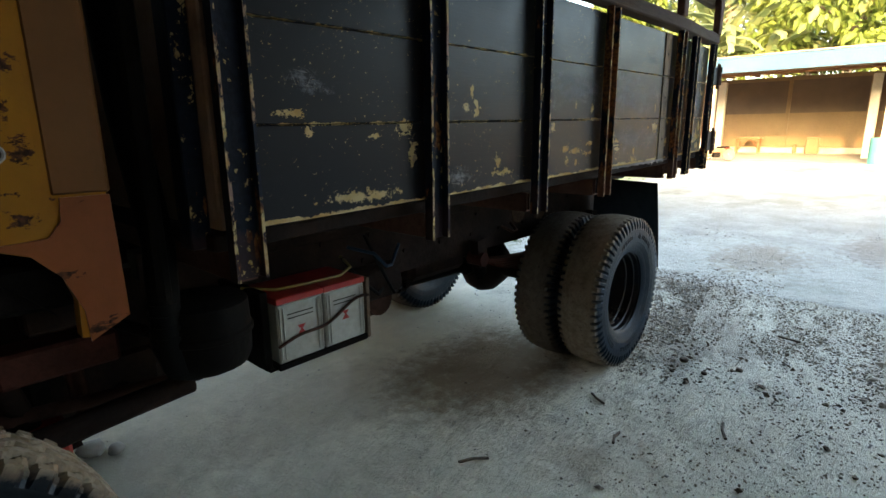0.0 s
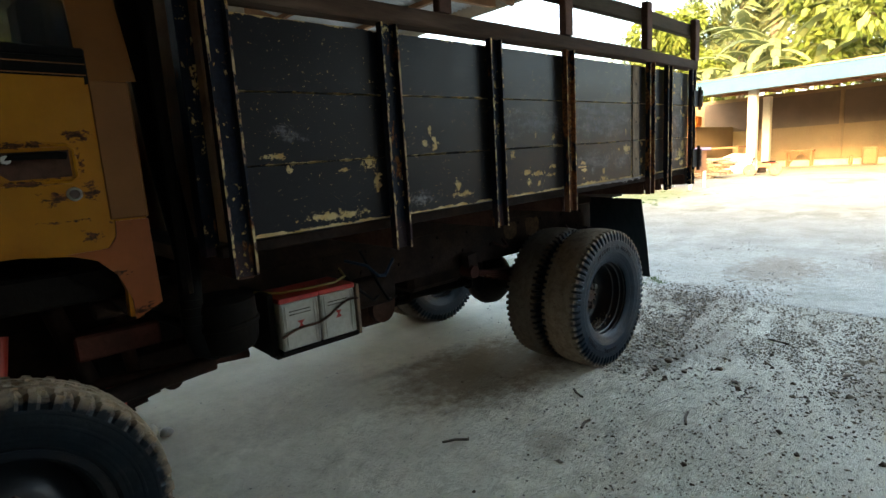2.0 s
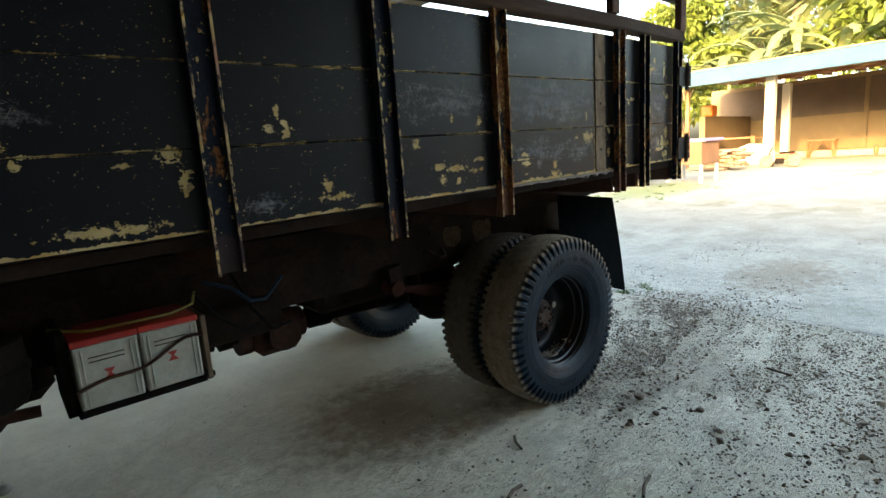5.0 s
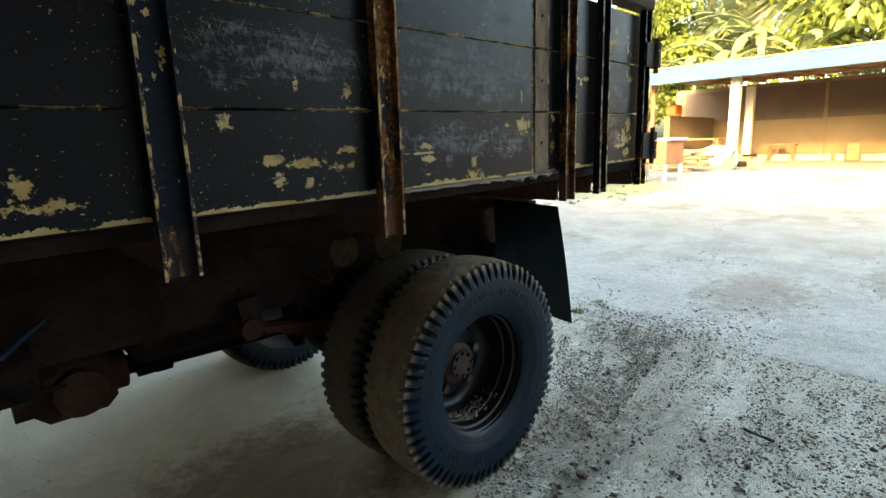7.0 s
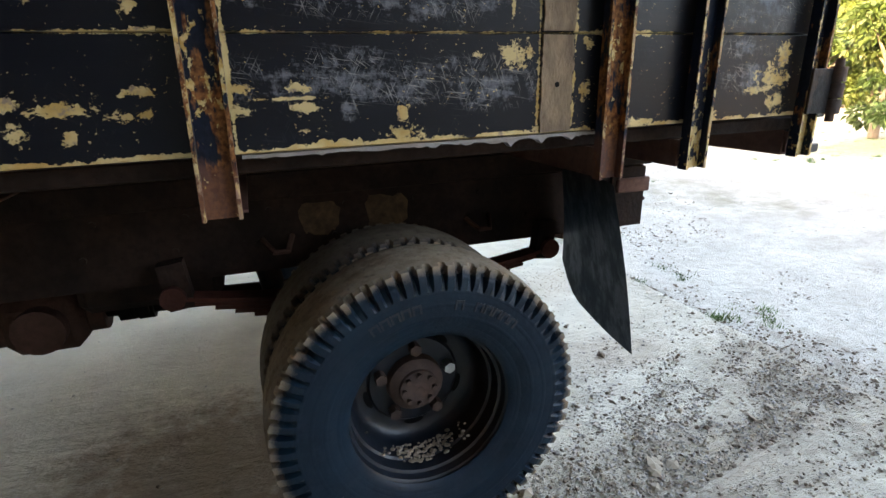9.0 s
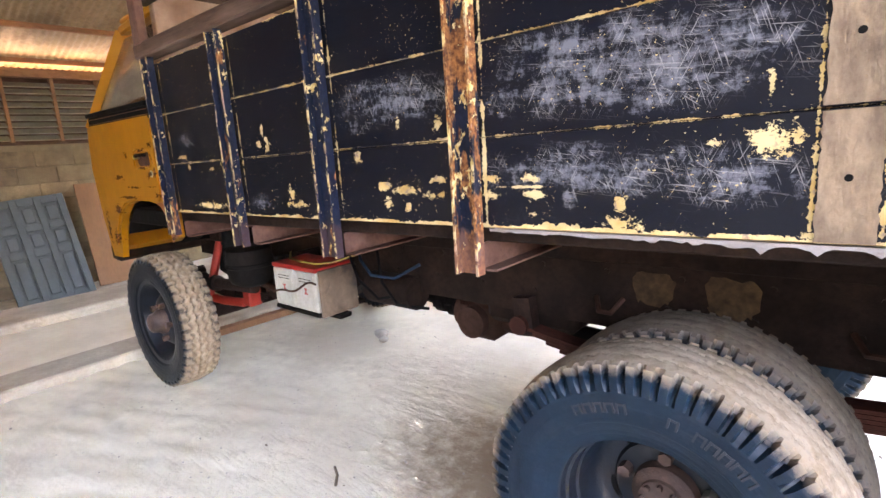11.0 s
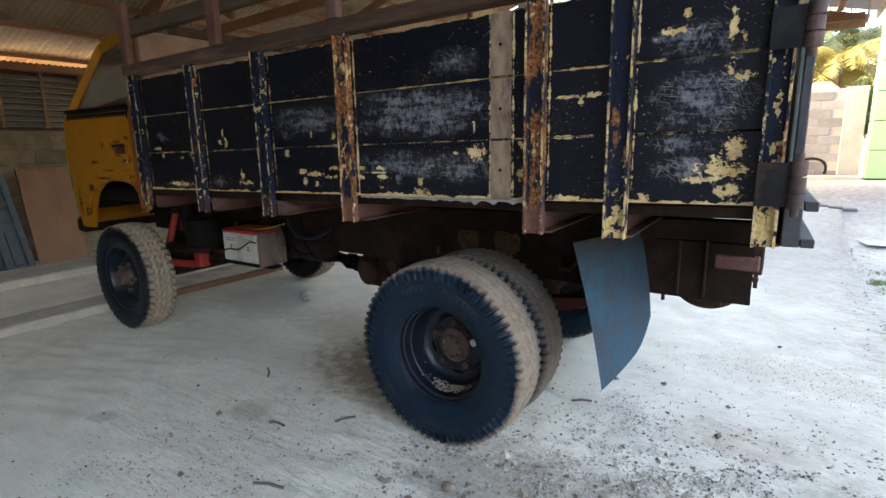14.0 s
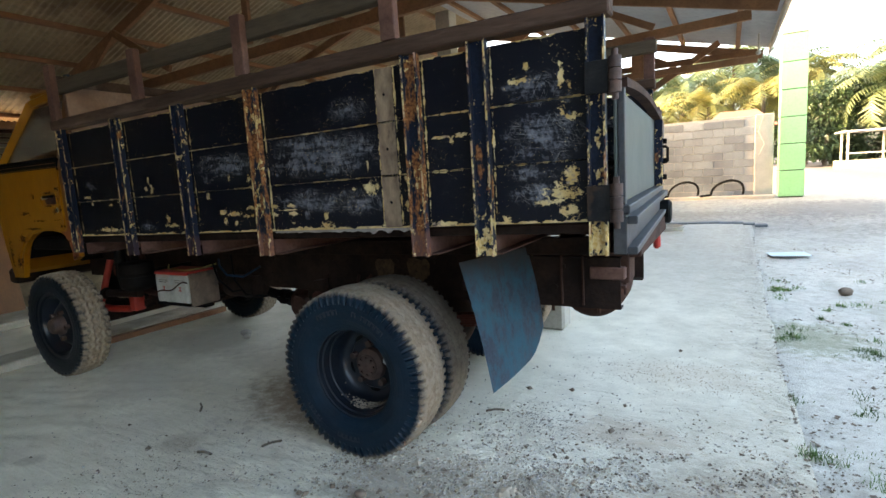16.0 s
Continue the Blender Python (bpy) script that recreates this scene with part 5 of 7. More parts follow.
def wheel(x, y, z, flip, kind, spin):
    """A wheel whose outer face looks to -y, or to +y when flipped."""
    rear = kind != "front"
    w = shared("wheel", me_dish_r if rear else me_dish_f, truck, pose(x, y, z, 0, spin, 180 if flip else 0), "dual rear wheel with black deep rim" if rear else "front wheel with worn tyre")
    shared("tyre", me_tyre_i if kind == "inner" else me_tyre_r if rear else me_tyre_f, w, Matrix(), "black tyre with dusty block tread")
    shared("rim", me_rim, w, Matrix(), "black painted rim")
    if kind == "outer":
        part("hub", lathe([(0.02, 0.082), (-0.01, 0.078), (-0.02, 0.068), (-0.025, 0.055), (-0.034, 0.053), (-0.036, 0.03), (-0.030, 0.002)], 28), M_HUB, w, "rust-brown axle hub flange", 35).location = (0, 0.066, 0)
        for k in range(8):
            a = k * math.tau / 8
            part("hub_bolt", ring_of(1, 0.043, 0.031, 0.007, 0.012, 6, a), M_HUB, w)
        for k in range(5):
            part("wheel_nut", ring_of(1, 0.104, 0.084, 0.017, 0.032, 6, k * math.tau / 5 + 0.3), M_HUB if k else M_CHROME, w, "rusty wheel nut" if k else "bright worn wheel nut", 30)
        # black ovals stand for the darkness in the hand holes; nothing is cut
        for k in range(5):
            a = k * math.tau / 5 + 0.93
            bm = bmesh.new()
            vent(bm, 0.140, a, 0.0905, 0.030, 0.010)
            part("hand_hole", bm, M_BLACK, w)
        bm = bmesh.new()
        clod = random.Random(5)
        for k in range(170):
            a = -math.pi / 2 + clod.gauss(0, 0.30)
            yy = clod.uniform(-0.03, 0.045)
            s = clod.uniform(0.002, 0.0065)
            m4 = Matrix.Translation((0.189 * math.cos(a) * 0.985, yy, 0.189 * math.sin(a) * 0.985)) @ Matrix.Diagonal((s * 1.3, s, s * 0.8, 1))
            bmesh.ops.create_icosphere(bm, subdivisions=1, radius=1, matrix=m4)
        tagged(part("mud", bm, M_DUST, w, "dry mud lying in the rim"), kind="stuff").matrix_basis = pose(0, 0, 0, 0, -spin, 0)
    if kind == "front":
        part("hub", lathe([(0.0, 0.075), (-0.04, 0.072), (-0.055, 0.06), (-0.085, 0.05), (-0.095, 0.035), (-0.097, 0.002)], 28), M_HUB, w, "dusty rust-brown front hub", 35).location = (0, -0.03, 0)
        for k in range(5):
            part("wheel_nut", ring_of(1, 0.10, -0.046, 0.017, 0.03, 6, k * math.tau / 5 + 0.3), M_HUB, w, "rusty wheel nut", 30)
        # the same painted darkness, laid along the sloping front disc
        for k in range(5):
            bm = bmesh.new()
            vent(bm, 0.150, k * math.tau / 5 + 0.93, 0.0, 0.034, 0.013)
            for v in bm.verts:
                rv = math.hypot(v.co.x, v.co.z)
                v.co.y = -0.041 + (rv - 0.125) * 1.15 + 0.0 - 0.004
            part("hand_hole", bm, M_BLACK, w)
    return w


wheel(2.475, 1.325, 0.400, False, "outer", 0)
wheel(2.475, 1.58, 0.392, True, "inner", 17)
wheel(2.475, 2.765, 0.402, False, "inner", 9)
wheel(2.475, 3.035, 0.402, True, "outer", 31)
wheel(-0.26, 1.365, 0.385, False, "front", 20)
wheel(-0.26, 2.995, 0.385, True, "front", 50)
# lettering on the rear tyre, unreadable: raised bars
for a0, n in ((98, 5), (78, 1), (48, 5), (255, 5), (215, 4)):
    for k in range(n):
        bm = bmesh.new()
        a = radians(a0 + (n - 1 - k) * 5.0)
        c = Vector((0.305 * math.cos(a), 0, 0.305 * math.sin(a)))
        t = Vector((-math.sin(a), 0, math.cos(a)))
        r_ = Vector((math.cos(a), 0, math.sin(a)))
        for u in (-0.009, 0.009):
            bar(bm, c + t * u - t * 0.0025, c + t * u + t * 0.0025, 0.003, 0.024, r_)
        bar(bm, c - t * 0.006 + r_ * 0.009, c + t * 0.006 + r_ * 0.009, 0.003, 0.005, r_)
        for v in bm.verts:
            v.co += Vector((2.475, 1.325 - 0.1125, 0.400))
        part("raised_mark", bm, M_RUBBER_BAR, truck, "worn raised bar on the tyre wall")

# cab
CAB_X0, CAB_X1, CAB_Y0, CAB_Y1 = -0.98, 0.175, 1.30, 3.06


def cab_side(y, s):
    """The side panel outlines, as (x, z): lower body with the wheel arch cut out."""
    arch = [(0.085, 0.88), (0.088, 0.95), (0.075, 1.0), (0.04, 1.04), (-0.02, 1.062), (-0.12, 1.075), (-0.30, 1.075), (-0.42, 1.05), (-0.52, 0.99), (-0.60, 0.90), (-0.63, 0.80)]
    out = [(0.158, 1.50), (0.158, 0.90), (0.11, 0.875)] + arch + [(-0.66, 0.72), (-0.80, 0.72), (-0.86, 0.95), (-0.90, 1.25), (-0.86, 1.50)]
    return out


cab = part("cab", box(-0.90, 0.125, CAB_Y0 + 0.05, CAB_Y1 - 0.05, 0.93, 1.02, 0.01), M_FRAME, truck, "yellow cab with rust and orange primer patches")
for y, s in ((CAB_Y0, 1), (CAB_Y1, -1)):
    y0, y1 = sorted((y, y + s * 0.035))
    part("side_panel", plate(cab_side(y, s), y0, y1), M_YELLOW, cab, "yellow lower side panel with rust along the arch")
    # door skin stands proud
    d0, d1 = sorted((y - s * 0.012, y - s * 0.002))
    door = part("door", plate([(0.066, 1.50), (0.060, 1.13), (0.046, 1.098), (0.02, 1.080), (-0.12, 1.088), (-0.30, 1.088), (-0.44, 1.06), (-0.54, 1.0), (-0.63, 0.90), (-0.66, 0.80), (-0.76, 0.80), (-0.80, 1.25), (-0.78, 1.50)], d0, d1), M_YELLOW, cab, "yellow door with rust at the lower edge")
    lip = [(-0.185, 1.325), (-0.172, 1.338), (0.005, 1.338), (0.018, 1.325), (0.018, 1.262), (0.005, 1.249), (-0.172, 1.249), (-0.185, 1.262), (-0.185, 1.325), (-0.172, 1.338)]
    part("handle_plate", tube([(px_, y - s * 0.0125, pz_) for px_, pz_ in lip], 0.0055, 6), M_YELLOW, door, "raised lip round the door handle, rusty", 40)
    part("handle_recess", plate([(-0.130, 1.322), (0.008, 1.326), (0.008, 1.262), (-0.112, 1.258), (-0.132, 1.275)], *sorted((y - s * 0.0145, y - s * 0.0125))), M_FRAME_RUST, door, "dark rusty handle recess")
    part("door_handle", tube([(-0.122, y - s * 0.030, 1.300), (-0.105, y - s * 0.034, 1.312), (-0.02, y - s * 0.034, 1.314), (0.0, y - s * 0.030, 1.312)], 0.009), M_BLACK, door, "dark door handle", 40)
    part("handle_knob", (lambda b: (rod(b, (-0.115, y - s * 0.014, 1.305), (-0.115, y - s * 0.040, 1.305), 0.010, 12), b)[1])(bmesh.new()), M_CHROME, door, "worn bright handle pivot", 40)
    part("lock_ring", tube([(0.006 + 0.014 * math.cos(q * math.tau / 14), y - s * 0.0145, 1.218 + 0.014 * math.sin(q * math.tau / 14)) for q in range(15)], 0.0035, 6), M_CHROME, door, "bright lock ring", 40)
    part("lock", ring_of(1, 0.0, y - s * 0.012, 0.011, s * 0.008, 16), M_HUB, door, "dull lock cylinder", 40).location = (0.006, 0, 1.218)
    part("sill_band", box(-0.78, 0.076, *sorted((y - s * 0.010, y + s * 0.012)), 1.486, 1.566, 0.003), M_BLACK, cab, "black band under the side window")
    for z0 in (1.502, 1.528):
        part("trim_line", box(-0.775, 0.072, *sorted((y - s * 0.0125, y - s * 0.0105)), z0 + 0.003, z0 + 0.0055), M_TAN, cab, "thin tan line where the seal has split")
    for z0 in (1.545,):
        part("window_seal", box(-0.78, 0.074, *sorted((y - s * 0.022, y - s * 0.001)), z0 + 0.001, z0 + 0.024, 0.004), M_BLACK, cab, "perished black window seal")
    # pillars
    bm = bmesh.new()
    bar(bm, (0.120, y + s * 0.02, 1.50), (0.105, y + s * 0.14, 2.02), 0.05, 0.105, (1, 0, 0), 0.01)
    part("rear_pillar", bm, M_TAN, cab, "faded tan rear pillar")
    bm = bmesh.new()
    bar(bm, (-0.80, y + s * 0.02, 1.50), (-0.42, y + s * 0.13, 1.97), 0.05, 0.045, (1, 0, 0.8), 0.01)
    part("windscreen_pillar", bm, M_YELLOW, cab)
    bm = bmesh.new()
    bar(bm, (-0.42, y + s * 0.13, 1.98), (0.10, y + s * 0.14, 2.03), 0.05, 0.05, (0, 0, 1), 0.01)
    part("roof_rail", bm, M_YELLOW, cab)
    quad = [(-0.74, y + s * 0.03, 1.56), (0.08, y + s * 0.03, 1.56), (0.06, y + s * 0.135, 1.96), (-0.42, y + s * 0.125, 1.94)]
    bm = bmesh.new()
    f = bm.faces.new([bm.verts.new(p) for p in quad])
    bmesh.ops.solidify(bm, geom=[f], thickness=0.005)
    pane = part("side_window", bm, M_GLASS, cab, "dusty side window")
    pane.visible_shadow = False
    # orange rear quarter below the door
    part("rear_quarter", plate([(0.1625, 1.14), (0.1665, 0.905), (0.098, 0.87), (0.0955, 0.93), (0.07, 1.0), (0.03, 1.045), (-0.03, 1.068), (0.06, 1.072), (0.082, 1.10), (0.085, 1.14)], *sorted((y - s * 0.004, y + s * 0.001))), M_ORANGE, cab, "orange primed corner with a rough weld")
    part("rear_corner", box(0.072, 0.166, *sorted((y - s * 0.003, y + s * 0.02)), 1.142, 1.50, 0.006), M_TAN, cab, "faded tan rear corner panel")
part("roof", box(-0.44, 0.13, CAB_Y0 + 0.12, CAB_Y1 - 0.12, 2.0, 2.06, 0.025), M_YELLOW, cab)
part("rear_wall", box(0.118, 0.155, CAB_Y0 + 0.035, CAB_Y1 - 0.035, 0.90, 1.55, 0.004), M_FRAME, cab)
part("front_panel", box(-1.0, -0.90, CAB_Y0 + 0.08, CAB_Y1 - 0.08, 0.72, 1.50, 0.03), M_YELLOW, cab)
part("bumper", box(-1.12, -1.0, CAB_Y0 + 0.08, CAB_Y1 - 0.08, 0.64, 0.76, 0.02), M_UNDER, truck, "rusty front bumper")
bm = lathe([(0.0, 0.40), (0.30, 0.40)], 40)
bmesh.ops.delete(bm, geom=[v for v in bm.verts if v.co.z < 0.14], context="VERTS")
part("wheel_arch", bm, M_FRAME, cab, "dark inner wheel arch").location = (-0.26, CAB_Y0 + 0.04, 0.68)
bm = bmesh.new()
bx(bm, -0.42, 0.02, 1.55, 1.98, 1.03, 1.22, 0.05)
bx(bm, -0.02, 0.10, 1.55, 1.98, 1.20, 1.75, 0.05)
part("seat", bm, M_BLACK, cab, "dark vinyl seat")
part("ladder_pipe", tube([(0.25, 1.36, 0.9), (0.25, 1.36, 1.75)], 0.02), M_FRAME, truck, "", 40)

thing("floor_timber", (lambda b: (bar(b, (-0.80, 1.75, 0.030), (-0.72, 3.05, 0.030), 0.07, 0.05, bevel=0.004), b)[1])(bmesh.new()), M_BOARD, "squared timber lying on the floor in front of the wheel", "timber")

# batteries side by side in the tray
for k in range(2):
    x0 = 0.607 + k * 0.168
    bat = root("battery", "white truck battery with red lid strapped in a tray", "battery", "batteries on the truck", (x0, 1.530, 0.5655))
    bm = box(0, 0.162, 0, 0.20, 0, 0.185, 0.004)
    part("case", bm, M_WHITE_P, bat, "grimy white plastic case")
    for dx in (0.006, 0.018, 0.140, 0.152):
        part("rib", box(dx, dx + 0.005, -0.004, -0.0005, 0.01, 0.175, 0.001), M_WHITE_P, bat)
    part("lid", box(-0.003, 0.165, -0.004, 0.203, 0.186, 0.206, 0.003), M_RED_P, bat, "red lid")
    bm = bmesh.new()
    v = [bm.verts.new(p) for p in ((0.066, -0.0015, 0.108), (0.096, -0.0015, 0.108), (0.084, -0.0015, 0.094), (0.096, -0.0015, 0.078), (0.066, -0.0015, 0.078), (0.078, -0.0015, 0.094))]
    bm.faces.new(v)
    part("mark", bm, M_RED_P, bat, "plain red mark")
    bm = bmesh.new()
    for z in (0.148, 0.135):
        bx(bm, 0.035, 0.125, -0.0015, -0.0005, z, z + 0.003)
    part("print_bars", bm, M_FRAME, bat)
strap = [(0.602 + 0.345 * t, 1.520, 0.625 + 0.075 * smooth01(t) + 0.012 * math.sin(9 * t)) for t in np.linspace(0, 1, 14)]
thing("battery_strap", tube(strap, 0.005), M_FRAME_RUST, "dark rubber strap across the batteries", "strap", smooth=40)
thing("battery_cable", tube([(0.57, 1.66, 0.79), (0.65, 1.60, 0.7775), (0.76, 1.585, 0.777), (0.88, 1.58, 0.7775), (0.955, 1.62, 0.785), (0.99, 1.72, 0.80)], 0.005), M_YELLOW_C, "yellow cable lying over the batteries", "cable", smooth=40)

# ---- shed: floor edge, back wall, roof ----
thing("kerb", box(-1.18, -0.86, -9.9, 9.6, -0.05, 0.064, 0.012), M_KERB, "worn cement kerb at the floor's edge", "kerb", "", "structure")
thing("platform", box(-2.15, -1.18, -9.9, 9.6, -0.1, 0.06, 0.005), M_FLOOR, "grey dusty cement platform", "floor", "", "structure")
bm = bmesh.new()
bx(bm, -2.73, -2.15, -9.9, 9.6, -0.3, 0.13, 0.015)
thing("low_wall", bm, M_KERB, "low cement wall with pale top", "low wall", "", "structure")

WALL_X = -5.0
bw = thing("wall_west", box(WALL_X - 0.14, WALL_X - 0.012, -7, 9.6, -0.3, 1.5525), M_MORTAR, "old concrete block wall of the shed", "wall", "", "structure")
me_block = finish("block", box(-0.006, 0.006, -0.195, 0.195, -0.093, 0.093, 0.004), M_BLOCK)
br = random.Random(11)
for r in range(9):
    for c in range(17):
        y = -1.9 + c * 0.402 + (0.2 if r % 2 else 0)
        shared("block", me_block, bw, pose(WALL_X - 0.006 + br.uniform(-0.002, 0.003), y, -0.18 + r * 0.196, br.uniform(-0.4, 0.4), 0, 0))
for y in (-3.0, 0.46, 4.2):
    thing("pilaster", box(WALL_X - 0.05, WALL_X + 0.05, y - 0.17, y + 0.17, 1.586, 2.32, 0.008), M_PLASTER, "cement wall column", "column", "columns in the wall", "structure")
# opaque backing sheet, dark to give the gaps between slats their shade
win = thing("window_1", box(WALL_X - 0.10, WALL_X - 0.08, -9.9, 9.6, 1.56, 2.33), M_FRAME_RUST, "long band of timber louvres above the blocks", "window", "", "structure")
me_slat = finish("slat", box(-0.055, 0.055, -0.225, 0.225, -0.006, 0.006, 0.001), M_LOUVRE)
bays = [1.022 + 0.49 * k for k in range(-5, 9)]
for y in bays:
    for k in range(9):
        shared("slat", me_slat, win, pose(WALL_X - 0.03, y, 1.632 + k * 0.077, 0, 32, 0))
    part("mullion", box(WALL_X - 0.06, WALL_X + 0.02, y + 0.226, y + 0.264, 1.586, 2.329, 0.004), M_WOOD, win, "brown window post")
part("window_sill", box(WALL_X - 0.1, WALL_X + 0.03, -9.9, 9.6, 1.553, 1.585, 0.004), M_RAIL, win)
part("window_head", box(WALL_X - 0.1, WALL_X + 0.04, -9.9, 9.6, 2.33, 2.43, 0.004), M_WOOD, win, "timber wall plate")

# two unseen walls, added to keep sky light off the truck side
thing("wall_south", box(-9, 14, -10.2, -10.0, -0.1, 4.2), M_PLASTER, "plain cement wall added out of view to block sky light", "wall", "", "structure")
thing("wall_corner", box(-9.2, -9.0, -10.2, -1.5, -0.4, 5.6), M_PLASTER, "plain cement wall added out of view to block sky light", "wall", "", "structure")

RIDGE_X, RIDGE_Z, EAVE_W, EAVE_E = -0.3, 4.05, (-5.5, 2.40), (4.55, 2.92)
# the unseen south end is lengthened to shade floor and truck
ROOF_Y0, ROOF_YE, ROOF_Y1 = -9.9, -8.6, 9.6


def roof_z(x):
    if x < RIDGE_X:
        return EAVE_W[1] + (RIDGE_Z - EAVE_W[1]) * (x - EAVE_W[0]) / (RIDGE_X - EAVE_W[0])
    return EAVE_E[1] + (RIDGE_Z - EAVE_E[1]) * (EAVE_E[0] - x) / (EAVE_E[0] - RIDGE_X)


def corrugated(x0, x1, y0, y1, material, name, label):
    ys = np.arange(y0, y1, 0.0127)
    verts, faces = [], []
    for i, y in enumerate(ys):
        w = 0.009 * math.sin(y / 0.076 * math.tau)
        for x in (x0, (x0 + x1) / 2, x1):
            verts.append((x, float(y), roof_z(x) + w + 0.10))
    for i in range(len(ys) - 1):
        for k in range(2):
            a = i * 3 + k
            faces.append((a, a + 1, a + 4, a + 3))
    me = bpy.data.meshes.new(name)
    me.from_pydata(verts, [], faces)
    me.materials.append(material)
    return tagged(new(name, me), label, "roof", "", "structure")


corrugated(EAVE_W[0], RIDGE_X, ROOF_Y0, ROOF_Y1, M_SHEET, "roof_west", "aged brown corrugated roof sheets")
corrugated(RIDGE_X, EAVE_E[0], ROOF_YE, ROOF_Y1, M_SHEET2, "roof_east", "grey corrugated zinc roof sheets")
for x in list(np.arange(-5.2, RIDGE_X, 0.78)) + list(np.arange(0.1, 4.4, 0.8)):
    x = float(x)
    z = roof_z(x) + 0.085
    thing("purlin", box(x - 0.03, x + 0.03, ROOF_Y0 if x < RIDGE_X else ROOF_YE, ROOF_Y1 - 0.05, z - 0.06, z, 0.003), M_WOOD, "rough sawn roof purlin", "purlin", "roof purlins", "structure")


def truss(y):
    west_only = y < ROOF_YE
    t = root("roof_truss", "timber roof truss of bolted boards", "truss", "roof trusses")
    for (xa, xb) in ((EAVE_W[0] + 0.4, RIDGE_X), (RIDGE_X, EAVE_E[0] - 0.1)):
        bm = bmesh.new()
        bar(bm, (xa, y, roof_z(xa) - 0.045), (xb, y, roof_z(xb) - 0.045), 0.05, 0.12, bevel=0.003)
        if west_only and xb > RIDGE_X:
            bm.free()
            continue
        part("rafter", bm, M_WOOD, t)
    bm = bmesh.new()
    bar(bm, (-5.0, y + 0.055, 2.50), (-0.2 if west_only else 4.2, y + 0.055, 2.688 if west_only else 2.86), 0.05, 0.11, bevel=0.003)
    part("tie_beam", bm, M_WOOD, t)
    for xa, xb in ((-3.6, -2.6), (-1.6, -2.6), (-0.3, -0.3), (1.2, 2.1), (3.2, 2.1)):
        if west_only and xa > 0:
            continue
        bm = bmesh.new()
        bar(bm, (xa, y - 0.055, 2.56 + 0.039 * (xa + 5)), (xb, y - 0.055, roof_z(xb) - 0.06), 0.04, 0.08, (1, 0, 0) if xa == xb else (0, 0, 1), 0.002)
        part("strut", bm, M_WOOD, t)
    return t


for y in (-6.3, -2.9, 0.55, 3.45, 6.4, 9.45):
    truss(y)
thing("fascia", box(EAVE_E[0] - 0.02, EAVE_E[0] + 0.01, ROOF_YE, ROOF_Y1, 2.90, 3.06, 0.003), M_WHITE, "pale painted eaves board", "fascia", "", "structure")
thing("fascia", box(EAVE_W[0] - 0.01, EAVE_W[0] + 0.02, ROOF_Y0, ROOF_Y1, 2.36, 2.55, 0.003), M_RAIL, "timber eaves board", "fascia", "", "structure")
for y in (-2.9, 0.55, 3.45, 6.4, 9.45):
    z0 = 0.06
    if y in (0.55,):
        p = root("column", "slim pale cement column with cracked base", "column", "shed columns")
        part("shaft", box(-1.435, -1.275, 0.335, 0.495, z0, 3.45, 0.012), M_PLASTER, p)
        part("base", box(-1.475, -1.245, 0.305, 0.535, z0, 0.66, 0.03), M_PLASTER, p, "rough cement sleeve")
        part("splice_board", box(-1.268, -1.235, 0.335, 0.505, 2.16, 3.35, 0.003), M_BOARD, p, "brown timber splice board")
    elif y > 3:
        p = root("column", "pale cement column at the shed's far side", "column", "shed columns")
        part("shaft", box(1.55, 1.70, y + 0.525, y + 0.675, level(1.6, y + 0.6) - 0.03, 2.82, 0.006), M_PLASTER, p)
p = root("column", "brown timber post under the far end of the roof", "column", "shed columns")
part("shaft", box(2.60, 2.78, 8.60, 8.78, level(2.7, 8.7) - 0.03, 3.30, 0.008), M_WOOD, p)
for xa, xb in ((2.70, 1.55), (2.70, 3.85)):
    bm = bmesh.new()
    bar(bm, (xa, 8.66, 2.35), (xb, 8.66, roof_z(xb) - 0.05), 0.05, 0.09, bevel=0.003)
    part("brace", bm, M_WOOD, p, "slanting timber brace")
for z, y in ((2.66, 8.575), (2.80, 8.80)):
    part("tie", box(0.2, 4.35, y - 0.02, y + 0.02, z, z + 0.09, 0.003), M_WOOD, p, "level timber tie")
p = root("lamp_holder", "white bulb hanging at the eaves", "lamp", "", (4.35, 8.4, 2.765))
part("bulb", (lambda b: (bmesh.ops.create_uvsphere(b, u_segments=12, v_segments=8, radius=0.035), b)[1])(bmesh.new()), M_WHITE, p, "", 60)
part("socket", (lambda b: (rod(b, (0, 0, 0.025), (0, 0, 0.26), 0.014), b)[1])(bmesh.new()), M_WHITE, p, "", 40)

# things along the shed wall
d = root("old_door", "grey-blue panelled door leaning on the block wall", "door")
d.matrix_world = pose(-4.42, 1.75, -0.32, 0, -14, 0) @ pose(0, 0, 0, 3.5, 0, 0)
part("door_leaf", box(0, 0.016, -0.38, 0.38, 0, 1.30, 0.002), M_DOORBLUE, d)
for y in (-0.345, -0.115, 0.115, 0.345):
    part("stile", box(0.0165, 0.044, y - 0.035, y + 0.035, 0, 1.30, 0.003), M_DOORBLUE, d)
for y in (-0.23, 0.0, 0.23):
    for z0, z1 in ((0.0, 0.13), (0.62, 0.70), (0.91, 0.98), (1.21, 1.30)):
        part("rail", box(0.0165, 0.042, y - 0.079, y + 0.079, z0, z1, 0.003), M_DOORBLUE, d)
    for z0, z1 in ((0.155, 0.595), (0.725, 0.885), (1.005, 1.185)):
        part("panel", box(0.0165, 0.032, y - 0.055, y + 0.055, z0, z1, 0.008), M_DOORBLUE, d)
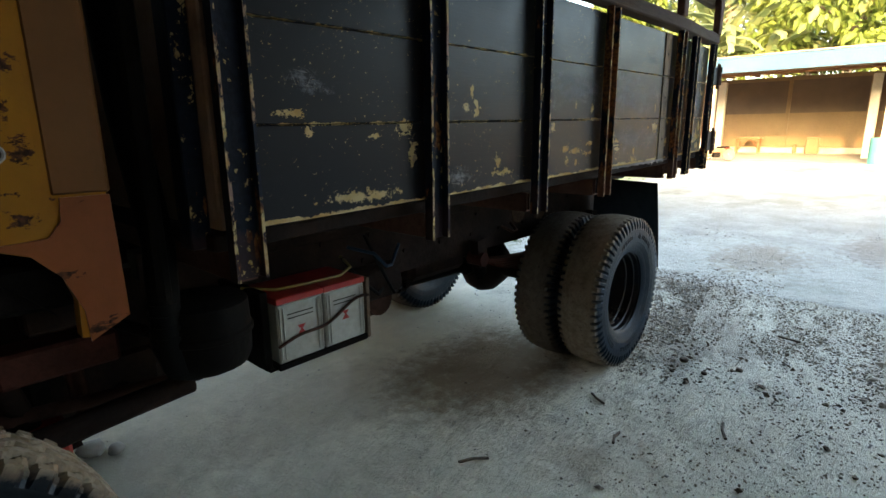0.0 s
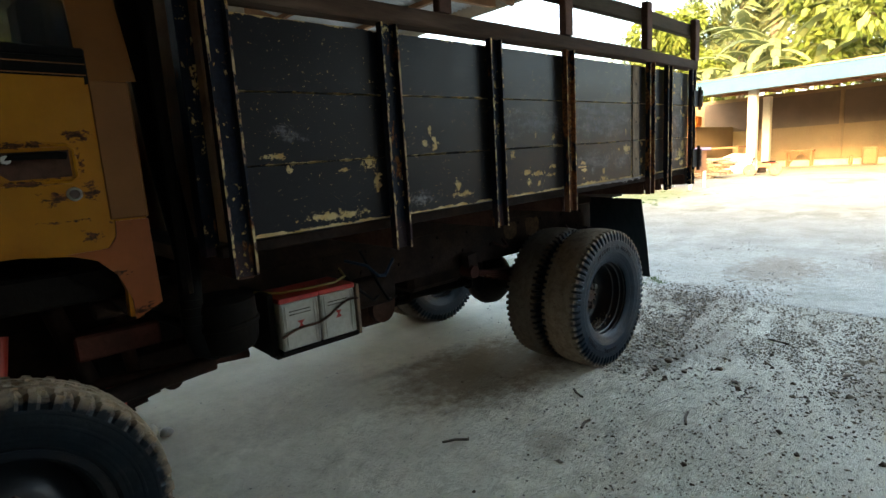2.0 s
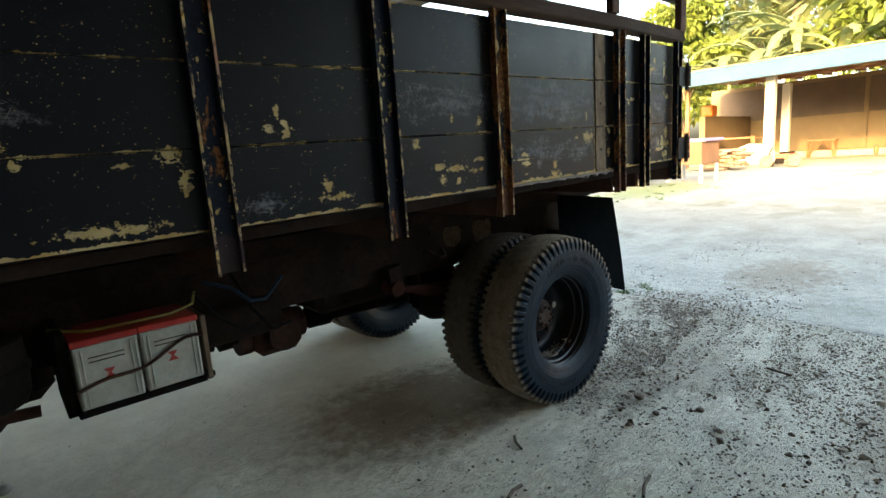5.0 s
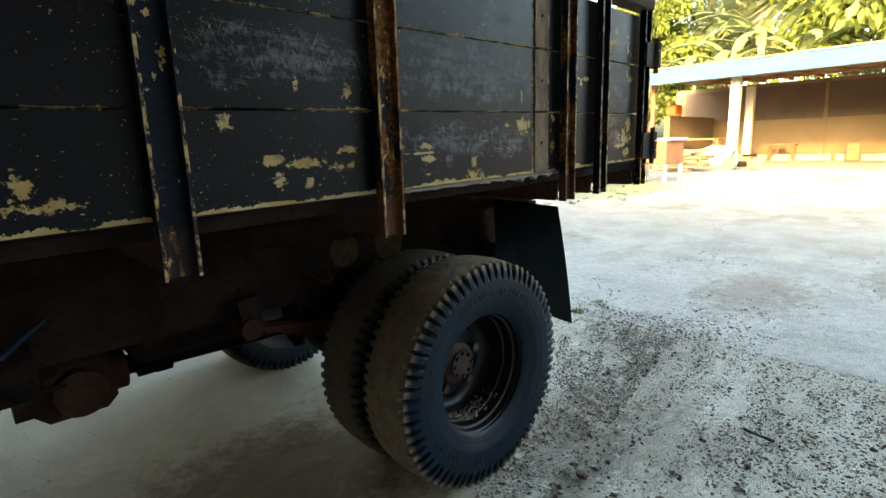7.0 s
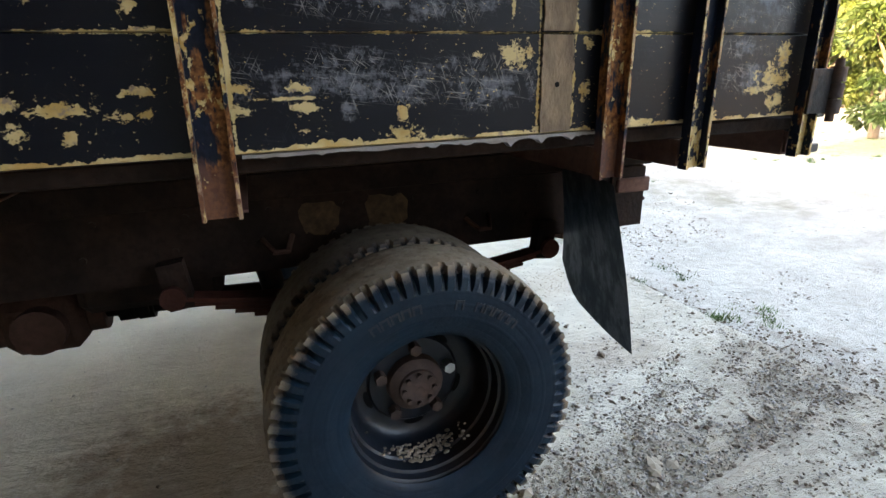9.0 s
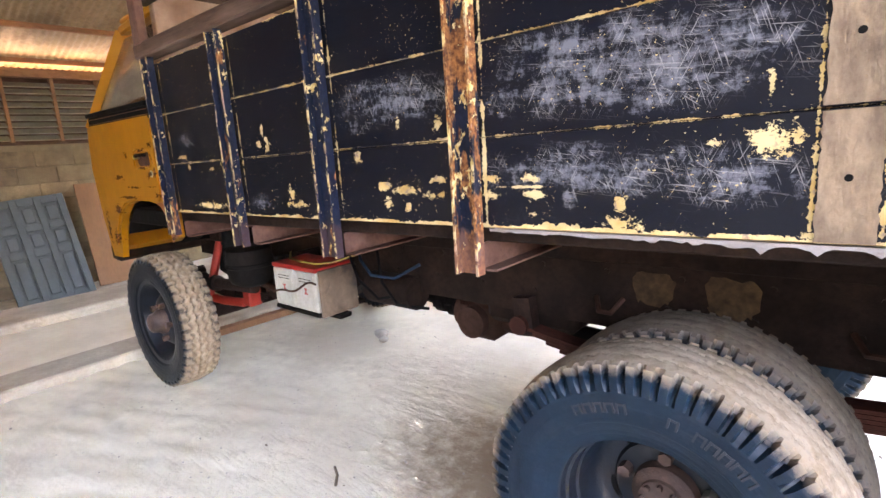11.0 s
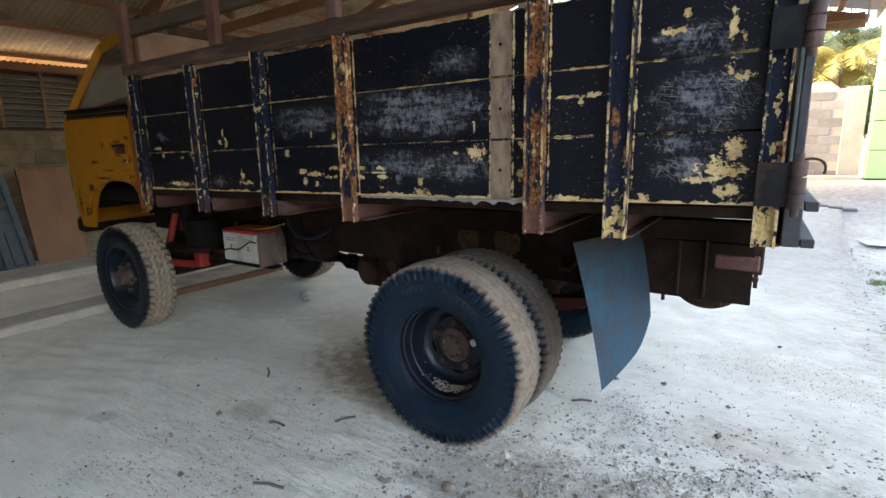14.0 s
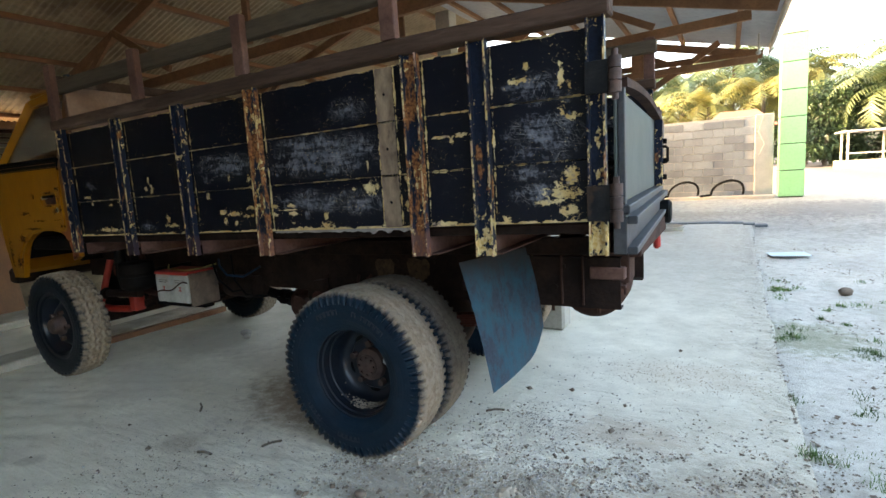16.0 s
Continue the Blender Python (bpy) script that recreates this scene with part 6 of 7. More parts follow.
b = thing("plywood_board", box(-0.012, 0.012, -0.30, 0.30, 0, 1.30, 0.002), M_BOARD, "brown plywood board leaning on the wall", "board")
b.matrix_world = pose(-4.58, 2.52, -0.22, 0, -12, 0)
b = thing("plank_scrap", box(-0.02, 0.02, -0.07, 0.07, 0, 0.5, 0.002), M_STRIP, "short grey plank leaning on the wall", "plank")
b.matrix_world = pose(-4.72, 0.05, -0.22, 0, -14, 0)
for k, (x, y) in enumerate(((-1.175, 0.235), (-1.185, -0.065))):
    t = root("paint_tin", "blue and white paint tin on the cement kerb", "tin", "paint tins", (x, y, 0.0645))
    part("tin", lathe([(0.0, 0.001), (0.0, 0.082), (0.004, 0.085), (0.006, 0.082), (0.165, 0.082), (0.168, 0.085), (0.172, 0.082), (0.172, 0.078), (0.150, 0.076), (0.150, 0.001)], 28), M_WHITE_P, t, "white tin", 35).rotation_euler = (radians(90), 0, 0)
    part("label_band", lathe([(0.02, 0.0835), (0.13, 0.0835)], 28), M_TINBLUE, t, "blue label", 35).rotation_euler = (radians(90), 0, 0)
    part("rim", lathe([(0.160, 0.080), (0.160, 0.087), (0.173, 0.087), (0.173, 0.080)], 28), M_CHROME, t, "", 35).rotation_euler = (radians(90), 0, 0)
    bm = bmesh.new()
    for q in range(4):
        a = -0.6 + q * 0.18
        bar(bm, (0.0845 * math.cos(a), 0.0845 * math.sin(a), 0.055), (0.0845 * math.cos(a), 0.0845 * math.sin(a), 0.10), 0.004, 0.018, (-math.sin(a), math.cos(a), 0))
    part("label_bars", bm, M_WHITE_P, t)

thing("plinth_stone", box(2.66, 2.86, 3.42, 3.62, 0.0, 0.30, 0.02), M_PLASTER, "pale cement plinth behind the truck", "plinth")
# ---- block wall, gate pillar ----
NY = 11.5
wl = level(3, NY) + 0.0
nw = thing("wall_north", box(-14, 4.70, NY + 0.012, NY + 0.13, -0.1, wl + 1.60), M_MORTAR2, "grey concrete block boundary wall", "wall", "", "structure")
me_block2 = finish("block", box(-0.178, 0.178, -0.008, 0.008, -0.073, 0.073, 0.004), M_BLOCK2)
for r in range(10):
    for c in range(28):
        x = 4.27 - c * 0.366 - (0.183 if r % 2 else 0)
        shared("block", me_block2, nw, pose(x, NY + 0.006 + br.uniform(-0.003, 0.003) + 0.006, wl + 0.075 + r * 0.156, br.uniform(-0.4, 0.4), 0, br.uniform(-0.4, 0.4)))
part("end_column", box(4.44, 4.76, NY - 0.03, NY + 0.16, -0.1, wl + 1.62, 0.01), M_MORTAR2, nw, "grey cement end column")
part("footing", box(-14, 4.8, NY - 0.16, NY - 0.005, -0.1, wl + 0.06, 0.02), M_PLASTER, nw)
pil = thing("gate_pillar", box(4.86, 5.24, NY - 0.12, NY + 0.26, 0.2, 5.2, 0.004), M_DARKGAP, "tall gate pillar clad in light green panels", "pillar", "", "structure")
for k in range(6):
    z0 = wl + 0.02 + k * 0.50
    part("panel", box(4.84, 5.26, NY - 0.14, NY + 0.28, z0, z0 + 0.485, 0.006), M_GREEN if k < 6 else M_WHITE, pil, "light green panel")
part("panel", box(4.84, 5.26, NY - 0.14, NY + 0.28, wl + 3.02, wl + 4.4, 0.006), M_WHITE, pil, "grey white top panel")
thing("gate_canopy", box(4.6, 16, NY - 0.4, NY + 1.6, wl + 4.05, wl + 4.2, 0.01), M_WOOD, "timber underside of the gate canopy", "canopy", "", "structure")
for x in (3.15, 3.95):
    pts = [(x + 0.36 * math.cos(t) * (0.55 + 0.45 * math.sin(t / 2)) + 0.1, NY - 0.22 + 0.02 * t, wl + 0.09 + 0.28 * max(0, math.sin(t))) for t in np.linspace(0.0, math.pi * 1.02, 22)]
    pts = [(x - 0.45, NY - 0.26, wl + 0.075)] + pts[::-1]
    thing("hose_loop", tube(pts, 0.022, 8), M_BLACK, "black hose bent into a loop against the wall", "hose", "hose loops", smooth=40)
thing("wall_cable", tube([(4.58, NY - 0.05, wl + 1.62), (4.50, NY - 0.06, wl + 1.3), (4.60, NY - 0.06, wl + 1.05), (4.52, NY - 0.06, wl + 0.85)], 0.007, 6), M_PLASTER, "white cable hanging on the wall column", "cable", smooth=40)
coil = [(3.17 + (0.22 + 0.012 * (k // 12)) * math.cos(k * math.tau / 12), 7.9 + (0.22 + 0.012 * (k // 12)) * math.sin(k * math.tau / 12), level(3.17, 7.9) + 0.012 + 0.018 * (k / 12)) for k in range(40)]
thing("hose_coil", tube(coil, 0.014, 6), M_PLASTER, "coil of pale hose on the ground", "hose", smooth=40)

lip = bmesh.new()
for k in range(22):
    x0, x1 = 1.2 + k * 0.15, 1.2 + (k + 1) * 0.15
    yk = 8.43 + 0.03 * noise.noise(Vector((x0 * 1.7, 3, 0))) - 0.25 * smooth01((x0 - 4.0) / 0.5)
    zk = level(x0, yk)
    bx(lip, x0 - 0.004, x1 + 0.004, yk - 0.07, yk + 0.09, zk - 0.1, zk + 0.022 + 0.012 * noise.noise(Vector((x0 * 5, 1, 0))), 0.012)
thing("floor_edge", lip, M_BLOCK2, "low broken cement lip at the floor's end", "kerb", "", "structure")

# ---- far shed ----
FX, FW, FL = 18.0, 25.0, 0.26
fs = root("far_shed", "open shed with cream walls and pale blue fascia", "shed")
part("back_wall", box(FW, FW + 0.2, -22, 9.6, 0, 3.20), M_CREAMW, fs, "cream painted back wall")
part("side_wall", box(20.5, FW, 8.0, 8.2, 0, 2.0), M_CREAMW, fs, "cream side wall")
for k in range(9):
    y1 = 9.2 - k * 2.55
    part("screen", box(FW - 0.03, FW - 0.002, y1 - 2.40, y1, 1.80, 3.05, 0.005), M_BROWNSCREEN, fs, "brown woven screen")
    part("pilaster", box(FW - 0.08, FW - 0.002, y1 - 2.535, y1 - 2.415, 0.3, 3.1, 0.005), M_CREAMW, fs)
part("ledge", box(FW - 0.5, FW - 0.05, -22, 7.9, 0.2, 0.47, 0.01), M_PLASTER, fs)
me_fp = finish("far_column", box(-0.12, 0.12, -0.12, 0.12, 0, 2.62, 0.01), M_WHITE)
for y in (0.78, 5.15, -3.6, -8.0):
    shared("column", me_fp, fs, pose(FX, y, FL - 0.03, 0, 0, 0), "white column")
    shared("column", me_fp, fs, pose(FX + 3.4, y * 1.0 + 0.55, FL - 0.03, 0, 0, 0), "white column")
part("column_base", lathe([(-0.05, 0.02), (-0.05, 0.33), (0.68, 0.33), (0.70, 0.30), (0.70, 0.02)], 28), M_TEAL, fs, "faded teal round plinth", 35).matrix_basis = pose(FX, 0.78, FL, 90, 0, 0)
part("column", box(FX - 0.05, FX + 0.05, 7.48, 7.58, 0.2, 2.90, 0.005), M_WOOD, fs)
part("fascia", box(FX - 0.75, FX - 0.70, -22, 8.6, 2.80, 3.22, 0.005), M_BLUE, fs, "pale blue fascia board")
bm = bmesh.new()
bar(bm, (FX - 0.8, -6.0, 3.24), (FW + 0.6, -6.0, 3.40), 33, 0.03, (0, 0, 1))
for v in bm.verts:
    v.co.y = -22 if v.co.y < -6 else 8.8
part("roof", bm, M_SHEET, fs, "brown sheet roof")
for y in np.arange(-8, 7.5, 0.95):
    bm = bmesh.new()
    bar(bm, (FX - 0.68, float(y), 3.13), (FW, float(y), 3.29), 0.06, 0.12)
    part("rafter", bm, M_WOOD, fs)
for x in (FX + 0.0, FX + 2.2, FX + 4.4):
    part("purlin", box(x, x + 0.08, -22, 7.6, 2.98 + (x - FX) * 0.03, 3.07 + (x - FX) * 0.03, 0.004), M_WOOD, fs)


def bench(x, y, z, w, label):
    t = root("bench", label, "bench", "", (x, y, z))
    part("top", box(-0.2, 0.2, -w / 2, w / 2, 0.56, 0.62, 0.006), M_WOOD, t)
    for s in (-1, 1):
        for u in (-0.15, 0.15):
            part("leg", box(u - 0.03, u + 0.03, s * (w / 2 - 0.08) - 0.03, s * (w / 2 - 0.08) + 0.03, 0, 0.558, 0.004), M_WOOD, t)
        bm = bmesh.new()
        bar(bm, (0.15, s * (w / 2 - 0.1), 0.12), (0.15, s * 0.05, 0.53), 0.03, 0.05)
        part("brace", bm, M_WOOD, t)


bench(24.0, 5.25, FL, 0.95, "plain wooden bench against the cream wall")
for y, w, h in ((3.1, 0.22, 0.62), (3.65, 0.06, 0.35)):
    thing("boundary_post", box(23.9, 24.1, y - w, y + w, FL - 0.02, FL + h, 0.05), M_CREAMW, "cream cement block by the wall", "block", "blocks by the wall")
t = root("work_table", "orange-brown timber work table under the far shed", "table", "", (20.6, 7.0, FL))
part("top", box(-0.5, 0.5, -0.8, 0.8, 0.86, 0.92, 0.006), M_WOOD, t)
part("shelf", box(-0.5, 0.5, -0.78, 0.78, 0.40, 0.44, 0.004), M_ORANGE, t)
for u in (-0.45, 0.45):
    for v in (-0.74, 0.74):
        part("leg", box(u - 0.04, u + 0.04, v - 0.04, v + 0.04, 0, 0.858, 0.004), M_WOOD, t)
bm = bmesh.new()
bmesh.ops.create_icosphere(bm, subdivisions=3, radius=1)
for v in bm.verts:
    v.co = Vector((19.6 + 0.45 * v.co.x, 6.1 + 0.6 * v.co.y, FL + 0.30 + (0.38 + 0.06 * noise.noise(v.co * 3)) * v.co.z))
thing("tarpaulin", bm, M_TARP, "white tarpaulin bundle on the ground", "tarpaulin", smooth=60)
wr = random.Random(2)
for k in range(26):
    y = 6.2 + wr.uniform(-0.4, 0.4) - 0.01 * k
    z = FL + 0.02 + (k // 4) * 0.085
    b = thing("firewood_board", box(-0.5, 0.5, -0.12, 0.12, 0, 0.075, 0.006), M_STRIP, "rough offcut board in a stack", "board", "stacked offcut boards")
    b.matrix_world = pose(16.9 + wr.uniform(-0.2, 0.2), y, z, wr.uniform(-3, 3), wr.uniform(-2, 2), 60 + wr.uniform(-30, 30))
t = root("market_stall", "small stall table with a faded purple top", "table", "", (13.0, 5.2, level(13.0, 5.2)))
part("top", box(-0.5, 0.5, -0.50, 0.50, 0.90, 0.97, 0.01), M_LILAC, t)
part("board", box(-0.5, 0.45, -0.42, 0.42, 0.40, 0.895, 0.01), M_BOARD, t)
for u in (-0.42, 0.42):
    for v in (-0.38, 0.38):
        part("leg", box(u - 0.03, u + 0.03, v - 0.03, v + 0.03, -0.02, 0.399, 0.003), M_TARP, t)
thing("orange_drum", box(20.7, 21.2, 7.85, 8.25, 1.301, 1.70, 0.06), M_ORANGE_P, "orange plastic tub on the side wall", "tub").location.z = 0.70

t = root("parked_truck", "parked box truck with a pale body and green front edge", "truck", "", (19.4, -1.2, FL))
part("cargo_box", box(-1.0, 1.0, -2.4, 1.55, 0.86, 2.15, 0.03), M_CREAMW, t, "pale cargo box")
part("front_edge", box(-0.98, 0.98, 1.552, 1.64, 0.86, 2.12, 0.03), M_GREEN, t, "green painted edge")
part("chassis", box(-0.8, 0.8, -2.4, 1.5, 0.55, 0.855, 0.02), M_FRAME, t)
part("side_tank", box(-0.98, -0.81, 0.6, 1.5, 0.25, 0.83, 0.03), M_PLASTER, t, "pale side tank")
for y in (-0.3, -1.7):
    for x in (-0.85, 0.85):
        w = shared("wheel", me_tyre_f, t, pose(x, y, 0.386, 0, 0, 90), "dark wheel")
        shared("rim", me_rim, w, Matrix())
t = root("motorcycle", "small motorcycle parked by the shed column", "motorcycle", "", (17.75, 4.72, FL))
for y in (-0.55, 0.55):
    part("wheel", lathe([(-0.03, 0.03), (-0.03, 0.20), (-0.045, 0.22), (-0.05, 0.27), (0.0, 0.30), (0.05, 0.27), (0.045, 0.22), (0.03, 0.20), (0.03, 0.03)], 24), M_CLOD, t, "", 50).matrix_basis = pose(0, y, 0.30, 0, 0, 90)
part("body", box(-0.08, 0.08, -0.30, 0.30, 0.32, 0.62, 0.05), M_BOARD, t, "brown body")
part("seat", box(-0.09, 0.09, -0.55, 0.05, 0.62, 0.70, 0.03), M_BLACK, t)
part("fork", (lambda b: (bar(b, (0, 0.55, 0.30), (0, 0.38, 0.88), 0.05, 0.05), bar(b, (-0.28, 0.38, 0.88), (0.28, 0.38, 0.88), 0.03, 0.03), b)[2])(bmesh.new()), M_FRAME, t)
part("tail", box(-0.06, 0.06, -0.62, -0.30, 0.56, 0.62, 0.02), M_RED, t)
part("engine", box(-0.12, 0.12, -0.15, 0.22, 0.16, 0.42, 0.04), M_FRAME, t, "dark engine")
part("leg_shield", box(-0.20, 0.20, 0.26, 0.32, 0.28, 0.78, 0.02), M_PLASTER, t, "grey leg shield")
t.matrix_world = pose(17.70, 4.75, FL, 0, 0, 30) @ Matrix.Scale(0.62, 4)

# ---- distance: houses, trees ----


def house(x, y, w, d, h, roof_h, group):
    t = root("house", "distant house with red-brown tiled roof", "house", group, (x, y, level(x, y) - 0.1))
    part("wall", box(-w / 2, w / 2, -d / 2, d / 2, 0, h, 0.02), M_CREAMW, t)
    bm = bmesh.new()
    a = [bm.verts.new(p) for p in ((-w / 2 - 0.5, -d / 2 - 0.5, h), (w / 2 + 0.5, -d / 2 - 0.5, h), (w / 2 + 0.5, d / 2 + 0.5, h), (-w / 2 - 0.5, d / 2 + 0.5, h), (-w / 2 + 1, 0, h + roof_h), (w / 2 - 1, 0, h + roof_h))]
    for f in ((0, 1, 5, 4), (1, 2, 5), (2, 3, 4, 5), (3, 0, 4), (0, 3, 2, 1)):
        bm.faces.new([a[i] for i in f])
    part("roof", bm, M_TILE, t, "red-brown tiled roof")
    for u in (-0.25, 0.25):
        part("window", box(w * u - 0.5, w * u + 0.5, -d / 2 - 0.03, -d / 2 - 0.002, 0.9, 2.0, 0.02), M_BROWNSCREEN, t)


house(4.7, 56.0, 5, 6, 3.6, 1.7, "houses")


def leaf_cloud(bm_verts, bm_faces, centre, radii, count, size, rng, droop=0.3):
    for _ in range(count):
        u = Vector((rng.gauss(0, 1), rng.gauss(0, 1), rng.gauss(0, 1))).normalized()
        r = rng.uniform(0.62, 1.05)
        c = Vector(centre) + Vector((u.x * radii[0], u.y * radii[1], u.z * radii[2])) * r
        s = size * rng.uniform(0.6, 1.4)
        d = (u + Vector((rng.uniform(-1, 1), rng.uniform(-1, 1), rng.uniform(-1, 0.4)))).normalized()
        e = d.orthogonal().normalized()
        e.rotate(Matrix.Rotation(rng.uniform(0, math.tau), 3, d))
        k = len(bm_verts)
        tip = c + d * s
        mid = c + d * s * 0.5
        bm_verts += [c, mid + e * s * 0.32, tip - Vector((0, 0, droop * s)), mid - e * s * 0.32]
        bm_faces.append((k, k + 1, k + 2, k + 3))


def tree(x, y, h, spread, material, seed, leaf=0.30, count=6500, clumps=26, low=0.35, label="leafy tree with a dense uneven crown", group="trees"):
    rng = random.Random(seed)
    z0 = level(x, y) - 0.15
    t = root("tree", label, "tree", group, (x, y, z0))
    bm = bmesh.new()
    tops = []
    lean = Vector((rng.uniform(-0.06, 0.06), rng.uniform(-0.06, 0.06), 1))
    rod(bm, (0, 0, 0), lean * h * 0.5, 0.035 * h ** 0.8, 10, 0.022 * h ** 0.8)
    for k in range(9):
        a = k * 2.4 + rng.uniform(-0.4, 0.4)
        b0 = lean * h * rng.uniform(0.3, 0.5)
        e = Vector((math.cos(a) * spread * rng.uniform(0.35, 0.8), math.sin(a) * spread * rng.uniform(0.35, 0.8), h * rng.uniform(0.55, 0.9)))
        rod(bm, b0, e, 0.012 * h ** 0.8, 7, 0.004 * h ** 0.8)
        tops.append(e)
    part("trunk", bm, M_BARK, t, "", 60)
    vs, fs_ = [], []
    for k in range(clumps):
        if k < len(tops):
            c = tops[k]
        else:
            a, q = rng.uniform(0, math.tau), math.sqrt(rng.random())
            zz = rng.uniform(low, 0.92)
            wide = spread * (1 - 0.75 * max(0, (zz - 0.55) / 0.45) ** 2)
            c = Vector((math.cos(a) * q * wide, math.sin(a) * q * wide, h * zz))
        rr_ = spread * rng.uniform(0.22, 0.40)
        leaf_cloud(vs, fs_, c, (rr_, rr_, rr_ * 0.75), count // clumps, leaf, rng)
    me = bpy.data.meshes.new("crown")
    me.from_pydata([tuple(v) for v in vs], [], fs_)
    me.materials.append(material)
    c = new("crown", me)
    c.parent = t
    return t


def palm(x, y, h, fronds, length, seed, group="palms", material=None):
    rng = random.Random(seed)
    t = root("palm", "oil palm with arching feathered fronds", "palm tree", group, (x, y, level(x, y) - 0.15))
    bm = bmesh.new()
    for k in range(8):
        z0, z1 = h * k / 8, h * (k + 1) / 8
        rod(bm, (0, 0, z0), (0, 0, z1 + 0.03), 0.24 - 0.006 * k, 10, 0.20 - 0.006 * k)
    part("trunk", bm, M_BARK, t, "", 40)
    vs, fs_ = [], []
    for f in range(fronds):
        a = f * 2.399 + rng.uniform(-0.2, 0.2)
        rise = rng.uniform(0.15, 1.2)
        d = Vector((math.cos(a), math.sin(a), 0))
        side = Vector((-math.sin(a), math.cos(a), 0))
        pos = Vector((0, 0, h))
        ang = rise
        n = 22
        for k in range(n):
            stepv = (d * math.cos(ang) + Vector((0, 0, math.sin(ang)))) * length / n
            pos = pos + stepv
            ang -= (0.075 + 0.05 * (1.2 - rise)) * rng.uniform(0.8, 1.2)
            ll = length * 0.26 * math.sin(math.pi * (0.12 + 0.85 * k / n))
            for s in (-1, 1):
                tip = pos + side * s * ll * 0.9 + stepv * 1.2 + Vector((0, 0, -ll * rng.uniform(0.25, 0.65)))
                i = len(vs)
                vs += [pos, pos + stepv * 0.8, tip]
                fs_.append((i, i + 1, i + 2))
    me = bpy.data.meshes.new("fronds")
    me.from_pydata([tuple(v) for v in vs], [], fs_)
    me.materials.append(material or M_LEAF_P)
    c = new("fronds", me)
    c.parent = t


def banana(x, y, h, seed):
    rng = random.Random(seed)
    t = root("banana_plant", "banana plant with broad torn leaves", "banana plant", "banana plants", (x, y, level(x, y) - 0.1))
    bm = bmesh.new()
    rod(bm, (0, 0, 0), (0.05, 0, h * 0.55), 0.16, 10, 0.09)
    part("stem", bm, M_LEAF_P, t, "", 50)
    vs, fs_ = [], []
    for f in range(9):
        a = f * 2.4 + rng.uniform(-0.3, 0.3)
        d, side = Vector((math.cos(a), math.sin(a), 0)), Vector((-math.sin(a), math.cos(a), 0))
        pos, ang = Vector((0.05, 0, h * 0.55)), rng.uniform(0.7, 1.35)
        for k in range(10):
            stp = (d * math.cos(ang) + Vector((0, 0, math.sin(ang)))) * h * 0.055
            w = 0.30 * math.sin(math.pi * (0.1 + 0.85 * k / 10)) * rng.uniform(0.75, 1.0)
            for s in (-1, 1):
                i = len(vs)
                vs += [pos, pos + stp * 0.92, pos + stp * 0.95 + side * s * w + Vector((0, 0, -w * 0.4)), pos + side * s * w + Vector((0, 0, -w * 0.4))]
                fs_.append((i, i + 1, i + 2, i + 3))
            pos = pos + stp
            ang -= 0.20
    me = bpy.data.meshes.new("leaves")
    me.from_pydata([tuple(v) for v in vs], [], fs_)
    me.materials.append(M_LEAF_P)
    c = new("leaves", me)
    c.parent = t


# behind the far shed
tree(30, 12.9, 8.9, 2.5, M_LEAF_Y, 21, 0.30, 7000, 30, 0.3, "round yellow-green tree behind the far shed")
tree(31, 3.2, 11.5, 4.2, M_LEAF_Y, 22, 0.34, 12000, 40, 0.3)
tree(33, -4.5, 11.5, 4.4, M_LEAF_Y, 23, 0.36, 9000, 34, 0.3)
tree(42, 14.0, 9.0, 3.5, M_LEAF_Y, 24, 0.36, 5000, 26)
tree(44, 6.0, 11, 4.5, M_LEAF_Y, 25, 0.4, 6000, 26)
tree(46, -2.0, 12, 5, M_LEAF_G, 26, 0.4, 6000, 26)
tree(12.0, 6.0, 2.9, 0.62, M_LEAF_G, 27, 0.10, 5200, 26, 0.15, "slim feathery young tree beside the stall")
tree(24, 13.5, 4.2, 2.1, M_LEAF_Y, 29, 0.22, 5200, 22, 0.10, "low bush beside the far shed")
tree(27, 16.5, 5.5, 2.6, M_LEAF_Y, 30, 0.26, 5200, 22, 0.10)
tree(20.5, 13.0, 3.4, 1.7, M_LEAF_G, 31, 0.18, 5200, 22, 0.08, "low bush beside the far shed")
tree(31, 24, 8, 4, M_LEAF_G, 33, 0.34, 6000, 26, 0.06)
tree(18, 17, 3.0, 2.2, M_LEAF_G, 34, 0.2, 4500, 20, 0.06, "low bush beside the far shed")
tree(24, 19, 5.0, 2.5, M_LEAF_G, 28, 0.25, 4500, 22, 0.15)
for k, (x, y, h) in enumerate(((28.5, 8.6, 7.4), (29.2, 7.2, 8.4), (28.0, 10.0, 6.8), (30.5, 8.3, 9.2), (29.0, 5.9, 7.0), (32.0, 9.6, 10.0))):
    banana(x, y, h, 40 + k)
palm(34, 9.0, 9.0, 30, 5.0, 51)
palm(36, 16.5, 7.0, 28, 4.4, 52)
palm(37, 11.6, 10.5, 30, 5.2, 53)
palm(39, 7.0, 11.0, 30, 5.2, 54)
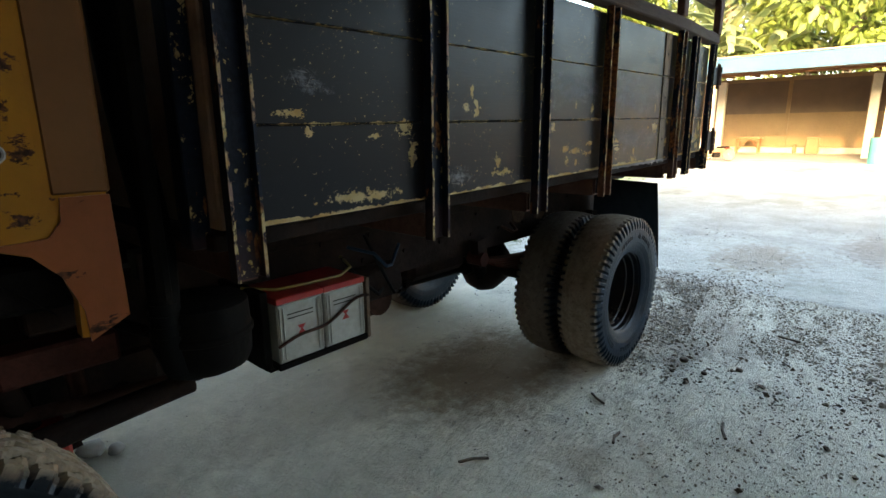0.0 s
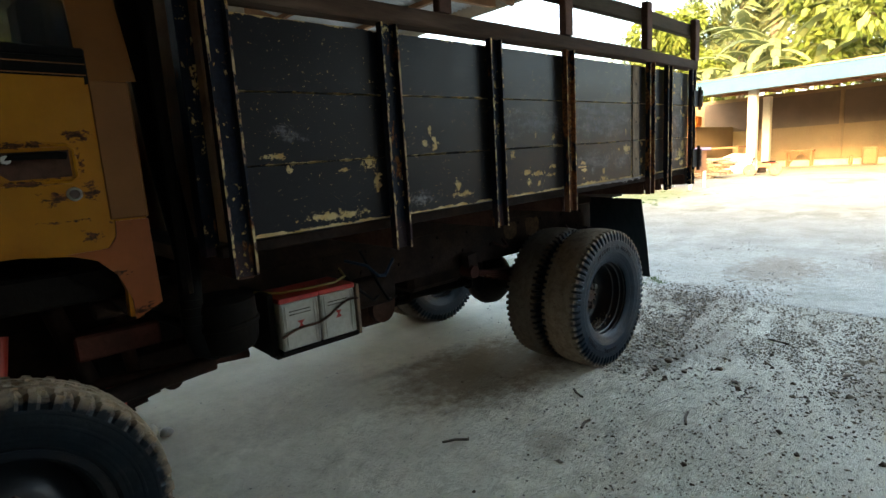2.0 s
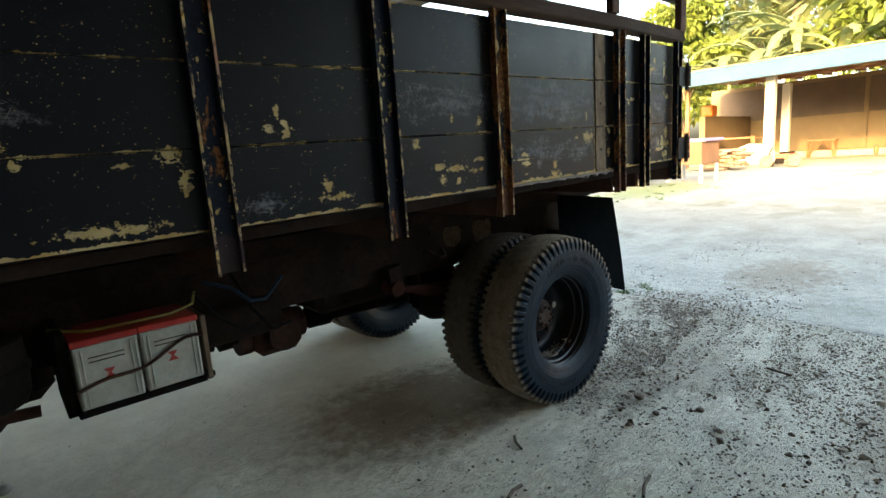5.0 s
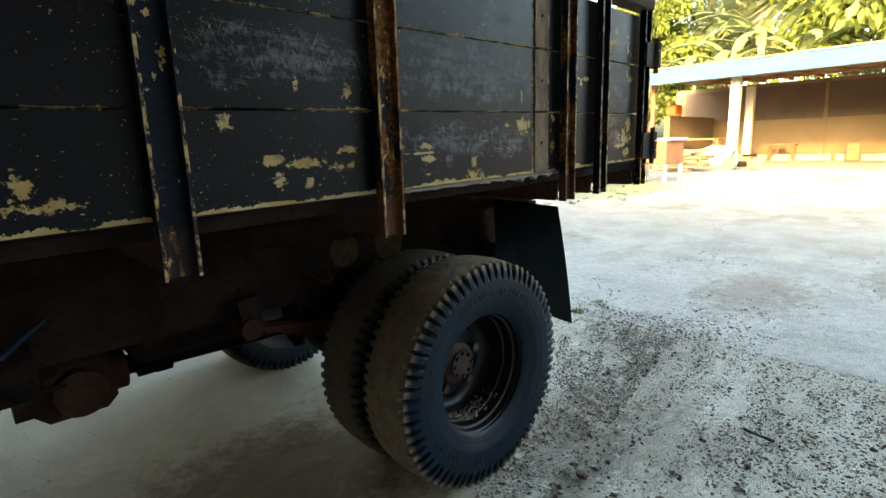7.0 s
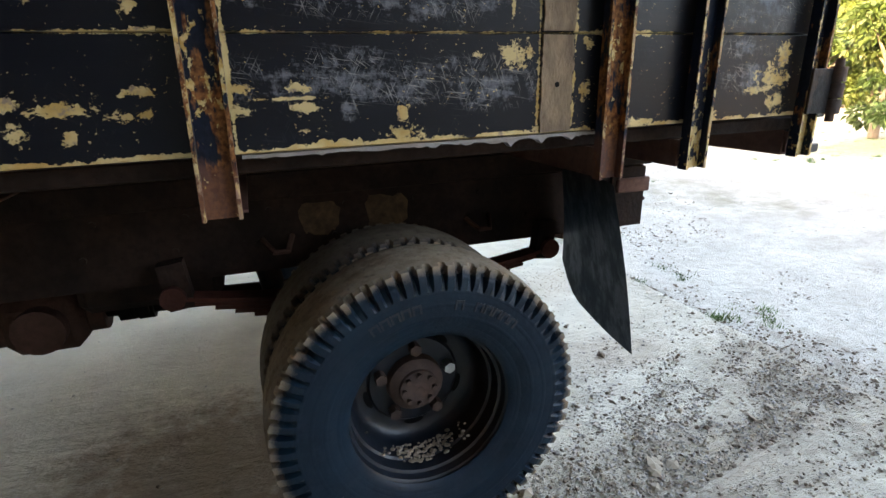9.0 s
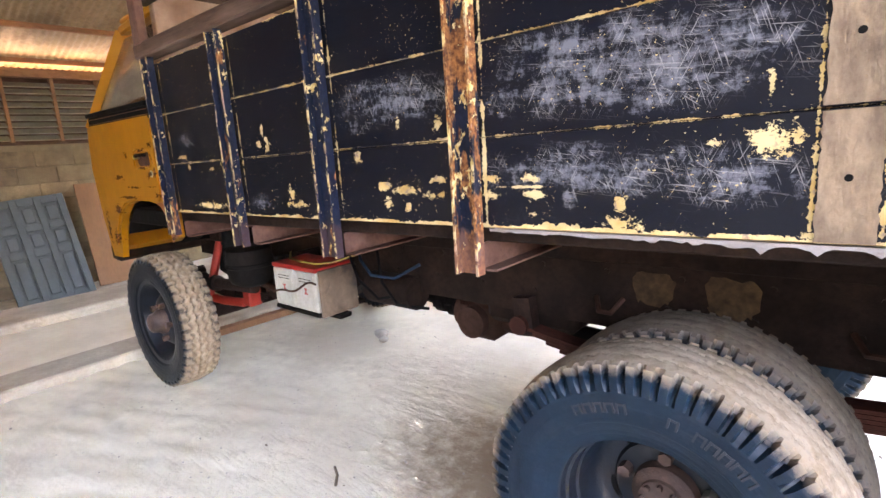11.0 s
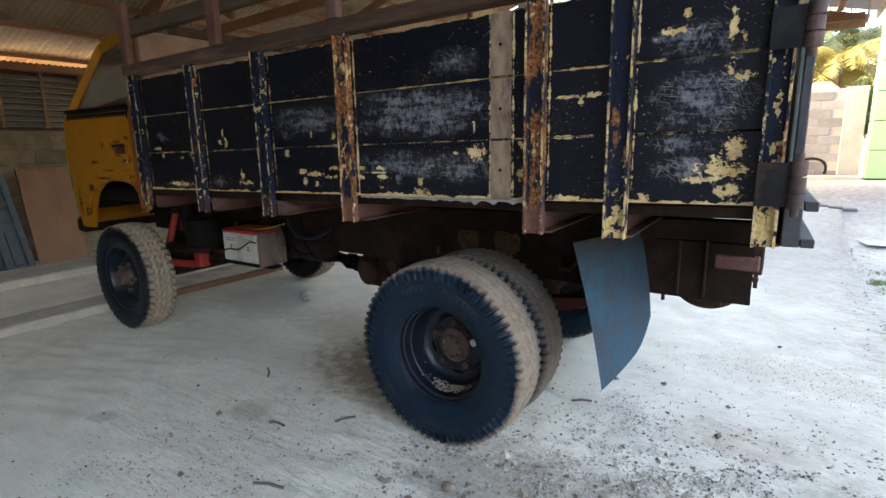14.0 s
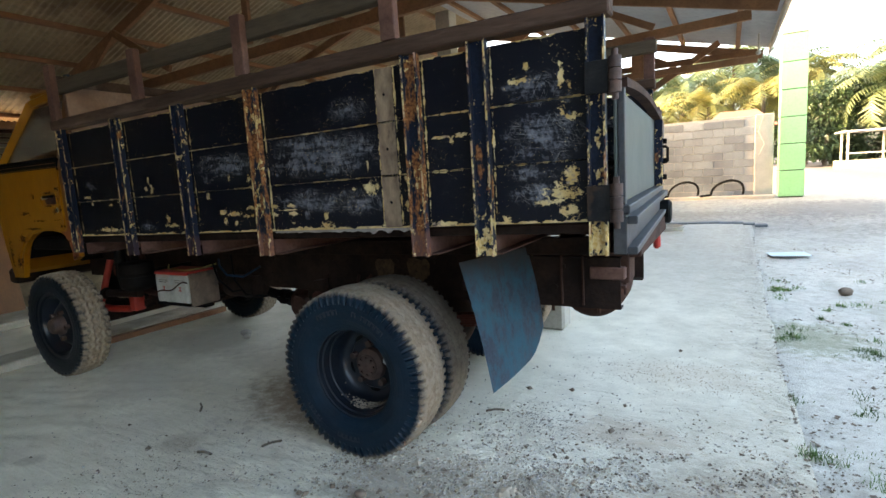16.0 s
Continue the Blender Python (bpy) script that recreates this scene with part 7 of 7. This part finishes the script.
# beyond the block wall
for k, (x, y, h, ln, gold) in enumerate(((-0.6, 65, 7.6, 4.4, 0), (4.4, 69, 10.2, 4.8, 0), (2.1, 61, 5.2, 3.8, 1), (7.0, 62, 6.0, 4.2, 1), (11.5, 70, 8.6, 4.6, 1), (15.6, 55, 5.0, 4.0, 0), (9.3, 72, 9.4, 4.6, 0), (-5.5, 67, 9.0, 4.6, 0), (-12, 66, 8.0, 4.6, 1), (0.6, 76, 8.4, 4.6, 1), (18.5, 62, 8.0, 4.6, 0), (-20, 64, 8.0, 4.6, 0), (6.0, 80, 9.0, 4.6, 0), (-3.0, 59, 4.6, 3.6, 1))):
    palm(x, y, h + 1.2, 34, ln * 1.3, 60 + k, material=M_LEAF_GOLD if gold else M_LEAF_P)
tree(17.5, 62, 8.5, 4.5, M_LEAF_D, 71, 0.4, 7000, 32, 0.08, "dark dense tree at the yard's end")
tree(23, 60, 10.0, 5.5, M_LEAF_D, 72, 0.4, 7000, 32, 0.08, "dark dense tree at the yard's end")
tree(24, 46, 9.5, 5.0, M_LEAF_G, 73, 0.4, 8000, 32, 0.08)
tree(11.5, 57, 7.8, 3.3, M_LEAF_D, 74, 0.30, 10000, 36, 0.06, "dark dense tree at the yard's end")
tree(30, 44, 9.5, 5.0, M_LEAF_Y, 75, 0.4, 7000, 30, 0.08)
tree(-12, 74, 8.0, 5.0, M_LEAF_D, 76, 0.4, 6000, 30, 0.08)
tree(-3, 78, 7.5, 5.0, M_LEAF_G, 77, 0.4, 6000, 30, 0.08)
tree(5, 84, 8.0, 5.0, M_LEAF_G, 78, 0.4, 6000, 30, 0.08)
tree(14, 84, 9.5, 5.5, M_LEAF_Y, 79, 0.4, 6000, 30, 0.08)
# open frame shelter at the yard's end
t = root("shelter", "small open shelter with pale posts", "shelter", "", (13.6, 46.0, level(13.6, 46)))
for u in (-2.4, 0, 2.4):
    for v in (-1.2, 1.2):
        part("post", box(u - 0.06, u + 0.06, v - 0.06, v + 0.06, -0.1, 2.4), M_WHITE, t)
part("roof", box(-2.8, 2.8, -1.5, 1.5, 2.4, 2.5, 0.01), M_SHEET2, t)
part("rail", box(-2.4, 2.4, -1.26, -1.20, 0.9, 1.0), M_WHITE, t)
part("base", box(-2.8, 2.8, -1.5, 1.5, -0.2, 0.45, 0.01), M_PLASTER, t)

# ---- small matter on the ground ----


def scatter(name, n, place, size, material, label, category, seed, flat=0.6):
    rng = random.Random(seed)
    bv = [Vector(v) for v in ((1, 0, 0), (0.2, 0.95, 0), (-0.9, 0.3, 0), (-0.3, -0.9, 0), (0.1, 0.1, 1), (0, 0, -1))]
    bf = [(0, 1, 4), (1, 2, 4), (2, 3, 4), (3, 0, 4), (1, 0, 5), (2, 1, 5), (3, 2, 5), (0, 3, 5)]
    vs, fs_ = [], []
    for _ in range(n):
        x, y = place(rng)
        s = size[0] * (size[1] / size[0]) ** (rng.random() ** 1.7)
        rot = Euler((rng.uniform(-0.4, 0.4), rng.uniform(-0.4, 0.4), rng.uniform(0, 6.28))).to_matrix()
        k = len(vs)
        sx, sy, sz = s * rng.uniform(0.7, 1.4), s * rng.uniform(0.7, 1.2), s * flat * rng.uniform(0.7, 1.2)
        base_z = level(x, y) + (0.002 if x < SLAB_X1 else -0.012)
        for v in bv:
            w = v * rng.uniform(0.65, 1.25)
            p = rot @ Vector((w.x * sx, w.y * sy, w.z * sz))
            vs.append((x + p.x, y + p.y, base_z + sz * 0.45 + p.z))
        fs_ += [tuple(i + k for i in f) for f in bf]
    me = bpy.data.meshes.new(name)
    me.from_pydata(vs, [], fs_)
    me.materials.append(material)
    return tagged(new(name, me), label, category, "", "stuff")


def near_spots(rng):
    c = rng.choice(((2.7, 0.9, 0.35, 0.28), (3.4, 1.0, 0.5, 0.4), (3.0, 0.5, 0.6, 0.4), (3.3, 1.6, 0.5, 0.5), (1.9, 0.8, 0.7, 0.5), (3.9, 1.5, 0.6, 0.9), (2.6, 0.2, 0.8, 0.4)))
    return rng.gauss(c[0], c[2]), rng.gauss(c[1], c[3])


def wide(rng):
    return rng.uniform(-0.8, 6.5), rng.uniform(-1.2, 6.0)


def outside(rng):
    return rng.uniform(4.15, 9.5), rng.uniform(-1.5, 9.0)


def fan(rng):
    """Crumbs shed along the wheel tracks, thinning out to both sides."""
    x = rng.uniform(1.3, 4.3)
    return x, 0.55 + 0.10 * (x - 2.5) + rng.gauss(0, 0.42)


scatter("gravel", 500, near_spots, (0.002, 0.007), M_STONE, "dark grit and small stones on the floor", "gravel", 1)
scatter("gravel", 2600, near_spots, (0.002, 0.009), M_PALE_STONE, "pale gravel on the floor", "gravel", 2)
scatter("gravel", 900, fan, (0.002, 0.009), M_CLOD, "brown crumbs along the wheel tracks", "gravel", 21)
scatter("gravel", 4500, fan, (0.0018, 0.008), M_CRUMB, "tan crumbs along the wheel tracks", "gravel", 22)
scatter("gravel", 800, fan, (0.002, 0.008), M_STONE, "grey chips along the wheel tracks", "gravel", 23)
scatter("gravel", 1500, wide, (0.0015, 0.006), M_STONE, "scattered grit", "gravel", 3)
scatter("gravel", 4500, outside, (0.003, 0.012), M_STONE, "gravel of the yard", "gravel", 4)
scatter("gravel", 5000, outside, (0.003, 0.013), M_PALE_STONE, "pale gravel of the yard", "gravel", 5)
scatter("gravel", 700, lambda g: (g.gauss(3.1, 0.7), g.gauss(0.35, 0.45)), (0.002, 0.009), M_CLOD, "brown grit tracked over the floor", "gravel", 8)
scatter("gravel", 3000, lambda g: (g.gauss(4.15, 0.40), g.gauss(1.40, 0.32)), (0.002, 0.010), M_CLOD, "brown grit tracked over the floor", "gravel", 9)
scatter("soil_clods", 26, lambda g: (g.gauss(3.2, 0.35), g.gauss(0.12, 0.16)), (0.012, 0.034), M_CRUMB, "flat crumbling lumps of dry soil", "soil", 31, 0.45)
scatter("gravel", 1300, lambda g: (g.gauss(3.3, 0.55), g.gauss(0.15, 0.30)), (0.002, 0.009), M_PALE_STONE, "pale chips in the tracked dirt", "gravel", 32)
scatter("gravel", 1100, lambda g: (g.gauss(3.3, 0.60), g.gauss(0.10, 0.25)), (0.002, 0.010), M_CLOD, "brown crumbs in the tracked dirt", "gravel", 33)
scatter("soil_clods", 150, near_spots, (0.006, 0.022), M_CLOD, "dark soil clods fallen from the tyres", "soil", 6)


scatter("gravel", 5200, lambda g: (g.gauss(3.5, 0.50), g.gauss(0.40, 0.50)), (0.0025, 0.010), M_CRUMB, "tan pebbles at the floor's edge", "gravel", 41)
scatter("gravel", 1800, lambda g: (g.gauss(3.6, 0.50), g.gauss(0.35, 0.50)), (0.0025, 0.010), M_STONE, "grey pebbles at the floor's edge", "gravel", 42)
scatter("gravel", 700, lambda g: (g.gauss(3.6, 0.5), g.gauss(0.25, 0.40)), (0.003, 0.011), M_CLOD, "brown crumbs at the floor's edge", "gravel", 43)
def band(rng):
    """Dirt tracked in across the floor behind the rear wheels."""
    x = rng.uniform(2.35, 4.25)
    return x, 1.12 + 0.16 * (x - 2.4) + abs(rng.gauss(0, 0.36)) - 0.15


scatter("gravel", 4200, band, (0.0022, 0.010), M_CRUMB, "tan grit in the dirt behind the truck", "gravel", 51)
scatter("gravel", 3000, band, (0.0022, 0.010), M_STONE, "grey grit in the dirt behind the truck", "gravel", 52)
scatter("gravel", 900, band, (0.003, 0.013), M_CLOD, "dark crumbs in the dirt behind the truck", "gravel", 53)
scatter("gravel", 2600, band, (0.0025, 0.009), M_PALE_STONE, "pale chips in the dirt behind the truck", "gravel", 54)
scatter("gravel", 500, lambda g: (g.gauss(3.15, 0.09), g.gauss(1.93, 0.07)), (0.0025, 0.007), M_STONE, "patch of grey grit on the floor", "gravel", 55)
scatter("gravel", 1100, lambda g: (g.gauss(3.75, 0.32), g.gauss(2.75, 0.16)), (0.002, 0.006), M_CRUMB, "sandy patch on the floor", "gravel", 56)
scatter("soil_clods", 16, lambda g: (g.gauss(3.45, 0.32), g.gauss(1.24, 0.06)), (0.014, 0.040), M_CRUMB, "flat crumbling lumps of dry soil", "soil", 57, 0.35)
scatter("soil_clods", 46, lambda g: (g.gauss(2.80, 0.20), g.gauss(0.92, 0.13)), (0.007, 0.024), M_CLOD, "dark soil clods beside the rear wheel", "soil", 44)


def litter(rng):
    c = rng.choice(((4.9, 3.2, 0.35, 0.7), (5.4, 4.5, 0.5, 0.8), (4.7, 2.0, 0.25, 0.6), (5.8, 2.6, 0.7, 0.8), (5.2, 6.2, 0.5, 0.9)))
    return max(4.3, rng.gauss(c[0], c[2])), rng.gauss(c[1], c[3])


scatter("litter", 4000, litter, (0.003, 0.018), M_CLOD, "dark leaf litter and crumbs trodden into the yard", "litter", 14, 0.3)
scatter("litter", 500, lambda g: (g.uniform(-0.6, 4.2), g.uniform(-1.0, 4.0)), (0.003, 0.010), M_PALE_STONE, "pale crumbs and chips on the floor", "litter", 15, 0.35)


def grass(seed, n, spots):
    """Tufts of blades, each tuft a small bunch round one of the spots."""
    rng = random.Random(seed)
    tufts = []
    for cx, cy, r, k in spots:
        for _ in range(k):
            tufts.append((rng.gauss(cx, r), rng.gauss(cy, r), rng.uniform(0.012, 0.045), rng.uniform(0.6, 1.7)))
    vs, fs_ = [], []
    for _ in range(n):
        cx, cy, r, tall = rng.choice(tufts)
        x, y = rng.gauss(cx, r), rng.gauss(cy, r)
        z = level(x, y) - 0.02
        a = rng.uniform(0, math.tau)
        h = rng.uniform(0.006, 0.024) * tall
        d = Vector((math.cos(a), math.sin(a), 0))
        o = Vector((x, y, z))
        k = len(vs)
        w = d.cross(Vector((0, 0, 1))) * rng.uniform(0.002, 0.0045)
        vs += [o - w, o + w, o + d * h * rng.uniform(0.5, 1.6) + Vector((0, 0, h + 0.012))]
        fs_.append((k, k + 1, k + 2))
    me = bpy.data.meshes.new("grass")
    me.from_pydata([tuple(v) for v in vs], [], fs_)
    me.materials.append(M_GRASS)
    tagged(new("grass", me), "thin tufts of short grass in the dirt", "grass", "", "stuff")


grass(9, 7500, ((4.43, 3.72, 0.07, 14), (4.50, 5.25, 0.10, 10), (4.36, 4.85, 0.05, 5), (4.80, 3.6, 0.10, 9), (4.30, 2.62, 0.03, 2), (4.36, 2.02, 0.03, 3), (4.55, 1.95, 0.09, 4), (4.62, 2.6, 0.08, 3), (4.9, 4.3, 0.2, 4), (5.6, 5.5, 0.4, 5), (10.5, 4.9, 0.6, 20), (11.5, 5.5, 0.7, 26), (12.5, 6.5, 0.8, 22), (9.5, 5.4, 0.5, 12), (5.2, 4.4, 0.3, 4)))
b = thing("plastic_sheet", box(-0.20, 0.20, -0.13, 0.13, 0, 0.004, 0.001), M_PLASTIC, "pale blue plastic sheet lying on the dirt", "sheet")
b.matrix_world = pose(4.62, 6.6, level(4.62, 6.6) + 0.012, 0, 0, 12)
for x, y, ln, a in ((2.09, 0.63, 0.13, 20), (1.25, 1.30, 0.12, -35), (2.0, 1.15, 0.10, 60), (1.75, 0.95, 0.09, 10), (3.4, 0.6, 0.12, 80), (2.9, 1.9, 0.10, 30)):
    b = thing("stick", tube([(-ln / 2, 0, 0.008), (0, 0.006, 0.010), (ln / 2, -0.004, 0.008)], 0.006, 6), M_BARK, "dry twig on the dusty floor", "twig", "twigs", smooth=50)
    b.matrix_world = pose(x, y, level(x, y) + 0.002, 0, 0, a)
for x, y, s in ((2.69, 0.98, 0.024), (2.75, 0.72, 0.018), (2.60, 0.85, 0.016), (4.93, 5.1, 0.055), (0.29, 2.47, 0.048), (0.36, 2.42, 0.03)):
    bm = bmesh.new()
    bmesh.ops.create_icosphere(bm, subdivisions=2, radius=s)
    for v in bm.verts:
        v.co *= 1 + 0.35 * noise.noise(v.co * 40 + Vector((x, y, 0)))
        v.co.z = v.co.z * 0.7 + s * 0.6
    b = thing("stone", bm, M_CLOD if x > 1 else M_PALE_STONE, "rough lump lying on the floor", "stone", "loose lumps", smooth=60)
    b.matrix_world = pose(x, y, level(x, y) + 0.001)
